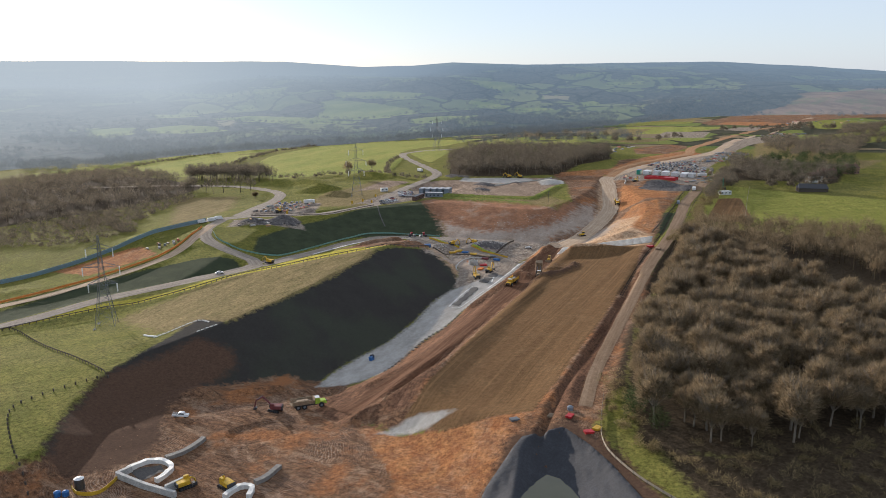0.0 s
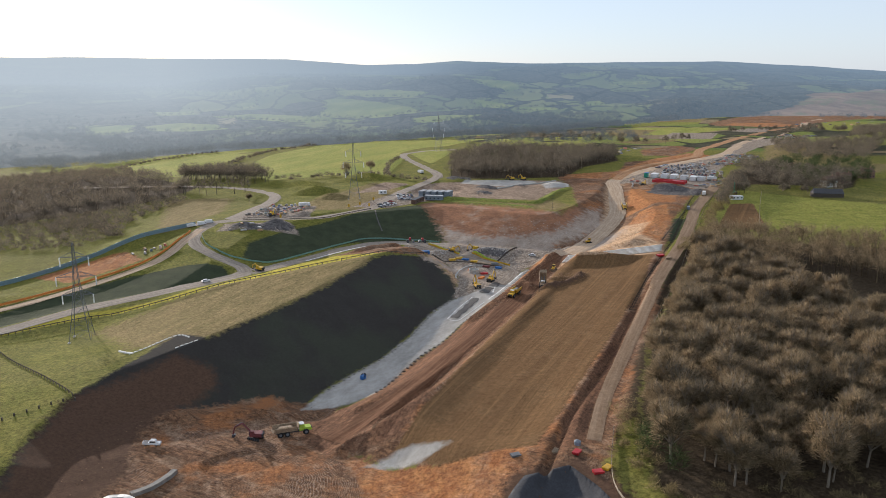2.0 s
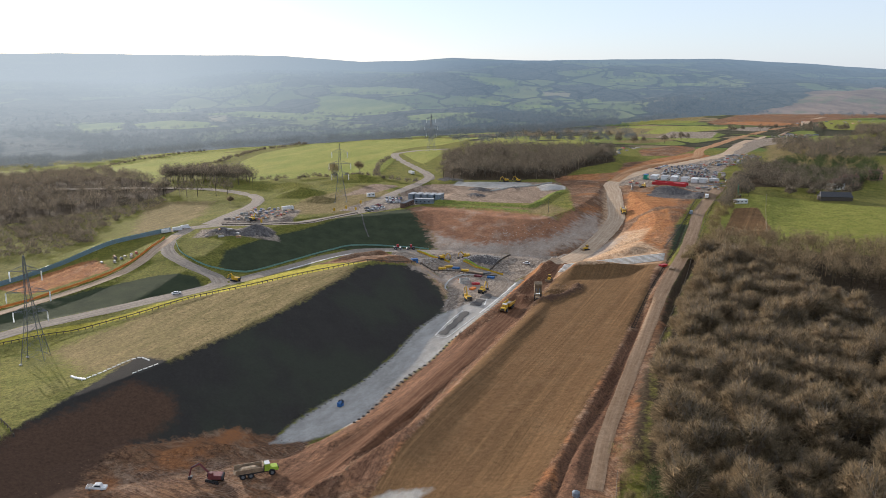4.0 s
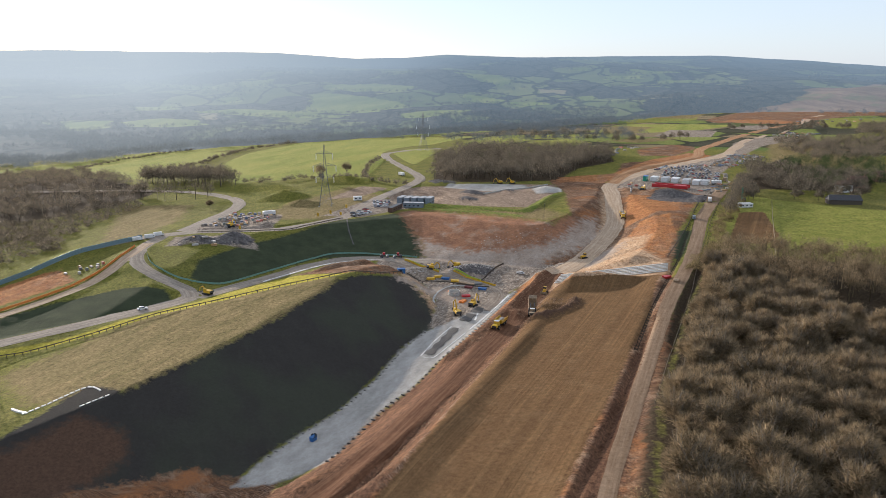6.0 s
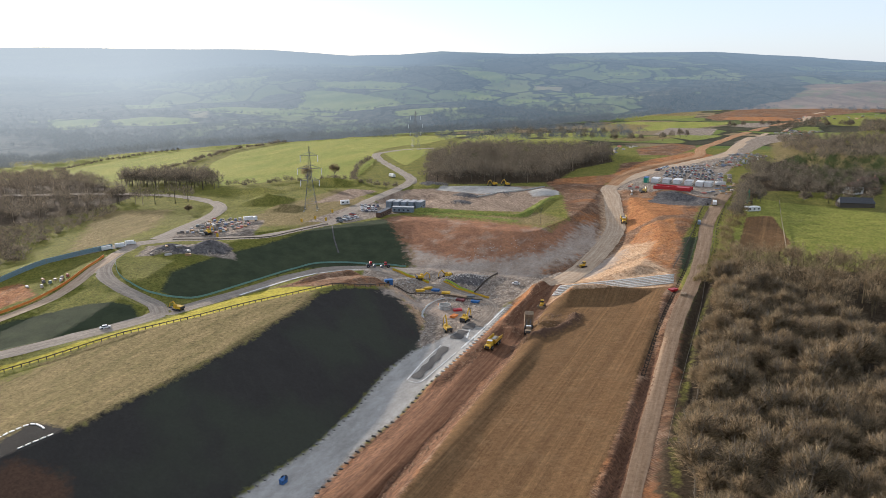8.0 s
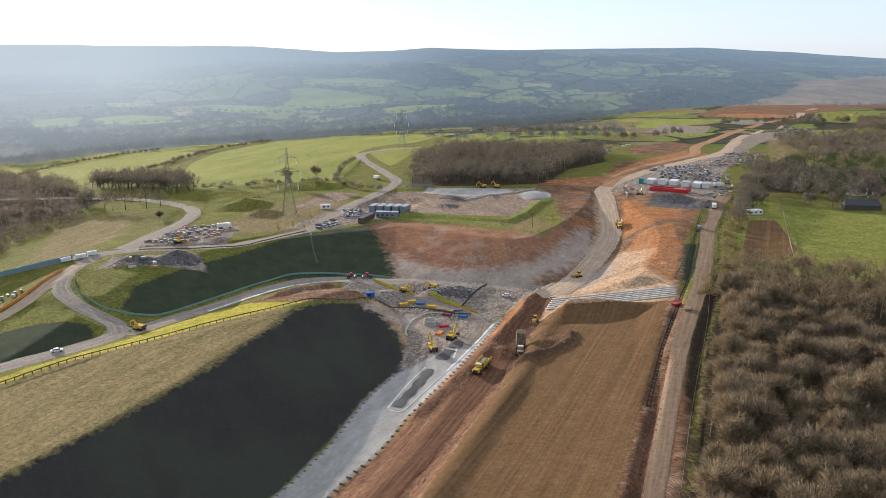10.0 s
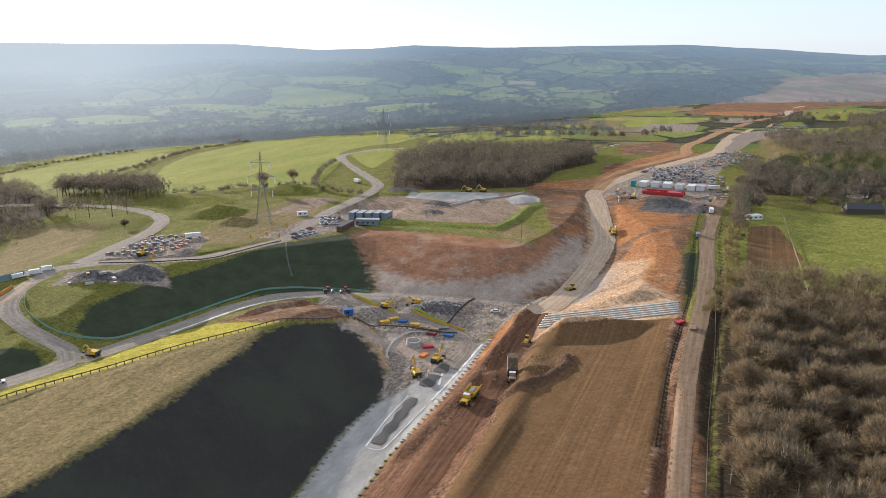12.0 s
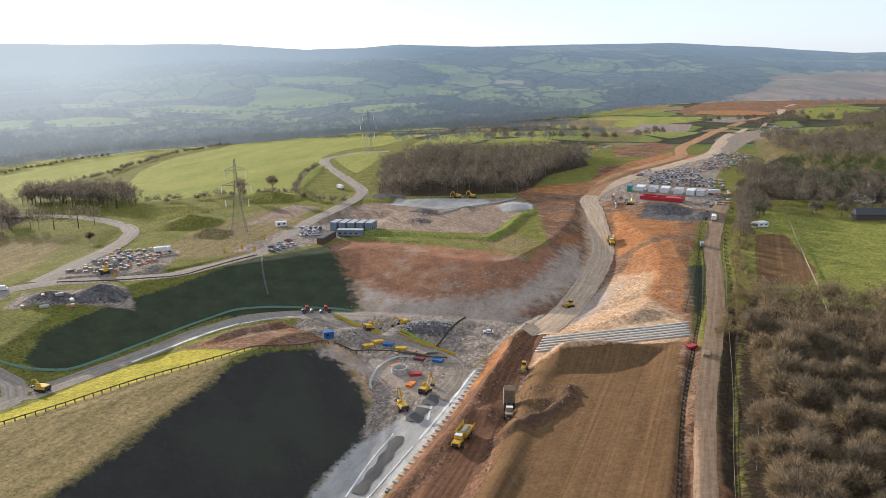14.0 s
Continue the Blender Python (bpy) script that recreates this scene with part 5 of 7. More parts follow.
# ---- shapes ----
def hexa(bm, c, size, taper=(1.0, 1.0), shift=(0.0, 0.0), rot=None):
    """A block on its base at c, narrowing to the top, with worn edges where it is large."""
    lx, ly, lz = size
    q = []
    for k, (sx, sy) in enumerate(((1, 1), taper)):
        for ux, uy in ((-1, -1), (1, -1), (1, 1), (-1, 1)):
            p = Vector((ux * lx / 2 * sx + k * shift[0], uy * ly / 2 * sy + k * shift[1], k * lz))
            if rot:
                p = rot @ p
            q.append(bm.verts.new(Vector(c) + p))
    made = [bm.faces.new([q[i] for i in f]) for f in ((3, 2, 1, 0), (4, 5, 6, 7), (0, 1, 5, 4), (1, 2, 6, 5), (2, 3, 7, 6), (3, 0, 4, 7))]
    edges = {e for f in made for e in f.edges}
    wide = min(lx, ly, lz) * 0.08
    if wide > 0.03:
        bmesh.ops.bevel(bm, geom=list(edges), offset=min(wide, 0.12), segments=1, affect="EDGES")


def disc(bm, c, r, wide, axis="y", sides=14):
    m = Matrix.Translation(c) @ (Matrix.Rotation(math.pi / 2, 4, "X") if axis == "y" else Matrix.Rotation(math.pi / 2, 4, "Y") if axis == "x" else Matrix.Identity(4))
    bmesh.ops.create_cone(bm, cap_ends=True, segments=sides, radius1=r, radius2=r, depth=wide, matrix=m)


def bar(bm, a, b, r, sides=4):
    a, b = Vector(a), Vector(b)
    m = Matrix.Translation((a + b) / 2) @ (b - a).to_track_quat("Z", "Y").to_matrix().to_4x4()
    bmesh.ops.create_cone(bm, cap_ends=True, segments=sides, radius1=r, radius2=r, depth=(b - a).length, matrix=m)


def bm_new():
    return bmesh.new()


def block(name, parent, mat, c, size, taper=(1.0, 1.0), shift=(0.0, 0.0), label="", rot=None):
    bm = bm_new()
    hexa(bm, c, size, taper, shift, rot)
    return part(name, bm, M[mat], parent, label)


def wheels(parent, spots, r, wide):
    bm = bm_new()
    disc(bm, (0, 0, 0), r, wide)
    bmesh.ops.bevel(bm, geom=[e for e in bm.edges if abs(e.verts[0].co.y - e.verts[1].co.y) < 1e-4], offset=r * 0.12, segments=1, affect="EDGES")
    tyre = part("wheel", bm, M["rubber"], parent)
    hb = bm_new()
    disc(hb, (0, 0, 0), r * 0.5, wide * 1.06, sides=10)
    hub = part("rim", hb, M["steel"], tyre)
    tyre.location = spots[0]
    for s in spots[1:]:
        w = new("wheel", tyre.data)
        w.parent, w.location = parent, s
        h = new("rim", hub.data)
        h.parent = w


def thing(name, x, y, turn, label, category, group="", tilt=0.0, dz=0.0):
    ob = new(name)
    ob.matrix_basis = pose(x, y, ground_z(x, y) + dz, 0, tilt, turn)
    return tagged(ob, label, category, group)


def pitch_at(x, y, turn, half):
    """How steeply the ground climbs along a heading, as a turn about the thing's own y."""
    c, s = math.cos(radians(turn)), math.sin(radians(turn))
    rise = ground_z(x + c * half, y + s * half) - ground_z(x - c * half, y - s * half)
    return -math.degrees(math.atan2(rise, 2 * half))


# ---- site machines ----
def dump_truck(x, y, turn, cab="yellow", bed="yellow", raised=0.0, label=""):
    t = thing("dump_truck", x, y, turn, label, "dump truck", tilt=pitch_at(x, y, turn, 4))
    block("chassis", t, "dark_steel", (0, 0, 0.9), (11, 1.6, 0.6))
    hood = block("hood", t, cab, (4.9, 0, 1.3), (2.4, 2.6, 1.0), (0.85, 0.9), (-0.1, 0))
    block("grille", hood, "dark_steel", (6.12, 0, 1.4), (0.12, 1.8, 0.7))
    cb = block("cab", t, cab, (2.9, 0, 1.3), (1.9, 2.4, 2.1), (0.82, 0.86))
    block("window", cb, "glass", (3.55, 0, 2.3), (0.5, 2.1, 0.8), (0.6, 0.95), (-0.14, 0))
    block("roof", cb, "white_paint", (2.9, 0, 3.42), (1.5, 2.1, 0.14))
    bm = bm_new()
    hexa(bm, (-2.2, 0, 1.75), (7.2, 2.9, 0.2))
    for s in (-1, 1):
        hexa(bm, (-2.3, s * 1.6, 1.8), (7.6, 0.16, 1.45), (1.0, 1.0), (0, s * 0.22))
    hexa(bm, (1.45, 0, 1.8), (0.16, 3.2, 1.9), (1.0, 1.1), (0.35, 0))
    hexa(bm, (-5.9, 0, 1.7), (1.4, 2.9, 0.16), rot=Matrix.Rotation(radians(20), 3, "Y"))
    bedo = part("bed", bm, M[bed], t, "open steel tipping body, caked with mud")
    if raised:
        pivot = Vector((-4.4, 0, 1.6))
        bedo.matrix_basis = Matrix.Translation(pivot) @ Matrix.Rotation(radians(-raised), 4, "Y") @ Matrix.Translation(-pivot)
        rm = bm_new()
        for s in (-0.8, 0.8):
            bar(rm, (1.0, s, 1.4), (-0.9, s, 5.2), 0.14, 6)
        part("tipping_ram", rm, M["steel"], t)
    else:
        lm = bm_new()
        hexa(lm, (-2.2, 0, 2.0), (6.2, 2.7, 1.0), (0.6, 0.5))
        part("load", lm, M["stone"] if bed == "yellow" else M["tan_bed"], t, "heaped earth in the open body")
    wheels(t, [(4.1, 1.35, 0.95), (4.1, -1.35, 0.95), (-1.9, 1.35, 0.95), (-1.9, -1.35, 0.95), (-4.1, 1.35, 0.95), (-4.1, -1.35, 0.95)], 0.95, 0.75)
    return t


def excavator(x, y, turn, paint="yellow", reach=1.0, swing=0.0, label="", up=1.0):
    t = thing("excavator", x, y, turn, label, "excavator", tilt=pitch_at(x, y, turn, 2))
    for s in (-1, 1):
        bm = bm_new()
        hexa(bm, (0, s * 1.25, 0.0), (4.4, 0.65, 0.9), (0.86, 1))
        tr = part("track", bm, M["rubber"], t)
        rb = bm_new()
        for i in range(5):
            disc(rb, (-1.5 + i * 0.75, s * 1.58, 0.42), 0.26, 0.08, sides=8)
        part("rollers", rb, M["dark_steel"], tr)
    rot = Matrix.Rotation(radians(swing), 3, "Z")
    bm = bm_new()
    disc(bm, (0, 0, 1.0), 0.9, 0.3, "z")
    hexa(bm, rot @ Vector((-0.6, 0, 1.1)), (3.6, 2.7, 1.2), (0.95, 0.95), rot=rot)
    part("upper_body", bm, M[paint], t)
    block("counterweight", t, "dark_steel", rot @ Vector((-2.35, 0, 1.1)), (0.7, 2.7, 1.1), (0.8, 0.95), rot=rot)
    cb = block("cab", t, paint, rot @ Vector((0.8, 0.85, 1.2)), (1.6, 1.0, 1.9), (0.85, 0.9), rot=rot)
    block("window", cb, "glass", rot @ Vector((1.0, 0.85, 1.95)), (1.5, 0.94, 0.85), (0.9, 0.95), rot=rot)
    a, b = Vector((1.0, -0.3, 1.8)), Vector((3.4 * reach, -0.3, 4.6 * up))
    c = Vector((5.4 * reach, -0.3, 3.4 * up))
    e = Vector((6.0 * reach, -0.3, max(0.7, 0.9 * up)))
    for nm, p, q, w in (("boom", a, b, 0.34), ("boom", b, c, 0.28), ("stick", c, e, 0.22)):
        bm = bm_new()
        bar(bm, rot @ p, rot @ q, w)
        part(nm, bm, M[paint], t)
    bm = bm_new()
    bar(bm, rot @ (a + Vector((0.6, 0, -0.2))), rot @ ((a + b) / 2), 0.1, 6)
    bar(bm, rot @ (b + Vector((0, 0, 0.4))), rot @ (c + Vector((0, 0, 0.2))), 0.1, 6)
    part("hydraulic_rams", bm, M["steel"], t)
    block("bucket", t, "dark_steel", rot @ (e + Vector((-0.2, 0, -0.7))), (1.0, 1.3, 0.9), (1.2, 1.0), (-0.2, 0), rot=rot)
    return t


def dozer(x, y, turn, label, name="bulldozer", category="bulldozer"):
    t = thing(name, x, y, turn, label, category, tilt=pitch_at(x, y, turn, 2))
    for s in (-1, 1):
        block("track", t, "rubber", (0, s * 1.1, 0), (4.0, 0.6, 1.0), (0.75, 1))
    block("body", t, "yellow", (0.6, 0, 0.8), (3.0, 1.5, 1.1), (0.9, 0.9))
    cb = block("cab", t, "yellow", (-0.7, 0, 1.7), (1.5, 1.6, 1.5), (0.85, 0.85))
    block("window", cb, "glass", (-0.6, 0, 2.2), (1.52, 1.62, 0.7), (0.9, 0.9))
    block("blade", t, "tan_bed", (2.7, 0, 0.1), (0.25, 3.6, 1.2), (1, 1), (0.15, 0))
    bm = bm_new()
    for s in (-0.9, 0.9):
        bar(bm, (0.4, s, 0.6), (2.6, s, 0.4), 0.12)
    part("push_arms", bm, M["yellow"], t)
    return t


def roller(x, y, turn, label):
    t = thing("roller", x, y, turn, label, "roller")
    bm = bm_new()
    disc(bm, (2.0, 0, 0.8), 0.8, 2.1, sides=18)
    part("drum", bm, M["steel"], t)
    block("body", t, "dark_steel", (-0.9, 0, 0.9), (3.0, 1.8, 1.0), (0.9, 0.9))
    cb = block("cab", t, "red_paint", (0.0, 0, 1.7), (1.4, 1.6, 1.5), (0.9, 0.9))
    block("window", cb, "glass", (0.05, 0, 2.2), (1.42, 1.6, 0.7), (0.9, 0.9))
    wheels(t, [(-1.4, 0.95, 0.8), (-1.4, -0.95, 0.8)], 0.8, 0.5)


def car_master(kind="car", mat="car_paint", label="parked car", x=0, y=0, turn=0, group="cars in the site car park"):
    long = {"car": 4.4, "van": 5.6, "pickup": 5.4}[kind]
    t = thing(kind, x, y, turn, label, kind, group, tilt=pitch_at(x, y, turn, 2))
    if kind == "van":
        block("body", t, mat, (-0.4, 0, 0.35), (4.8, 1.95, 1.95), (0.97, 0.9))
        block("nose", t, mat, (2.3, 0, 0.35), (1.0, 1.9, 0.9), (0.8, 0.95), (-0.1, 0))
        block("windscreen", t, "glass", (2.0, 0, 1.25), (0.5, 1.75, 0.85), (0.3, 0.92), (-0.25, 0))
    elif kind == "pickup":
        block("body", t, mat, (0, 0, 0.45), (5.4, 1.9, 0.65), (0.98, 0.95))
        block("cab", t, mat, (0.4, 0, 1.05), (2.2, 1.75, 0.75), (0.72, 0.84))
        block("window", t, "glass", (0.4, 0, 1.12), (2.0, 1.78, 0.5), (0.75, 0.86))
        block("bed", t, "dark_steel", (-1.75, 0, 1.06), (1.6, 1.5, 0.08))
    else:
        block("body", t, mat, (0, 0, 0.3), (4.4, 1.8, 0.65), (0.95, 0.94))
        block("roof", t, mat, (-0.2, 0, 0.95), (2.5, 1.6, 0.55), (0.66, 0.82))
        block("window", t, "glass", (-0.2, 0, 0.97), (2.56, 1.62, 0.4), (0.72, 0.86))
    a = long * 0.3
    wheels(t, [(a, 0.82, 0.33), (a, -0.82, 0.33), (-a, 0.82, 0.33), (-a, -0.82, 0.33)], 0.33, 0.22)
    return t


def lorry(x, y, turn, label, box="white_paint"):
    t = thing("lorry", x, y, turn, label, "lorry")
    cb = block("cab", t, "white_paint", (3.2, 0, 0.6), (1.9, 2.4, 2.4), (0.92, 0.94))
    block("window", cb, "glass", (4.05, 0, 1.8), (0.2, 2.1, 0.9))
    block("box", t, box, (-1.0, 0, 1.0), (6.0, 2.45, 2.2))
    wheels(t, [(3.1, 1.1, 0.5), (3.1, -1.1, 0.5), (-1.6, 1.1, 0.5), (-1.6, -1.1, 0.5), (-2.9, 1.1, 0.5), (-2.9, -1.1, 0.5)], 0.5, 0.35)


dump_truck(-47, 250, 22, "lime", "tan_bed", 0, "dump truck with lime cab and muddy tipping body being loaded")
excavator(-58, 246, 160, "dark_red", 1.2, 20, "red and dark excavator digging red earth", 1.1)
dump_truck(36, 388, 245, "yellow", "yellow", 0, "yellow dump truck driving on the haul road")
dump_truck(52, 404, 262, "tan_bed", "tan_bed", 62, "muddy dump truck tipping its load at the field edge")
dump_truck(134, 585, 262, "yellow", "yellow", 0, "yellow dump truck on the upper haul road")
dozer(93, 502, 200, "yellow bulldozer on the chalky haul road")
dozer(62, 437, 250, "yellow loading shovel beside the haul road", "loader", "loader")
excavator(19, 422, 100, "yellow", 1.0, 10, "yellow excavator with raised boom on the cutting floor", 1.35)
excavator(27, 434, 60, "yellow", 0.9, 0, "yellow excavator beside the round shaft", 1.2)
excavator(-100, 430, 160, "yellow", 0.8, 0, "orange-yellow excavator at the road junction", 0.8)
excavator(164, 650, 20, "yellow", 0.8, 40, "small yellow digger on a spoil heap", 0.9)
excavator(-116, 536, 30, "yellow", 0.8, 40, "yellow digger in the material yard", 1.0)
excavator(60, 700, 200, "yellow", 0.9, 0, "yellow digger on the chalk pad", 1.0)
excavator(70, 698, 160, "yellow", 0.8, 0, "yellow digger beside the bare wood", 1.0)
excavator(6, 487, 30, "yellow", 0.9, 0, "yellow digger working at the toe of the face", 0.9)
excavator(20, 492, 200, "yellow", 0.8, 0, "yellow digger among rubble heaps", 0.9)
excavator(225, 613, 90, "green_paint", 0.6, 0, "green crane arm standing by the allotment hedge", 2.0)
roller(-21, 506, 10, "dark roller with red cab on the site road")
roller(-13, 506, 190, "dark and red roller beside the embankment foot")
car_master("pickup", "white_paint", "silver-white pickup parked on bare earth", -88.6, 240, 5)
car_master("car", "white_paint", "white estate car parked on the cutting floor", 55, 483, 170)
car_master("car", "white_paint", "pale car on the grey site road", -122, 406, 30)
car_master("van", "cabin_grey", "grey van parked beside the lane", 171, 552, 70)
lorry(200, 608, 70, "white lorry waiting on the dirt lane")
lorry(231, 683, 10, "white lorry parked in the compound")
lorry(244, 700, 60, "tipper lorry with a brown body in the compound", "tan_bed")
lorry(-101, 575, 30, "white box lorry in the material yard")
for px, py, r in ((-160, 503, 30), (-155, 508, 35), (-152, 514, 30)):
    car_master("van", "white_paint", "white van at the gate of the site road", px, py, r)
lorry(-22, 745, 118, "white lorry on the winding road")


# ---- car parks ----
def park(rows):
    master = None
    rng = random.Random(8)
    for (ax, ay), (bx, by), count in rows:
        turn = math.degrees(math.atan2(by - ay, bx - ax)) + 90
        for i in range(count):
            if rng.random() < 0.12:
                continue
            u = (i + 0.5) / count
            x, y = ax + (bx - ax) * u + rng.uniform(-0.3, 0.3), ay + (by - ay) * u + rng.uniform(-0.3, 0.3)
            if master is None:
                master = car_master("car", "car_paint", "parked car in a row on gravel", x, y, turn)
            else:
                copy_thing(master, pose(x, y, ground_z(x, y), 0, 0, turn + rng.choice((0, 180)) + rng.uniform(-4, 4)))


park([((199, 728), (237, 712), 14), ((203, 736), (242, 724), 14), ((206, 744), (245, 733), 14), ((209, 753), (248, 744), 13), ((214, 762), (250, 754), 12), ((220, 772), (252, 765), 11), ((226, 783), (252, 776), 8),
      ((205, 764), (222, 790), 9), ((-37, 616), (-24, 619), 5), ((-36, 609), (-25, 612), 5), ((-35, 601), (-24, 604), 5), ((-49, 571), (-38, 590), 6), ((-46, 567), (-35, 582), 5), ((238, 705), (252, 740), 9)])


# ---- cabins and buildings ----
def cabin(x, y, turn, size, wall, roof, label, category="site cabin", group="site cabins"):
    lx, ly, lz = size
    t = thing("site_cabin", x, y, turn, label, category, group)
    w = block("wall", t, wall, (0, 0, 0), (lx, ly, lz))
    block("roof", t, roof, (0, 0, lz - 0.02), (lx + 0.15, ly + 0.15, 0.18), (0.98, 0.98))
    for s in (-1, 1):
        for i in range(max(1, int(lx / 3))):
            block("window", w, "glass", (-lx / 2 + 1.5 + 3 * i, s * (ly / 2 + 0.01), 1.1), (1.2, 0.05, 0.9))
    block("door", w, "dark_steel", (lx / 2 + 0.02, 0, 0.1), (0.05, 0.9, 2.0))
    return t


for i, (x, y) in enumerate(((187, 702), (195, 699), (202, 695), (209, 689), (216, 685), (222, 683))):
    cabin(x, y, 62, (10, 5.5, 3.2), "white_paint", "roof_grey" if i % 2 else "white_paint", "white portable site cabin beside the car park")
for i, (x, y) in enumerate(((-16, 619), (-11, 617.5), (-6, 616), (-1, 615), (4, 614))):
    cabin(x, y, 70, (9, 3.8, 4.6), "cabin_grey", "roof_grey", "grey two-storey site cabin with pale roof")
cabin(-7, 601, -8, (14, 4, 3.4), "cabin_grey", "roof_grey", "long blue-grey site cabin at the edge of the cutting")
cabin(-19, 590, 70, (18, 3.2, 3.2), "brown_roof", "dark_steel", "long dark brown site cabin above the slope")
cabin(-10, 481, 15, (4, 2.6, 2.6), "blue_paint", "blue_paint", "small blue steel store on the cutting floor")
cabin(179, 700, 60, (6, 3, 4), "green_paint", "blue_paint", "green and blue stacked containers by the car park")
cabin(218, 590, 10, (9, 4.5, 2.6), "white_paint", "white_paint", "low white-roofed allotment shed")
cabin(-48, 625, 20, (6, 2.5, 2.6), "white_paint", "white_paint", "white gatehouse cabin beside the road")
cabin(-30, 303.5, 60, (2.2, 1.4, 1.4), "blue_paint", "blue_paint", "blue steel tool box on the chalk floor")


def red_frame():
    """Welded red girders lying in the compound."""
    t = thing("steel_frame", 190, 667, -30, "long red welded steel girder frame lying on gravel", "steel girder")
    for y in (-4, 4):
        bm = bm_new()
        hexa(bm, (0, y, 0.1), (27, 0.9, 2.4), (1.0, 0.8))
        part("girder", bm, M["red_paint"], t)
    for i, x in enumerate((-12.5, -4, 4, 12.5)):
        block("cross_beam", t, "red_paint", (x, 0, 0.3), (0.8, 8, 1.6))
    block("deck", t, "red_paint", (7, 0, 1.9), (9, 7.6, 0.3))


red_frame()


def house(x, y, turn, size, label, chimney=True, walls="brick", tiles="brown_roof"):
    lx, ly, lz = size
    t = thing("house", x, y, turn, label, "house")
    w = block("wall", t, walls, (0, 0, -0.4), (lx, ly, lz + 0.4))
    bm = bm_new()
    hexa(bm, (0, 0, lz), (lx + 0.8, ly + 0.8, ly * 0.42), (0.9, 0.03))
    r = part("roof", bm, M[tiles], t)
    if chimney:
        block("chimney", r, "brick", (lx * 0.3, 0, lz + ly * 0.2), (0.9, 0.7, ly * 0.4))
    for s in (-1, 1):
        for i in range(int(lx / 3) if chimney else 0):
            block("window", w, "glass", (-lx / 2 + 1.6 + 3 * i, s * (ly / 2 + 0.01), 1.1), (1.1, 0.06, 1.2))
    block("door", w, "white_paint", (lx / 2 + 0.02, 0, 0), (0.06, 1.0, 2.0))


house(293, 606, -8, (22, 8, 3), "long low dark-roofed barn beside the green field", False, "wood_post", "dark_steel")
house(316, 652, 20, (11, 8, 5.5), "white-walled house with a chimney among bare trees", True, "white_paint")
house(338, 672, -20, (12, 8, 5.5), "brick house with a brown tiled roof behind trees")
house(372, 700, 10, (12, 8, 5.5), "brown-roofed house half hidden by trees")


# ---- pylons ----
def pylon(x, y, turn, base, label):
    H, t = 42.0, thing("pylon", x, y, turn, label, "pylon", "electricity pylons")

    def half(z):
        return float(np.interp(z, [0, 14, 26, 42], [base / 2, base * 0.26, 1.0, 0.25]))

    levels = [0, 5, 10, 14.5, 18.5, 22, 25, 28, 31, 34, 37, 40, 42]
    corners = ((-1, -1), (1, -1), (1, 1), (-1, 1))
    for cx, cy in corners:
        bm = bm_new()
        rings = [[bm.verts.new((cx * half(a) + dx * 0.09, cy * half(a) + dy * 0.09, a - (0.5 if a == 0 else 0))) for dx, dy in ((-1, -1), (1, -1), (1, 1), (-1, 1))] for a in levels]
        for a, b in zip(rings, rings[1:]):
            for k in range(4):
                bm.faces.new((a[k], a[(k + 1) % 4], b[(k + 1) % 4], b[k]))
        bm.faces.new(rings[-1])
        leg = part("leg", bm, M["steel"], t)
        block("footing", leg, "concrete", (cx * half(0), cy * half(0), -0.3), (1.0, 1.0, 0.6))
    for i in range(4):
        (ax, ay), (bx, by) = corners[i], corners[(i + 1) % 4]
        bm = bm_new()
        for a, b in zip(levels, levels[1:]):
            bar(bm, (ax * half(a), ay * half(a), a), (bx * half(b), by * half(b), b), 0.05, 3)
            bar(bm, (bx * half(a), by * half(a), a), (ax * half(b), ay * half(b), b), 0.05, 3)
            bar(bm, (ax * half(b), ay * half(b), b), (bx * half(b), by * half(b), b), 0.04, 3)
        part("lattice", bm, M["steel"], t)
    for z, arm in ((36, 5.6), (27.6, 7.8), (19.8, 6.1)):
        bm = bm_new()
        for s in (-1, 1):
            for cy in (-1, 1):
                bar(bm, (s * half(z), cy * half(z), z), (s * arm, 0, z), 0.11, 3)
                bar(bm, (s * half(z + 2), cy * half(z + 2), z + 2.2), (s * arm, 0, z), 0.09, 3)
            bar(bm, (s * arm * 0.5, -half(z) * 0.6, z), (s * arm * 0.5, half(z) * 0.6, z), 0.07, 3)
            bar(bm, (s * arm * 0.5, 0, z), (s * arm * 0.5, 0, z + 1.3), 0.07, 3)
        cross = part("crossarm", bm, M["steel"], t)
        for s in (-1, 1):
            ib = bm_new()
            for k in range(9):
                disc(ib, (s * arm, 0, z - 0.4 - k * 0.42), 0.26, 0.3, "z", 8)
            bar(ib, (s * arm, 0, z), (s * arm, 0, z - 4.1), 0.12, 4)
            part("insulator", ib, M["insulator"], cross, "pale insulator string")


pylon(-152.5, 332.4, 12, 8.6, "grey steel lattice pylon standing in rough grass")
pylon(-68.4, 607.2, 5, 8.6, "grey steel lattice pylon beside grassy mounds")
pylon(-7, 942, 20, 8.6, "grey steel lattice pylon beside the winding road")


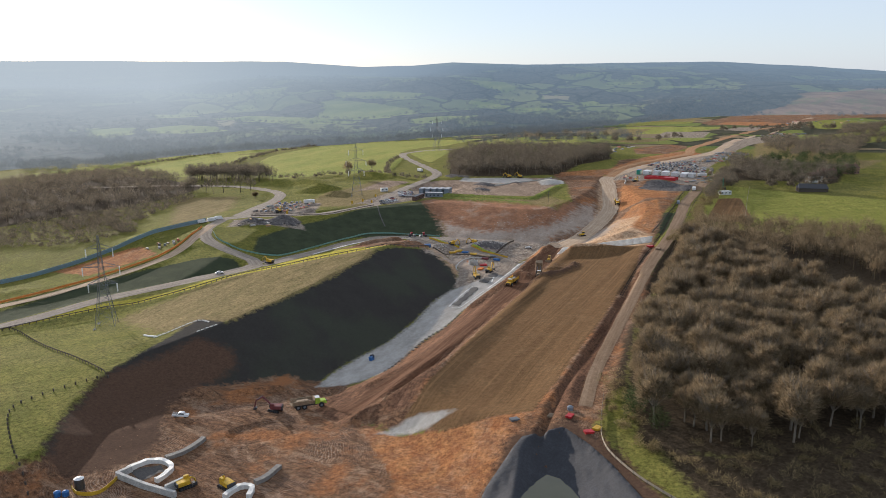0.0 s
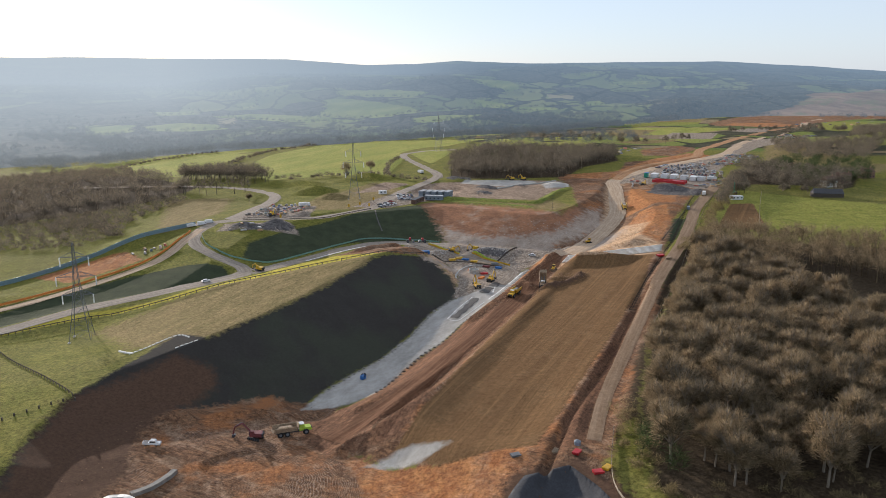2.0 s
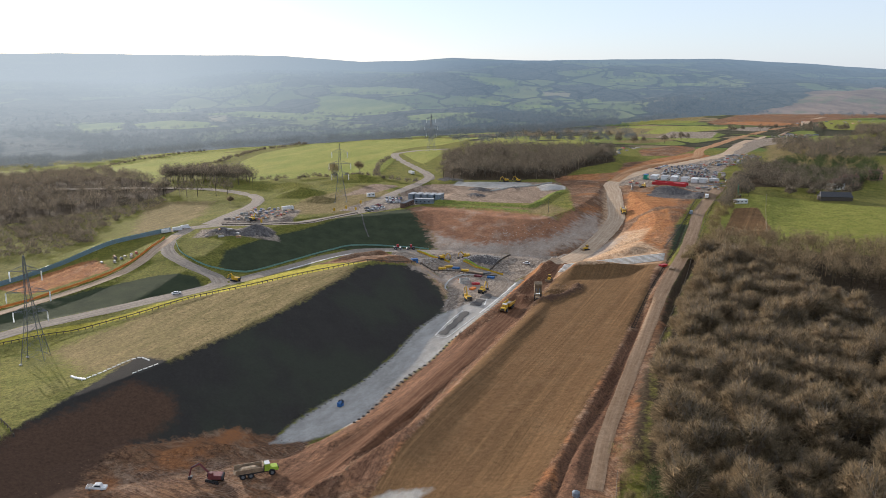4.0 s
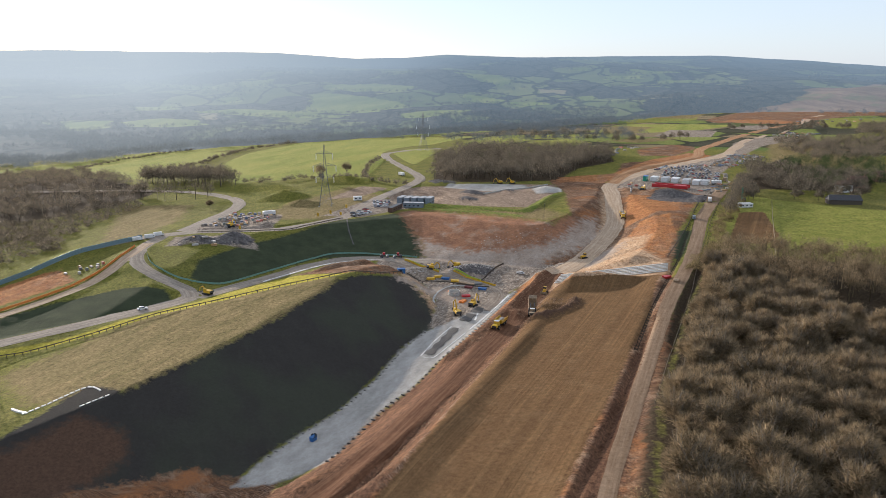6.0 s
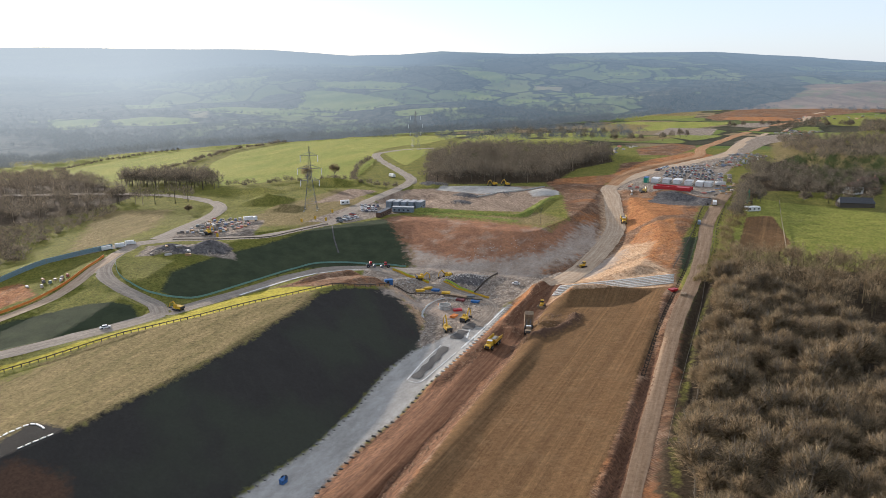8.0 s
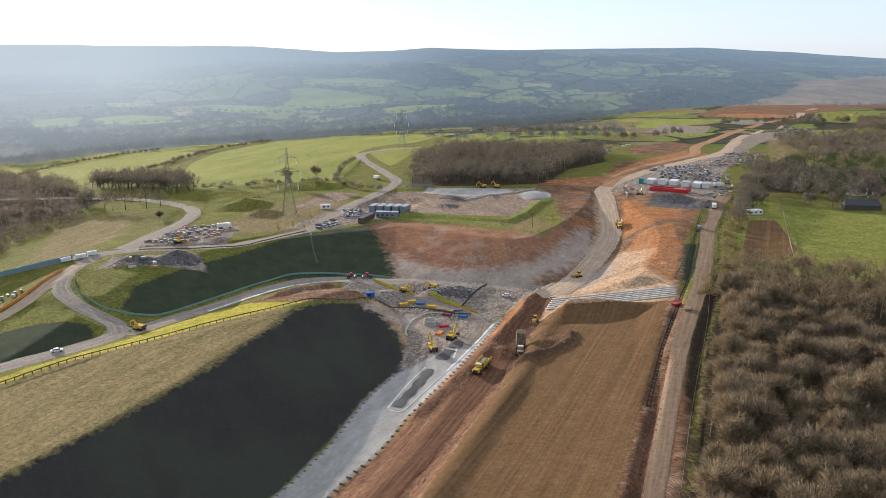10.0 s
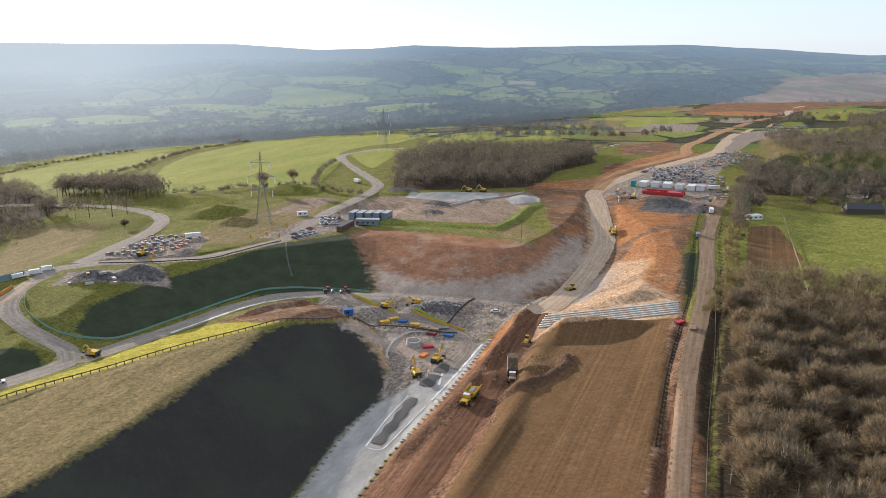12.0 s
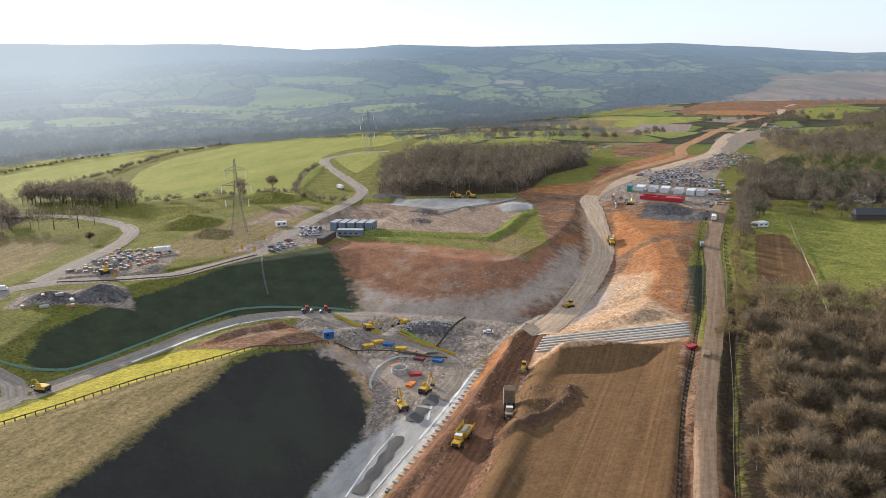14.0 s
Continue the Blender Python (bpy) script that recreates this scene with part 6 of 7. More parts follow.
# ---- fences ----
def panel_fence(name, line, gap, high, panel_mat, post_mat, label, panels=True, thick=0.08, posts=True, post_r=0.07, lift=0.0):
    """A fence whose posts and panels are pieces of their own."""
    p = smooth_line(line, 1.0)[:, :2]
    run = np.r_[0, np.cumsum(np.hypot(*np.diff(p, axis=0).T))]
    at = np.arange(0, run[-1], gap)
    xs, ys = np.interp(at, run, p[:, 0]), np.interp(at, run, p[:, 1])
    zs = terrain(xs, ys)
    t = tagged(new(name), label, "fence")
    t.location = (xs[0], ys[0], zs[0])
    base = Vector(t.location)
    bm = bm_new()
    hexa(bm, (0, 0, -0.25), (post_r * 2, post_r * 2, high + 0.3))
    post = bpy.data.meshes.new("post")
    bm.to_mesh(post), bm.free()
    post.materials.append(M[post_mat])
    bm = bm_new()
    hexa(bm, (0.5, 0, 0.0), (1.0, thick, 1.0))
    sheet = bpy.data.meshes.new("panel")
    bm.to_mesh(sheet), bm.free()
    if panels:
        sheet.materials.append(M[panel_mat])
    for i in range(len(at)):
        here = Vector((xs[i], ys[i], zs[i])) - base
        if posts:
            o = new("post", post)
            o.parent, o.location = t, here
        if panels and i + 1 < len(at):
            step = Vector((xs[i + 1], ys[i + 1], zs[i + 1])) - base - here
            o = new("panel", sheet)
            o.parent = t
            flat = math.hypot(step.x, step.y)
            o.matrix_basis = Matrix.Translation(here + Vector((0, 0, lift))) @ Matrix.Rotation(math.atan2(step.y, step.x), 4, "Z") @ Matrix.Rotation(-math.atan2(step.z, flat), 4, "Y") @ Matrix.Diagonal((step.length, 1, high - lift, 1))
    return t


panel_fence("hoarding", [(-330, 386), (-253, 424), (-226, 446), (-200, 473), (-182, 488), (-168, 499), (-157, 506)], 3.2, 2.6, "fence_blue", "fence_blue", "blue-grey steel hoarding along the valley side")
panel_fence("mesh_fence", [(-300, 352), (-228, 379), (-189, 409), (-164, 440), (-157, 470), (-156, 490)], 3.0, 1.2, "orange", "orange", "orange plastic mesh fence beside the dirt track")
panel_fence("post_fence", [(-202, 330), (-193, 331), (-160, 297), (-119, 256)], 3.0, 1.3, "wood_post", "wood_post", "dark timber stock fence across the pasture", True, 0.05, True, 0.12, 0.9)
panel_fence("post_fence", [(-119, 256), (-135, 241), (-139, 229), (-126, 206), (-114, 190), (-106, 178)], 3.6, 1.0, "wood_post", "wood_post", "curved row of dark timber posts on grass", False, 0.05, True, 0.2)
panel_fence("post_fence", [(-200, 332), (-167, 353), (-149, 362), (-129, 374), (-114, 386), (-101, 396), (-85, 408), (-67, 424), (-50, 434), (-40, 440), (-28, 448), (-18, 454), (-10.5, 461), (-6, 462)], 2.8, 1.3, "wood_post", "wood_post", "dark timber fence along the road verge", True, 0.05, True, 0.13, 0.95)
panel_fence("post_fence", [(-6, 462), (3, 468), (14, 467), (30, 461), (38, 460)], 2.4, 1.2, "wood_post", "wood_post", "dark barrier posts across the cutting floor", True, 0.06, True, 0.14, 0.7)
panel_fence("post_fence", [(33, 470), (41, 489), (48, 499)], 2.2, 1.2, "wood_post", "wood_post", "dark barrier below the high face", True, 0.1, True, 0.14, 0.3)
panel_fence("barrier", [(-9, 501), (-1, 492), (7, 486), (12, 483)], 2.0, 1.1, "yellow", "yellow", "yellow plastic barrier along the ramp")
panel_fence("barrier", [(18, 481), (26, 475), (34, 468), (41, 463)], 2.0, 1.0, "yellow", "yellow", "yellow and green barrier beside the ramp")
panel_fence("field_fence", [(250, 623), (228, 570), (207, 518), (190, 476), (176, 442)], 3.2, 1.1, "pale_post", "pale_post", "pale post and rail fence at the green field", True, 0.06, True, 0.09, 0.75)
panel_fence("site_fence", [(50, 224), (45, 203), (44, 192), (47, 182), (52, 172), (60, 160)], 2.6, 1.2, "pale_post", "wood_post", "light mesh fence round the lagoon corner", True, 0.05, True, 0.07, 0.5)
panel_fence("site_fence", [(75, 290), (98, 347), (121, 401), (142, 454), (163, 505), (182, 552), (204, 601)], 3.4, 1.1, "pale_post", "wood_post", "pale wire fence between lane and wood", True, 0.04, True, 0.08, 0.85)
panel_fence("site_fence", [(128, 460), (142, 490), (160, 530), (178, 574), (192, 606)], 3.2, 1.2, "wood_post", "wood_post", "dark wire fence beside the green verge", True, 0.06, True, 0.1, 0.7)
panel_fence("site_fence", [(-132, 523), (-106, 524), (-82, 529), (-60, 552), (-50, 562)], 2.8, 1.1, "wood_post", "wood_post", "dark edge barrier along the top road", True, 0.06, True, 0.09, 0.6)
panel_fence("site_fence", [(-145, 476), (-139, 464), (-130, 453), (-115, 443.5), (-103, 444), (-95, 449), (-79, 472), (-58, 501), (-42, 509), (-20, 511), (0, 508)], 2.6, 1.0, "mesh_green", "mesh_green", "green mesh fence at the foot of the embankment", True, 0.05, True, 0.06, 0.1)
panel_fence("site_fence", [(44, 650), (60, 664), (82, 676), (98, 690)], 2.6, 0.9, "concrete", "concrete", "row of pale concrete barriers on the shelf", True, 0.5, False)


# ---- cutting floor ----
def edge_blocks(line, gap, size, mat, label, name="row_of_blocks", turn=90):
    p = smooth_line(line, 0.5)[:, :2]
    run = np.r_[0, np.cumsum(np.hypot(*np.diff(p, axis=0).T))]
    t = tagged(new(name), label, "blocks")
    t.location = (*p[0], ground_z(*p[0]))
    bm = bm_new()
    hexa(bm, (0, 0, -0.1), size, (0.9, 0.9))
    me = bpy.data.meshes.new("block")
    bm.to_mesh(me), bm.free()
    me.materials.append(M[mat])
    for i, d in enumerate(np.arange(0, run[-1], gap)):
        x, y = np.interp(d, run, p[:, 0]), np.interp(d, run, p[:, 1])
        x2, y2 = np.interp(d + 0.5, run, p[:, 0]), np.interp(d + 0.5, run, p[:, 1])
        o = new("block", me)
        o.parent = t
        o.matrix_basis = pose(x - p[0][0], y - p[0][1], ground_z(x, y) - t.location.z, 0, 0, math.degrees(math.atan2(y2 - y, x2 - x)) + turn + 6 * math.sin(i * 2.1))


edge_blocks([(-23, 287), (-8, 327), (3, 346), (10, 364), (15, 374)], 3.6, (1.5, 0.5, 0.5), "dark_block", "short dark timber stubs along the edge of the chalk floor")
edge_blocks([(15, 374), (20, 383), (30, 404), (40, 428), (50, 454)], 3.3, (2.0, 0.9, 0.5), "concrete", "pale concrete pads along the edge of the chalk floor")
edge_blocks([(-42, 293), (-33, 310), (-23, 327), (-13, 352), (-4, 381), (5, 400)], 3.4, (1.0, 0.45, 0.5), "stone", "small grey blocks at the foot of the dark slope")


def sheet_strip(name, line, half, mat, label, lift=0.12, category="sheet"):
    ob = ribbon(name, line, half, M[mat], label, lift, 1.2, 3, category, 3.0)
    ob["kind"] = ""
    return ob


sheet_strip("plastic_sheet", [(46, 449), (40, 436), (33, 421), (24, 402)], 0.45, "membrane", "crumpled white plastic sheet along the cutting edge")
sheet_strip("plastic_sheet", [(22, 398), (14, 382), (8, 371), (3.5, 372)], 0.22, "membrane", "white sheet edging of a sunken slab")
sheet_strip("plastic_sheet", [(3, 373), (9, 390), (16, 406)], 0.25, "membrane", "white sheet edging along a formwork bed")
sheet_strip("plastic_sheet", [(27, 414), (29, 424), (33, 436), (36, 446)], 0.35, "membrane", "thin white pipe lying on churned ground")
sheet_strip("formwork_slab", [(6, 374), (12, 388), (18, 404)], 1.8, "dark_block", "dark wet concrete bed between white sheeting", 0.3, "slab")
sheet_strip("plastic_sheet", [(-79, 454), (-66, 473), (-57, 485), (-48, 494)], 0.7, "membrane", "white sheet laid along the road edge")
sheet_strip("plastic_sheet", [(-47, 494), (-34, 500), (-22, 502)], 0.4, "membrane", "white sheet edging beside the road")
sheet_strip("drain_chute", [(-48, 558), (-46.5, 548), (-44, 536), (-40, 521)], 0.4, "dark_block", "stone-lined drain running down the grassed slope", 0.2, "drain")


def shaft_ring(x, y):
    t = thing("shaft_ring", x, y, 0, "round white concrete shaft ring on churned earth", "shaft", dz=-0.3)
    bm = bm_new()
    n, rings = 40, []
    for r, z in ((2.9, 0), (2.9, 2.3), (2.55, 2.3), (2.55, 0.15)):
        rings.append([bm.verts.new((r * math.cos(2 * math.pi * i / n), r * math.sin(2 * math.pi * i / n), z)) for i in range(n)])
    for a, b in zip(rings, rings[1:]):
        for i in range(n):
            bm.faces.new((a[i], a[(i + 1) % n], b[(i + 1) % n], b[i]))
    bm.faces.new(rings[-1])
    part("wall", bm, M["concrete"], t)
    for k in (0.8, 1.6):
        bm = bm_new()
        for i in range(n):
            a, b = 2 * math.pi * i / n, 2 * math.pi * (i + 1) / n
            bar(bm, (2.92 * math.cos(a), 2.92 * math.sin(a), k), (2.92 * math.cos(b), 2.92 * math.sin(b), k), 0.05, 4)
        part("band", bm, M["steel"], t)


panel_fence("barrier", [(-9, 502.4), (-1, 493.4), (7, 487.4), (12, 484.4)], 2.0, 1.0, "lime", "lime", "lime-green plastic barrier along the ramp")
panel_fence("barrier", [(19, 482.2), (27, 476.2), (34, 469.2)], 2.0, 1.0, "lime", "lime", "lime-green plastic barrier beside the ramp")
sheet_strip("concrete_slab", [(22, 413), (26, 422)], 2.4, "dark_block", "dark wet concrete slab on the cutting floor", 0.3, "slab")
sheet_strip("concrete_slab", [(27.5, 424), (30.5, 431)], 2.4, "dark_block", "second dark wet concrete slab on the cutting floor", 0.3, "slab")
shaft_ring(18.2, 450.8)
sheet_strip("kerb", [(8, 436), (8, 446), (11, 456), (17, 463), (24, 463)], 0.5, "concrete", "curved pale kerb round the shaft", 0.5, "kerb")


def stack(x, y, turn, mat, label, layers=3, long=4.0, name="timber_stack", count=5):
    t = thing(name, x, y, turn, label, "stack")
    bm = bm_new()
    hexa(bm, (0, 0, 0), (long, 0.4, 0.3))
    me = bpy.data.meshes.new("beam")
    bm.to_mesh(me), bm.free()
    me.materials.append(M[mat])
    for k in range(layers):
        for i in range(count):
            o = new("beam", me)
            o.parent, o.location = t, (0.1 * math.sin(3 * i + k), (i - count / 2) * 0.46, k * 0.31)


for px, py, r, m, lb in ((118, 428, 30, "red_paint", "heap of red barriers at the field corner"), (120, 420, 70, "tan_bed", "timber baulks at the field corner"), (17, 455, 40, "orange", "orange bundles beside the shaft"), (24, 448, 10, "red_paint", "red formwork beside the shaft"), (22, 440, 60, "orange", "orange bundles on churned earth"), (33, 459, -25, "blue_paint", "blue formwork panels at the end of the track"), (26, 461, -25, "dark_red", "dark red beams on churned earth"), (6, 474, 20, "yellow", "stack of yellow formwork beams"), (10, 477, 20, "yellow", "stack of yellow formwork beams"), (14, 474, -15, "blue_paint", "stack of blue formwork panels"), (19, 470, -10, "yellow", "low stack of yellow beams"),
                         (23, 467, -20, "tan_bed", "stack of brown timber mats"), (27, 465, -20, "tan_bed", "stack of brown timber mats"), (31, 466, 10, "steel", "bundle of steel bars")):
    stack(px, py, r, m, lb)


# long wrapped pipes on the pale pad
def long_pipe(a, b, r):
    n = 26
    xs, ys = np.linspace(a[0], b[0], n), np.linspace(a[1], b[1], n)
    zs = terrain(xs, ys) + r * 0.8
    v, f = [], []
    side = Vector((-(b[1] - a[1]), b[0] - a[0], 0)).normalized()
    for i in range(n):
        for k in range(8):
            t = 2 * math.pi * k / 8
            v.append(Vector((xs[i], ys[i], zs[i])) + side * math.cos(t) * r + Vector((0, 0, math.sin(t) * r)))
    for i in range(n - 1):
        for k in range(8):
            j = (k + 1) % 8
            f.append((i * 8 + k, i * 8 + j, i * 8 + 8 + j, i * 8 + 8 + k))
    f += [tuple(range(7, -1, -1)), tuple(range((n - 1) * 8, n * 8))]
    tagged(new("pipe", mesh_of("pipe", v, f, M["membrane"], True)), "long white-wrapped pipe lying on a chalk pad", "pipe", "pipes on the pad")


for i in range(6):
    u = i / 5
    long_pipe((69 + 5 * u, 453.5 + 11 * u), (121.5 + 3.5 * u, 438 + 11 * u), 0.32)


# ---- near works: walls, membrane, tank ----
def wall_run(name, pts, wide, high, mat, label, category="wall"):
    """A low wall through points, as one solid."""
    p = np.array(pts, float)
    t = np.gradient(p, axis=0)
    t /= np.linalg.norm(t, axis=1)[:, None]
    s = np.stack([-t[:, 1], t[:, 0]], -1) * wide / 2
    z = terrain(p[:, 0], p[:, 1])
    v, f = [], []
    for i in range(len(p)):
        for k, h in ((-1, -0.5), (1, -0.5), (1, high), (-1, high)):
            v.append((p[i, 0] + k * s[i, 0], p[i, 1] + k * s[i, 1], z[i] + h + (0.12 * math.sin(i * 1.9) if h > 0 and mat == "membrane" else 0)))
    for i in range(len(p) - 1):
        for k in range(4):
            j = (k + 1) % 4
            f.append((i * 4 + k, i * 4 + j, i * 4 + 4 + j, i * 4 + 4 + k))
    f += [(3, 2, 1, 0), tuple(len(v) - 4 + k for k in range(4))]
    return tagged(new(name, mesh_of(name, v, f, M[mat])), label, category)


wall_run("membrane_wall", smooth_line([(-91, 202), (-88.5, 206), (-85.5, 208), (-81.5, 207), (-79, 203.5), (-79.5, 199.5), (-81, 196.5)], 1.2), 1.4, 1.3, "membrane", "curved wall wrapped in white membrane")
wall_run("membrane_wall", smooth_line([(-59.5, 188.5), (-58, 192), (-55.5, 194), (-53, 193), (-53, 188.5)], 1.2), 1.4, 1.3, "membrane", "second curved wall wrapped in white membrane")
wall_run("concrete_wall", [(-92.5, 198), (-83, 193.5), (-73, 189)], 1.0, 1.8, "concrete", "straight pale concrete capping beam")
wall_run("concrete_wall", [(-76.5, 191), (-72.5, 195.5)], 0.8, 2.4, "concrete", "short concrete wall beside the capping beam")
wall_run("concrete_wall", [(-92.5, 198), (-90, 202)], 1.0, 1.8, "concrete", "short concrete return wall")
wall_run("silt_ridge", smooth_line([(-83, 210), (-79, 214), (-76.5, 219), (-75.5, 223)], 1.0), 1.6, 1.2, "stone", "grey sheeted ridge of spoil", "spoil")
wall_run("silt_ridge", smooth_line([(-53, 196), (-50.5, 199), (-48, 205)], 1.0), 1.6, 1.2, "stone", "short grey sheeted ridge of spoil", "spoil")
# Flat dark sheet put where the inside of a pit looks black.
sheet_strip("wet_floor", [(-88, 199.5), (-85, 202.5), (-82, 204.5)], 2.8, "dark_block", "dark sheet standing in for the dark pit inside the membrane wall", 0.2, "floor")
panel_fence("barrier", [(-102, 191), (-99, 188), (-94, 189), (-92.5, 194), (-92, 198.5)], 2.0, 1.1, "yellow", "yellow", "yellow barrier round a pump station")
excavator(-72, 194, 40, "yellow", 0.5, 0, "small yellow machine beside the capping beam", 0.6)
excavator(-60.5, 194, 140, "yellow", 0.5, 0, "small yellow machine beside the membrane wall", 0.6)


def tank(x, y, r, h, mat, label, top):
    t = thing("tank", x, y, 0, label, "tank")
    bm = bm_new()
    disc(bm, (0, 0, h / 2), r, h, "z", 20)
    part("shell", bm, M[mat], t)
    bm = bm_new()
    bmesh.ops.create_cone(bm, cap_ends=True, segments=20, radius1=r * 1.04, radius2=r * 0.3, depth=0.4, matrix=Matrix.Translation((0, 0, h + 0.2)))
    part("lid", bm, M[top], t)


tank(-100, 191.5, 1.3, 3.0, "dark_steel", "dark tank with a white lid", "white_paint")
tank(-104, 187, 0.9, 1.2, "blue_paint", "small blue round tank", "blue_paint")
tank(-102, 187.5, 0.9, 1.2, "blue_paint", "small blue round tank", "blue_paint")

# white sacks along the edge of the stripped ground
edge_blocks([(-122, 299), (-119, 296.5), (-115.5, 294.5)], 1.5, (1.7, 0.9, 0.5), "membrane", "line of white sacks on the grass", "row_of_sacks", 0)
edge_blocks([(-116, 294.5), (-112, 299), (-104, 310), (-97, 306)], 1.9, (1.5, 0.55, 0.4), "membrane", "line of white sacks at the slope crest", "row_of_sacks", 0)
edge_blocks([(-99, 296), (-93, 303)], 2.0, (1.6, 0.4, 0.35), "membrane", "short line of white sacks on the dark slope", "row_of_sacks", 0)


# ---- lagoon ----
def liner():
    """The pond lining, wrinkled and draped into the basin."""
    xs, ys = np.arange(2, 56, 0.8), np.arange(130, 208, 0.8)
    gx, gy = np.meshgrid(xs, ys)
    sd = poly_sd(gx, gy, LAGOON)
    e = 0.2
    nx, ny = (poly_sd(gx + e, gy, LAGOON) - sd) / e, (poly_sd(gx, gy + e, LAGOON) - sd) / e
    pull = np.where((sd > 1.0) & (sd < 2.4), sd - 1.0, 0)
    gx, gy = gx - nx * pull, gy - ny * pull
    z = terrain(gx, gy) + np.interp(sd, [-3, -0.5, 1.2], [0.15, 0.5, 0.3]) + 0.10 * np.sin(gx * 2.3 + 0.9 * gy + 2 * np.sin(gy * 0.8)) * (sd < 0) + 0.06 * np.sin(gy * 3.1 - gx)
    idx = np.arange(gx.size).reshape(gx.shape)
    keep = sd < 2.2
    f = [(idx[j, i], idx[j, i + 1], idx[j + 1, i + 1], idx[j + 1, i]) for j in range(len(ys) - 1) for i in range(len(xs) - 1) if keep[j, i] and keep[j + 1, i + 1] and keep[j, i + 1] and keep[j + 1, i]]
    me = mesh_of("lagoon_liner", np.stack([gx, gy, z], -1).reshape(-1, 3).tolist(), f, M["liner"], True)
    tagged(new("lagoon_liner", me), "wrinkled black plastic lining of a settling lagoon", "liner", kind="structure")
    w = [(12, 138), (46, 138), (40, 172), (34, 186), (28, 190), (21, 182), (14, 164)]
    tagged(new("water", mesh_of("water", [(x, y, 3.0) for x, y in w], [tuple(range(len(w)))], M["water"])), "murky brown-green water in the lagoon", "water", kind="structure")


liner()
tank(38, 214, 0.9, 1.0, "cabin_grey", "grey tank lying near the lagoon", "cabin_grey")
for px, py, r, m, lb in ((21, 212, 20, "steel", "heap of steel fittings at the field edge"), (37, 210, 60, "red_paint", "red and white barriers by the lagoon"), (41, 200.5, 10, "red_paint", "stack of red barriers"), (43.5, 202, 50, "yellow", "small yellow stack by the fence"), (32, 214, 70, "tan_bed", "timber baulks by the ditch")):
    stack(px, py, r, m, lb, 2, 2.6, "material_stack", 4)


# ---- yards of stacked goods ----
def yard(poly, gap, seed, lo, hi, label):
    """Pallets, bins and bundles, each one thing."""
    rng = random.Random(seed)
    masters = []
    for i, (x, y) in enumerate(scatter(poly, gap, seed)):
        m = pose(x, y, ground_z(x, y), 0, 0, rng.uniform(-15, 15) + seed * 20 + rng.choice((0, 90)))
        if len(masters) < 3:
            k = len(masters)
            t = tagged(new("pallet_stack"), label, "stacked goods", "stacks of materials in the yards")
            s = (rng.uniform(lo, hi), rng.uniform(1.0, 2.0), rng.uniform(0.5, 1.5))
            block("load", t, "yard_paint", (0, 0, 0.15), s, (0.96, 0.92))
            block("pallet", t, "pale_post", (0, 0, 0), (s[0] * 1.05, s[1] * 1.05, 0.16))
            t.matrix_basis = m
            masters.append(t)
        else:
            copy_thing(masters[rng.randrange(3)], m)


yard([(280, 775), (298, 800), (345, 860), (338, 880), (315, 882), (285, 830), (262, 790)], 5.5, 3, 1.5, 4.5, "stacked building materials in a storage yard")
yard([(206, 650), (225, 648), (246, 690), (255, 735), (262, 740), (240, 690)], 5.0, 4, 1.5, 4, "red and white stacked goods by the compound gate")
yard([(-136, 540), (-118, 534), (-100, 545), (-98, 565), (-112, 586), (-126, 584), (-128, 556)], 4.0, 5, 0.8, 2.0, "stacked pipes and pallets in the material yard")
yard([(-134, 490), (-112, 488), (-100, 497), (-112, 500), (-130, 500)], 7.0, 6, 1.5, 3.5, "stacked goods among grey spoil heaps")
yard([(-184, 466), (-160, 464), (-162, 456), (-180, 456)], 4.5, 7, 1.2, 3, "crates and small machines beside the hoarding")
yard([(240, 780), (262, 770), (258, 800), (245, 800)], 5.0, 8, 1.5, 4, "red and white stacked goods behind the car park")
yard([(150, 640), (165, 655), (172, 690), (160, 690)], 7.0, 9, 1.5, 3, "pale stacked goods beside the haul road")
yard([(180, 840), (205, 900), (240, 960), (215, 960), (180, 890)], 11.0, 10, 2, 6, "goods and machines on the far red works")
yard([(440, 1075), (470, 1050), (520, 1110), (480, 1130)], 8.0, 12, 2, 7, "white cabins and goods by the far road")
yard([(560, 1270), (760, 1300), (800, 1420), (620, 1400)], 34.0, 13, 4, 9, "machines and goods on the far red earthworks")


# ---- signs and lamp post ----
for sx, sy in ((-108, 526), (-67, 562), (-60, 570), (-53, 566.5), (-52, 590)):
    t = thing("road_sign", sx, sy, 80, "tall yellow sign board beside the road", "sign")
    bm = bm_new()
    bar(bm, (0, 0, -0.3), (0, 0, 2.6), 0.06)
    part("pole", bm, M["steel"], t)
    block("board", t, "yellow", (0, 0, 1.4), (0.12, 1.3, 2.2))
t = thing("lamp_post", 77, 556, 0, "thin dark pole standing on the grass shelf", "pole")
bm = bm_new()
bar(bm, (0, 0, -0.4), (0, 0, 9), 0.12, 6)
part("pole", bm, M["dark_steel"], t)
block("lamp_head", t, "dark_steel", (0.3, 0, 8.9), (1.0, 0.35, 0.25))
for x, y, h in ((-88, 715, 15), (-66, 714, 12), (183, 457, 12), (-150, 610, 6)):
    tr = bare_tree(int(x * 7 + h), h, h * 0.36, 1300, "bare tree standing alone on grass")
    tr.matrix_basis = pose(x, y, ground_z(x, y))


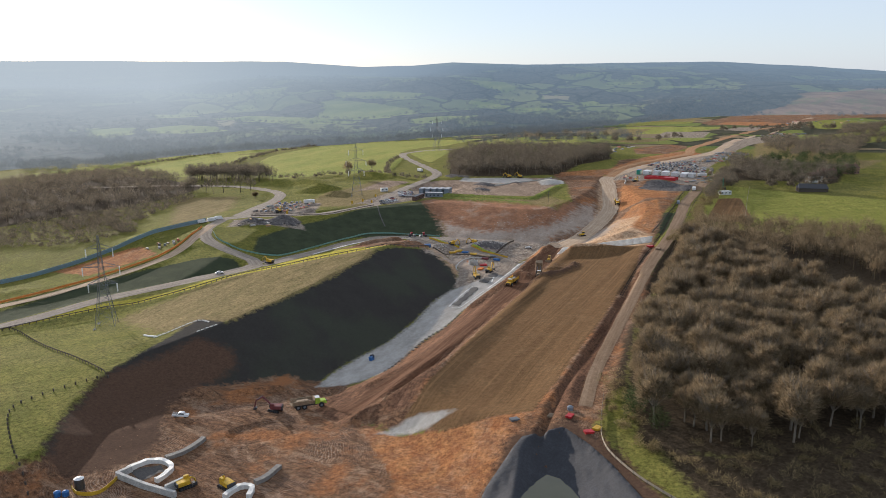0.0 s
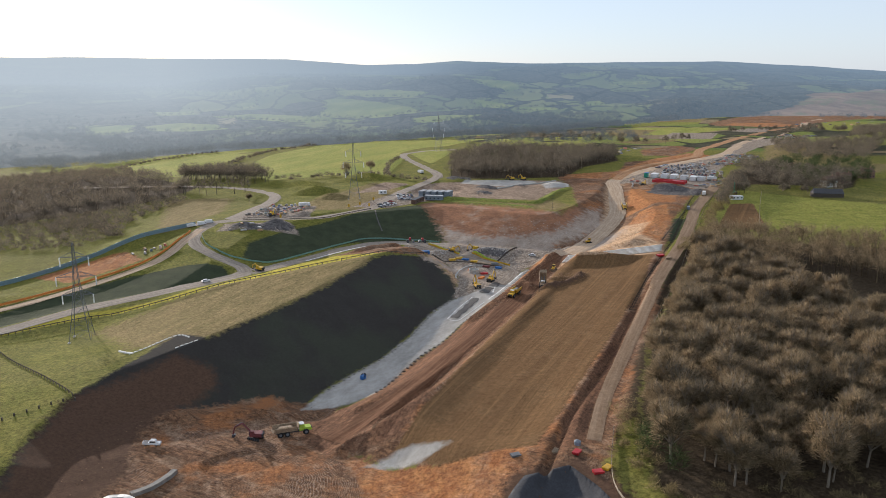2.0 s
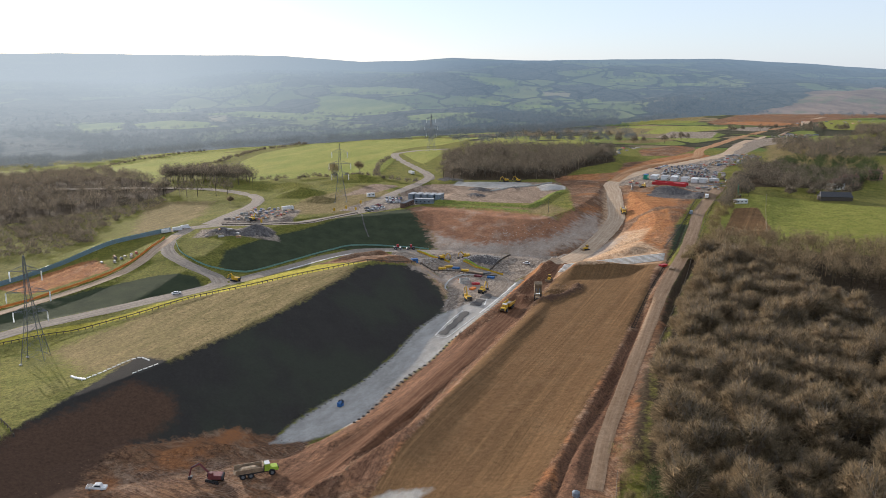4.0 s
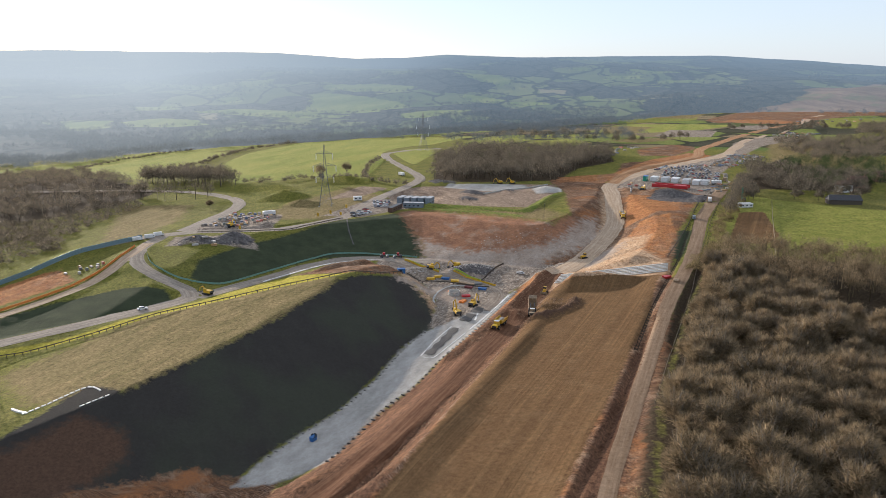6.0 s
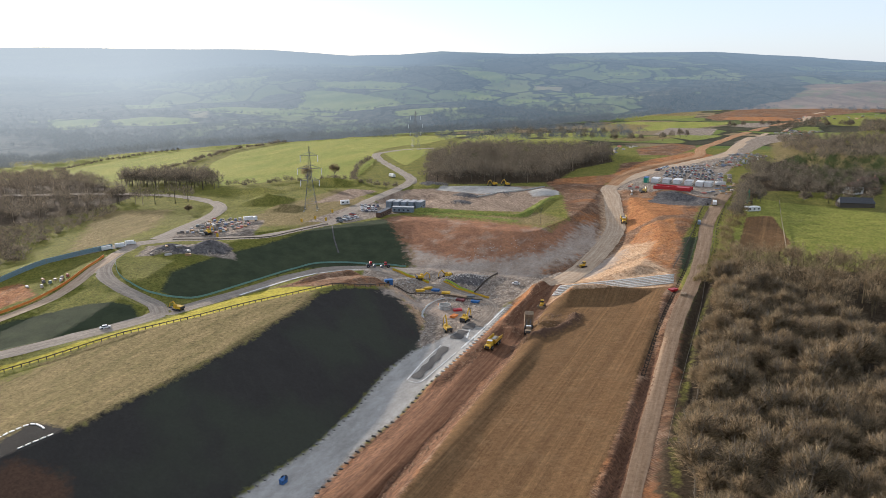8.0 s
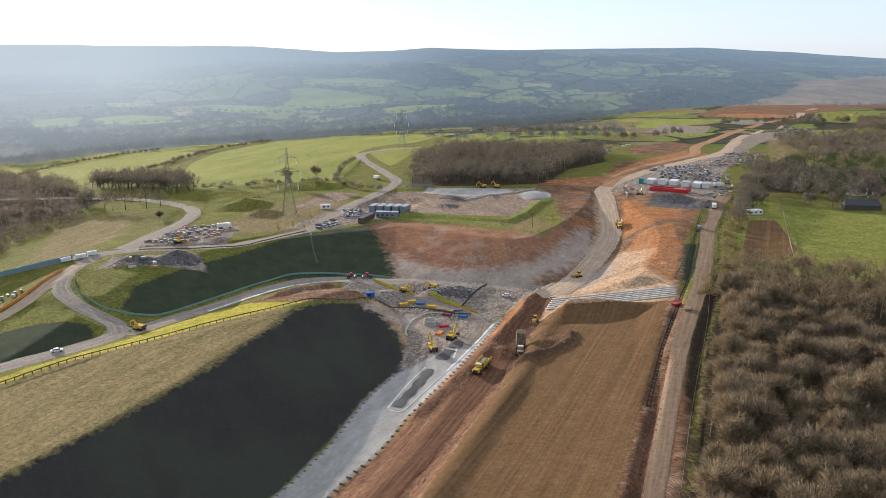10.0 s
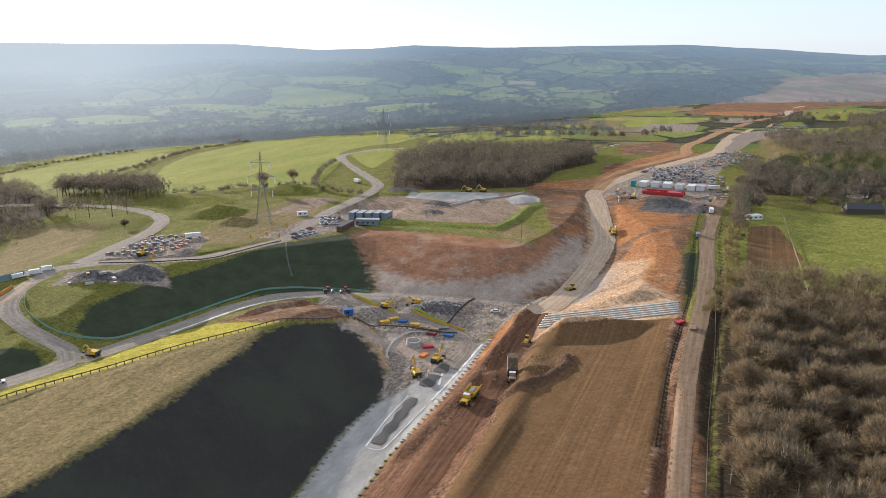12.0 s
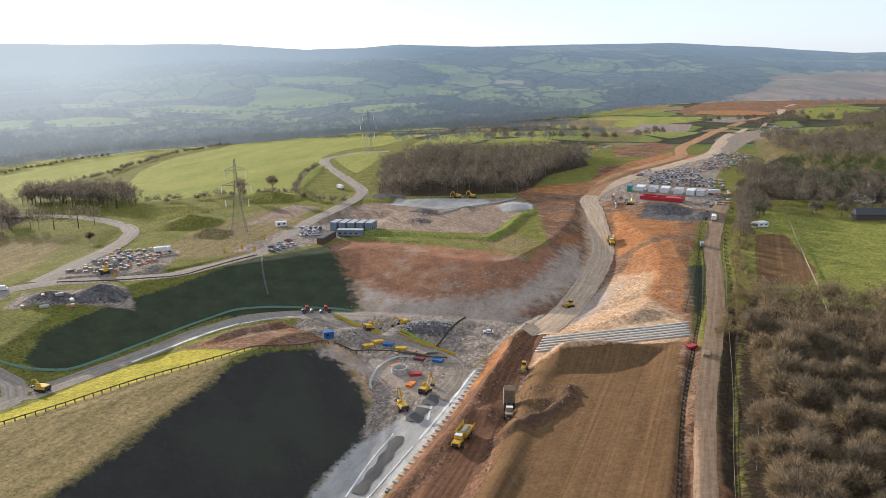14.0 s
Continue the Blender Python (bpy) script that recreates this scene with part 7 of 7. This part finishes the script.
# ---- clods and stones ----
def clods(polys, gap, seed, lo, hi, mat, label, name="clods"):
    """Loose lumps of earth strewn over worked ground."""
    rng = random.Random(seed)
    v, f = [], []
    for poly in polys:
        pts = [p for p in scatter(poly, gap, seed) if rng.random() < 0.7]
        if not pts:
            continue
        zs = terrain([p[0] for p in pts], [p[1] for p in pts])
        for (x, y), z in zip(pts, zs):
            r, n = rng.uniform(lo, hi) * rng.uniform(0.5, 1.0), len(v)
            ring = [(math.cos(k * 1.257 + x) * r * rng.uniform(0.7, 1.2), math.sin(k * 1.257 + x) * r * rng.uniform(0.7, 1.2)) for k in range(5)]
            v += [(x + a, y + b, z - 0.05) for a, b in ring] + [(x + rng.uniform(-0.3, 0.3) * r, y + rng.uniform(-0.3, 0.3) * r, z + r * rng.uniform(0.5, 0.9))]
            f += [(n + k, n + (k + 1) % 5, n + 5) for k in range(5)]
    tagged(new(name, mesh_of(name, v, f, M[mat])), label, "earth", kind="stuff")


M["clod"] = plain("red_brown_clods", (0.3, 0.18, 0.1), 0.95, 0, 0.45, 0.3)
M["chalk_lump"] = plain("chalk_lumps", (0.52, 0.48, 0.43), 0.95, 0, 0.3, 0.3)
clods([NEAR_WORKS], 3.6, 31, 0.12, 0.42, "clod", "clods of red-brown earth over the working area")
clods([[(-30, 236), (-10, 268), (12, 312), (32, 352), (46, 386), (50, 384), (36, 350), (16, 310), (-6, 264), (-26, 232)], [(16, 362), (34, 392), (48, 426), (66, 470), (72, 468), (54, 424), (38, 388), (20, 358)], [(44, 392), (70, 396), (76, 410), (60, 416), (46, 408)]], 1.3, 32, 0.25, 0.8, "clod", "clods of orange earth along the haul road banks")
clods([PIT, [(4, 512), (50, 504), (84, 506), (98, 530), (78, 534), (40, 530)]], 2.4, 33, 0.2, 0.6, "chalk_lump", "chalk rubble on the cutting floor")
clods([[(12, 478), (40, 488), (44, 496), (20, 498)], [(-14, 478), (6, 482), (8, 490), (-12, 490)]], 1.0, 34, 0.3, 0.9, "chalk_lump", "broken chalk heaped at the foot of the face")
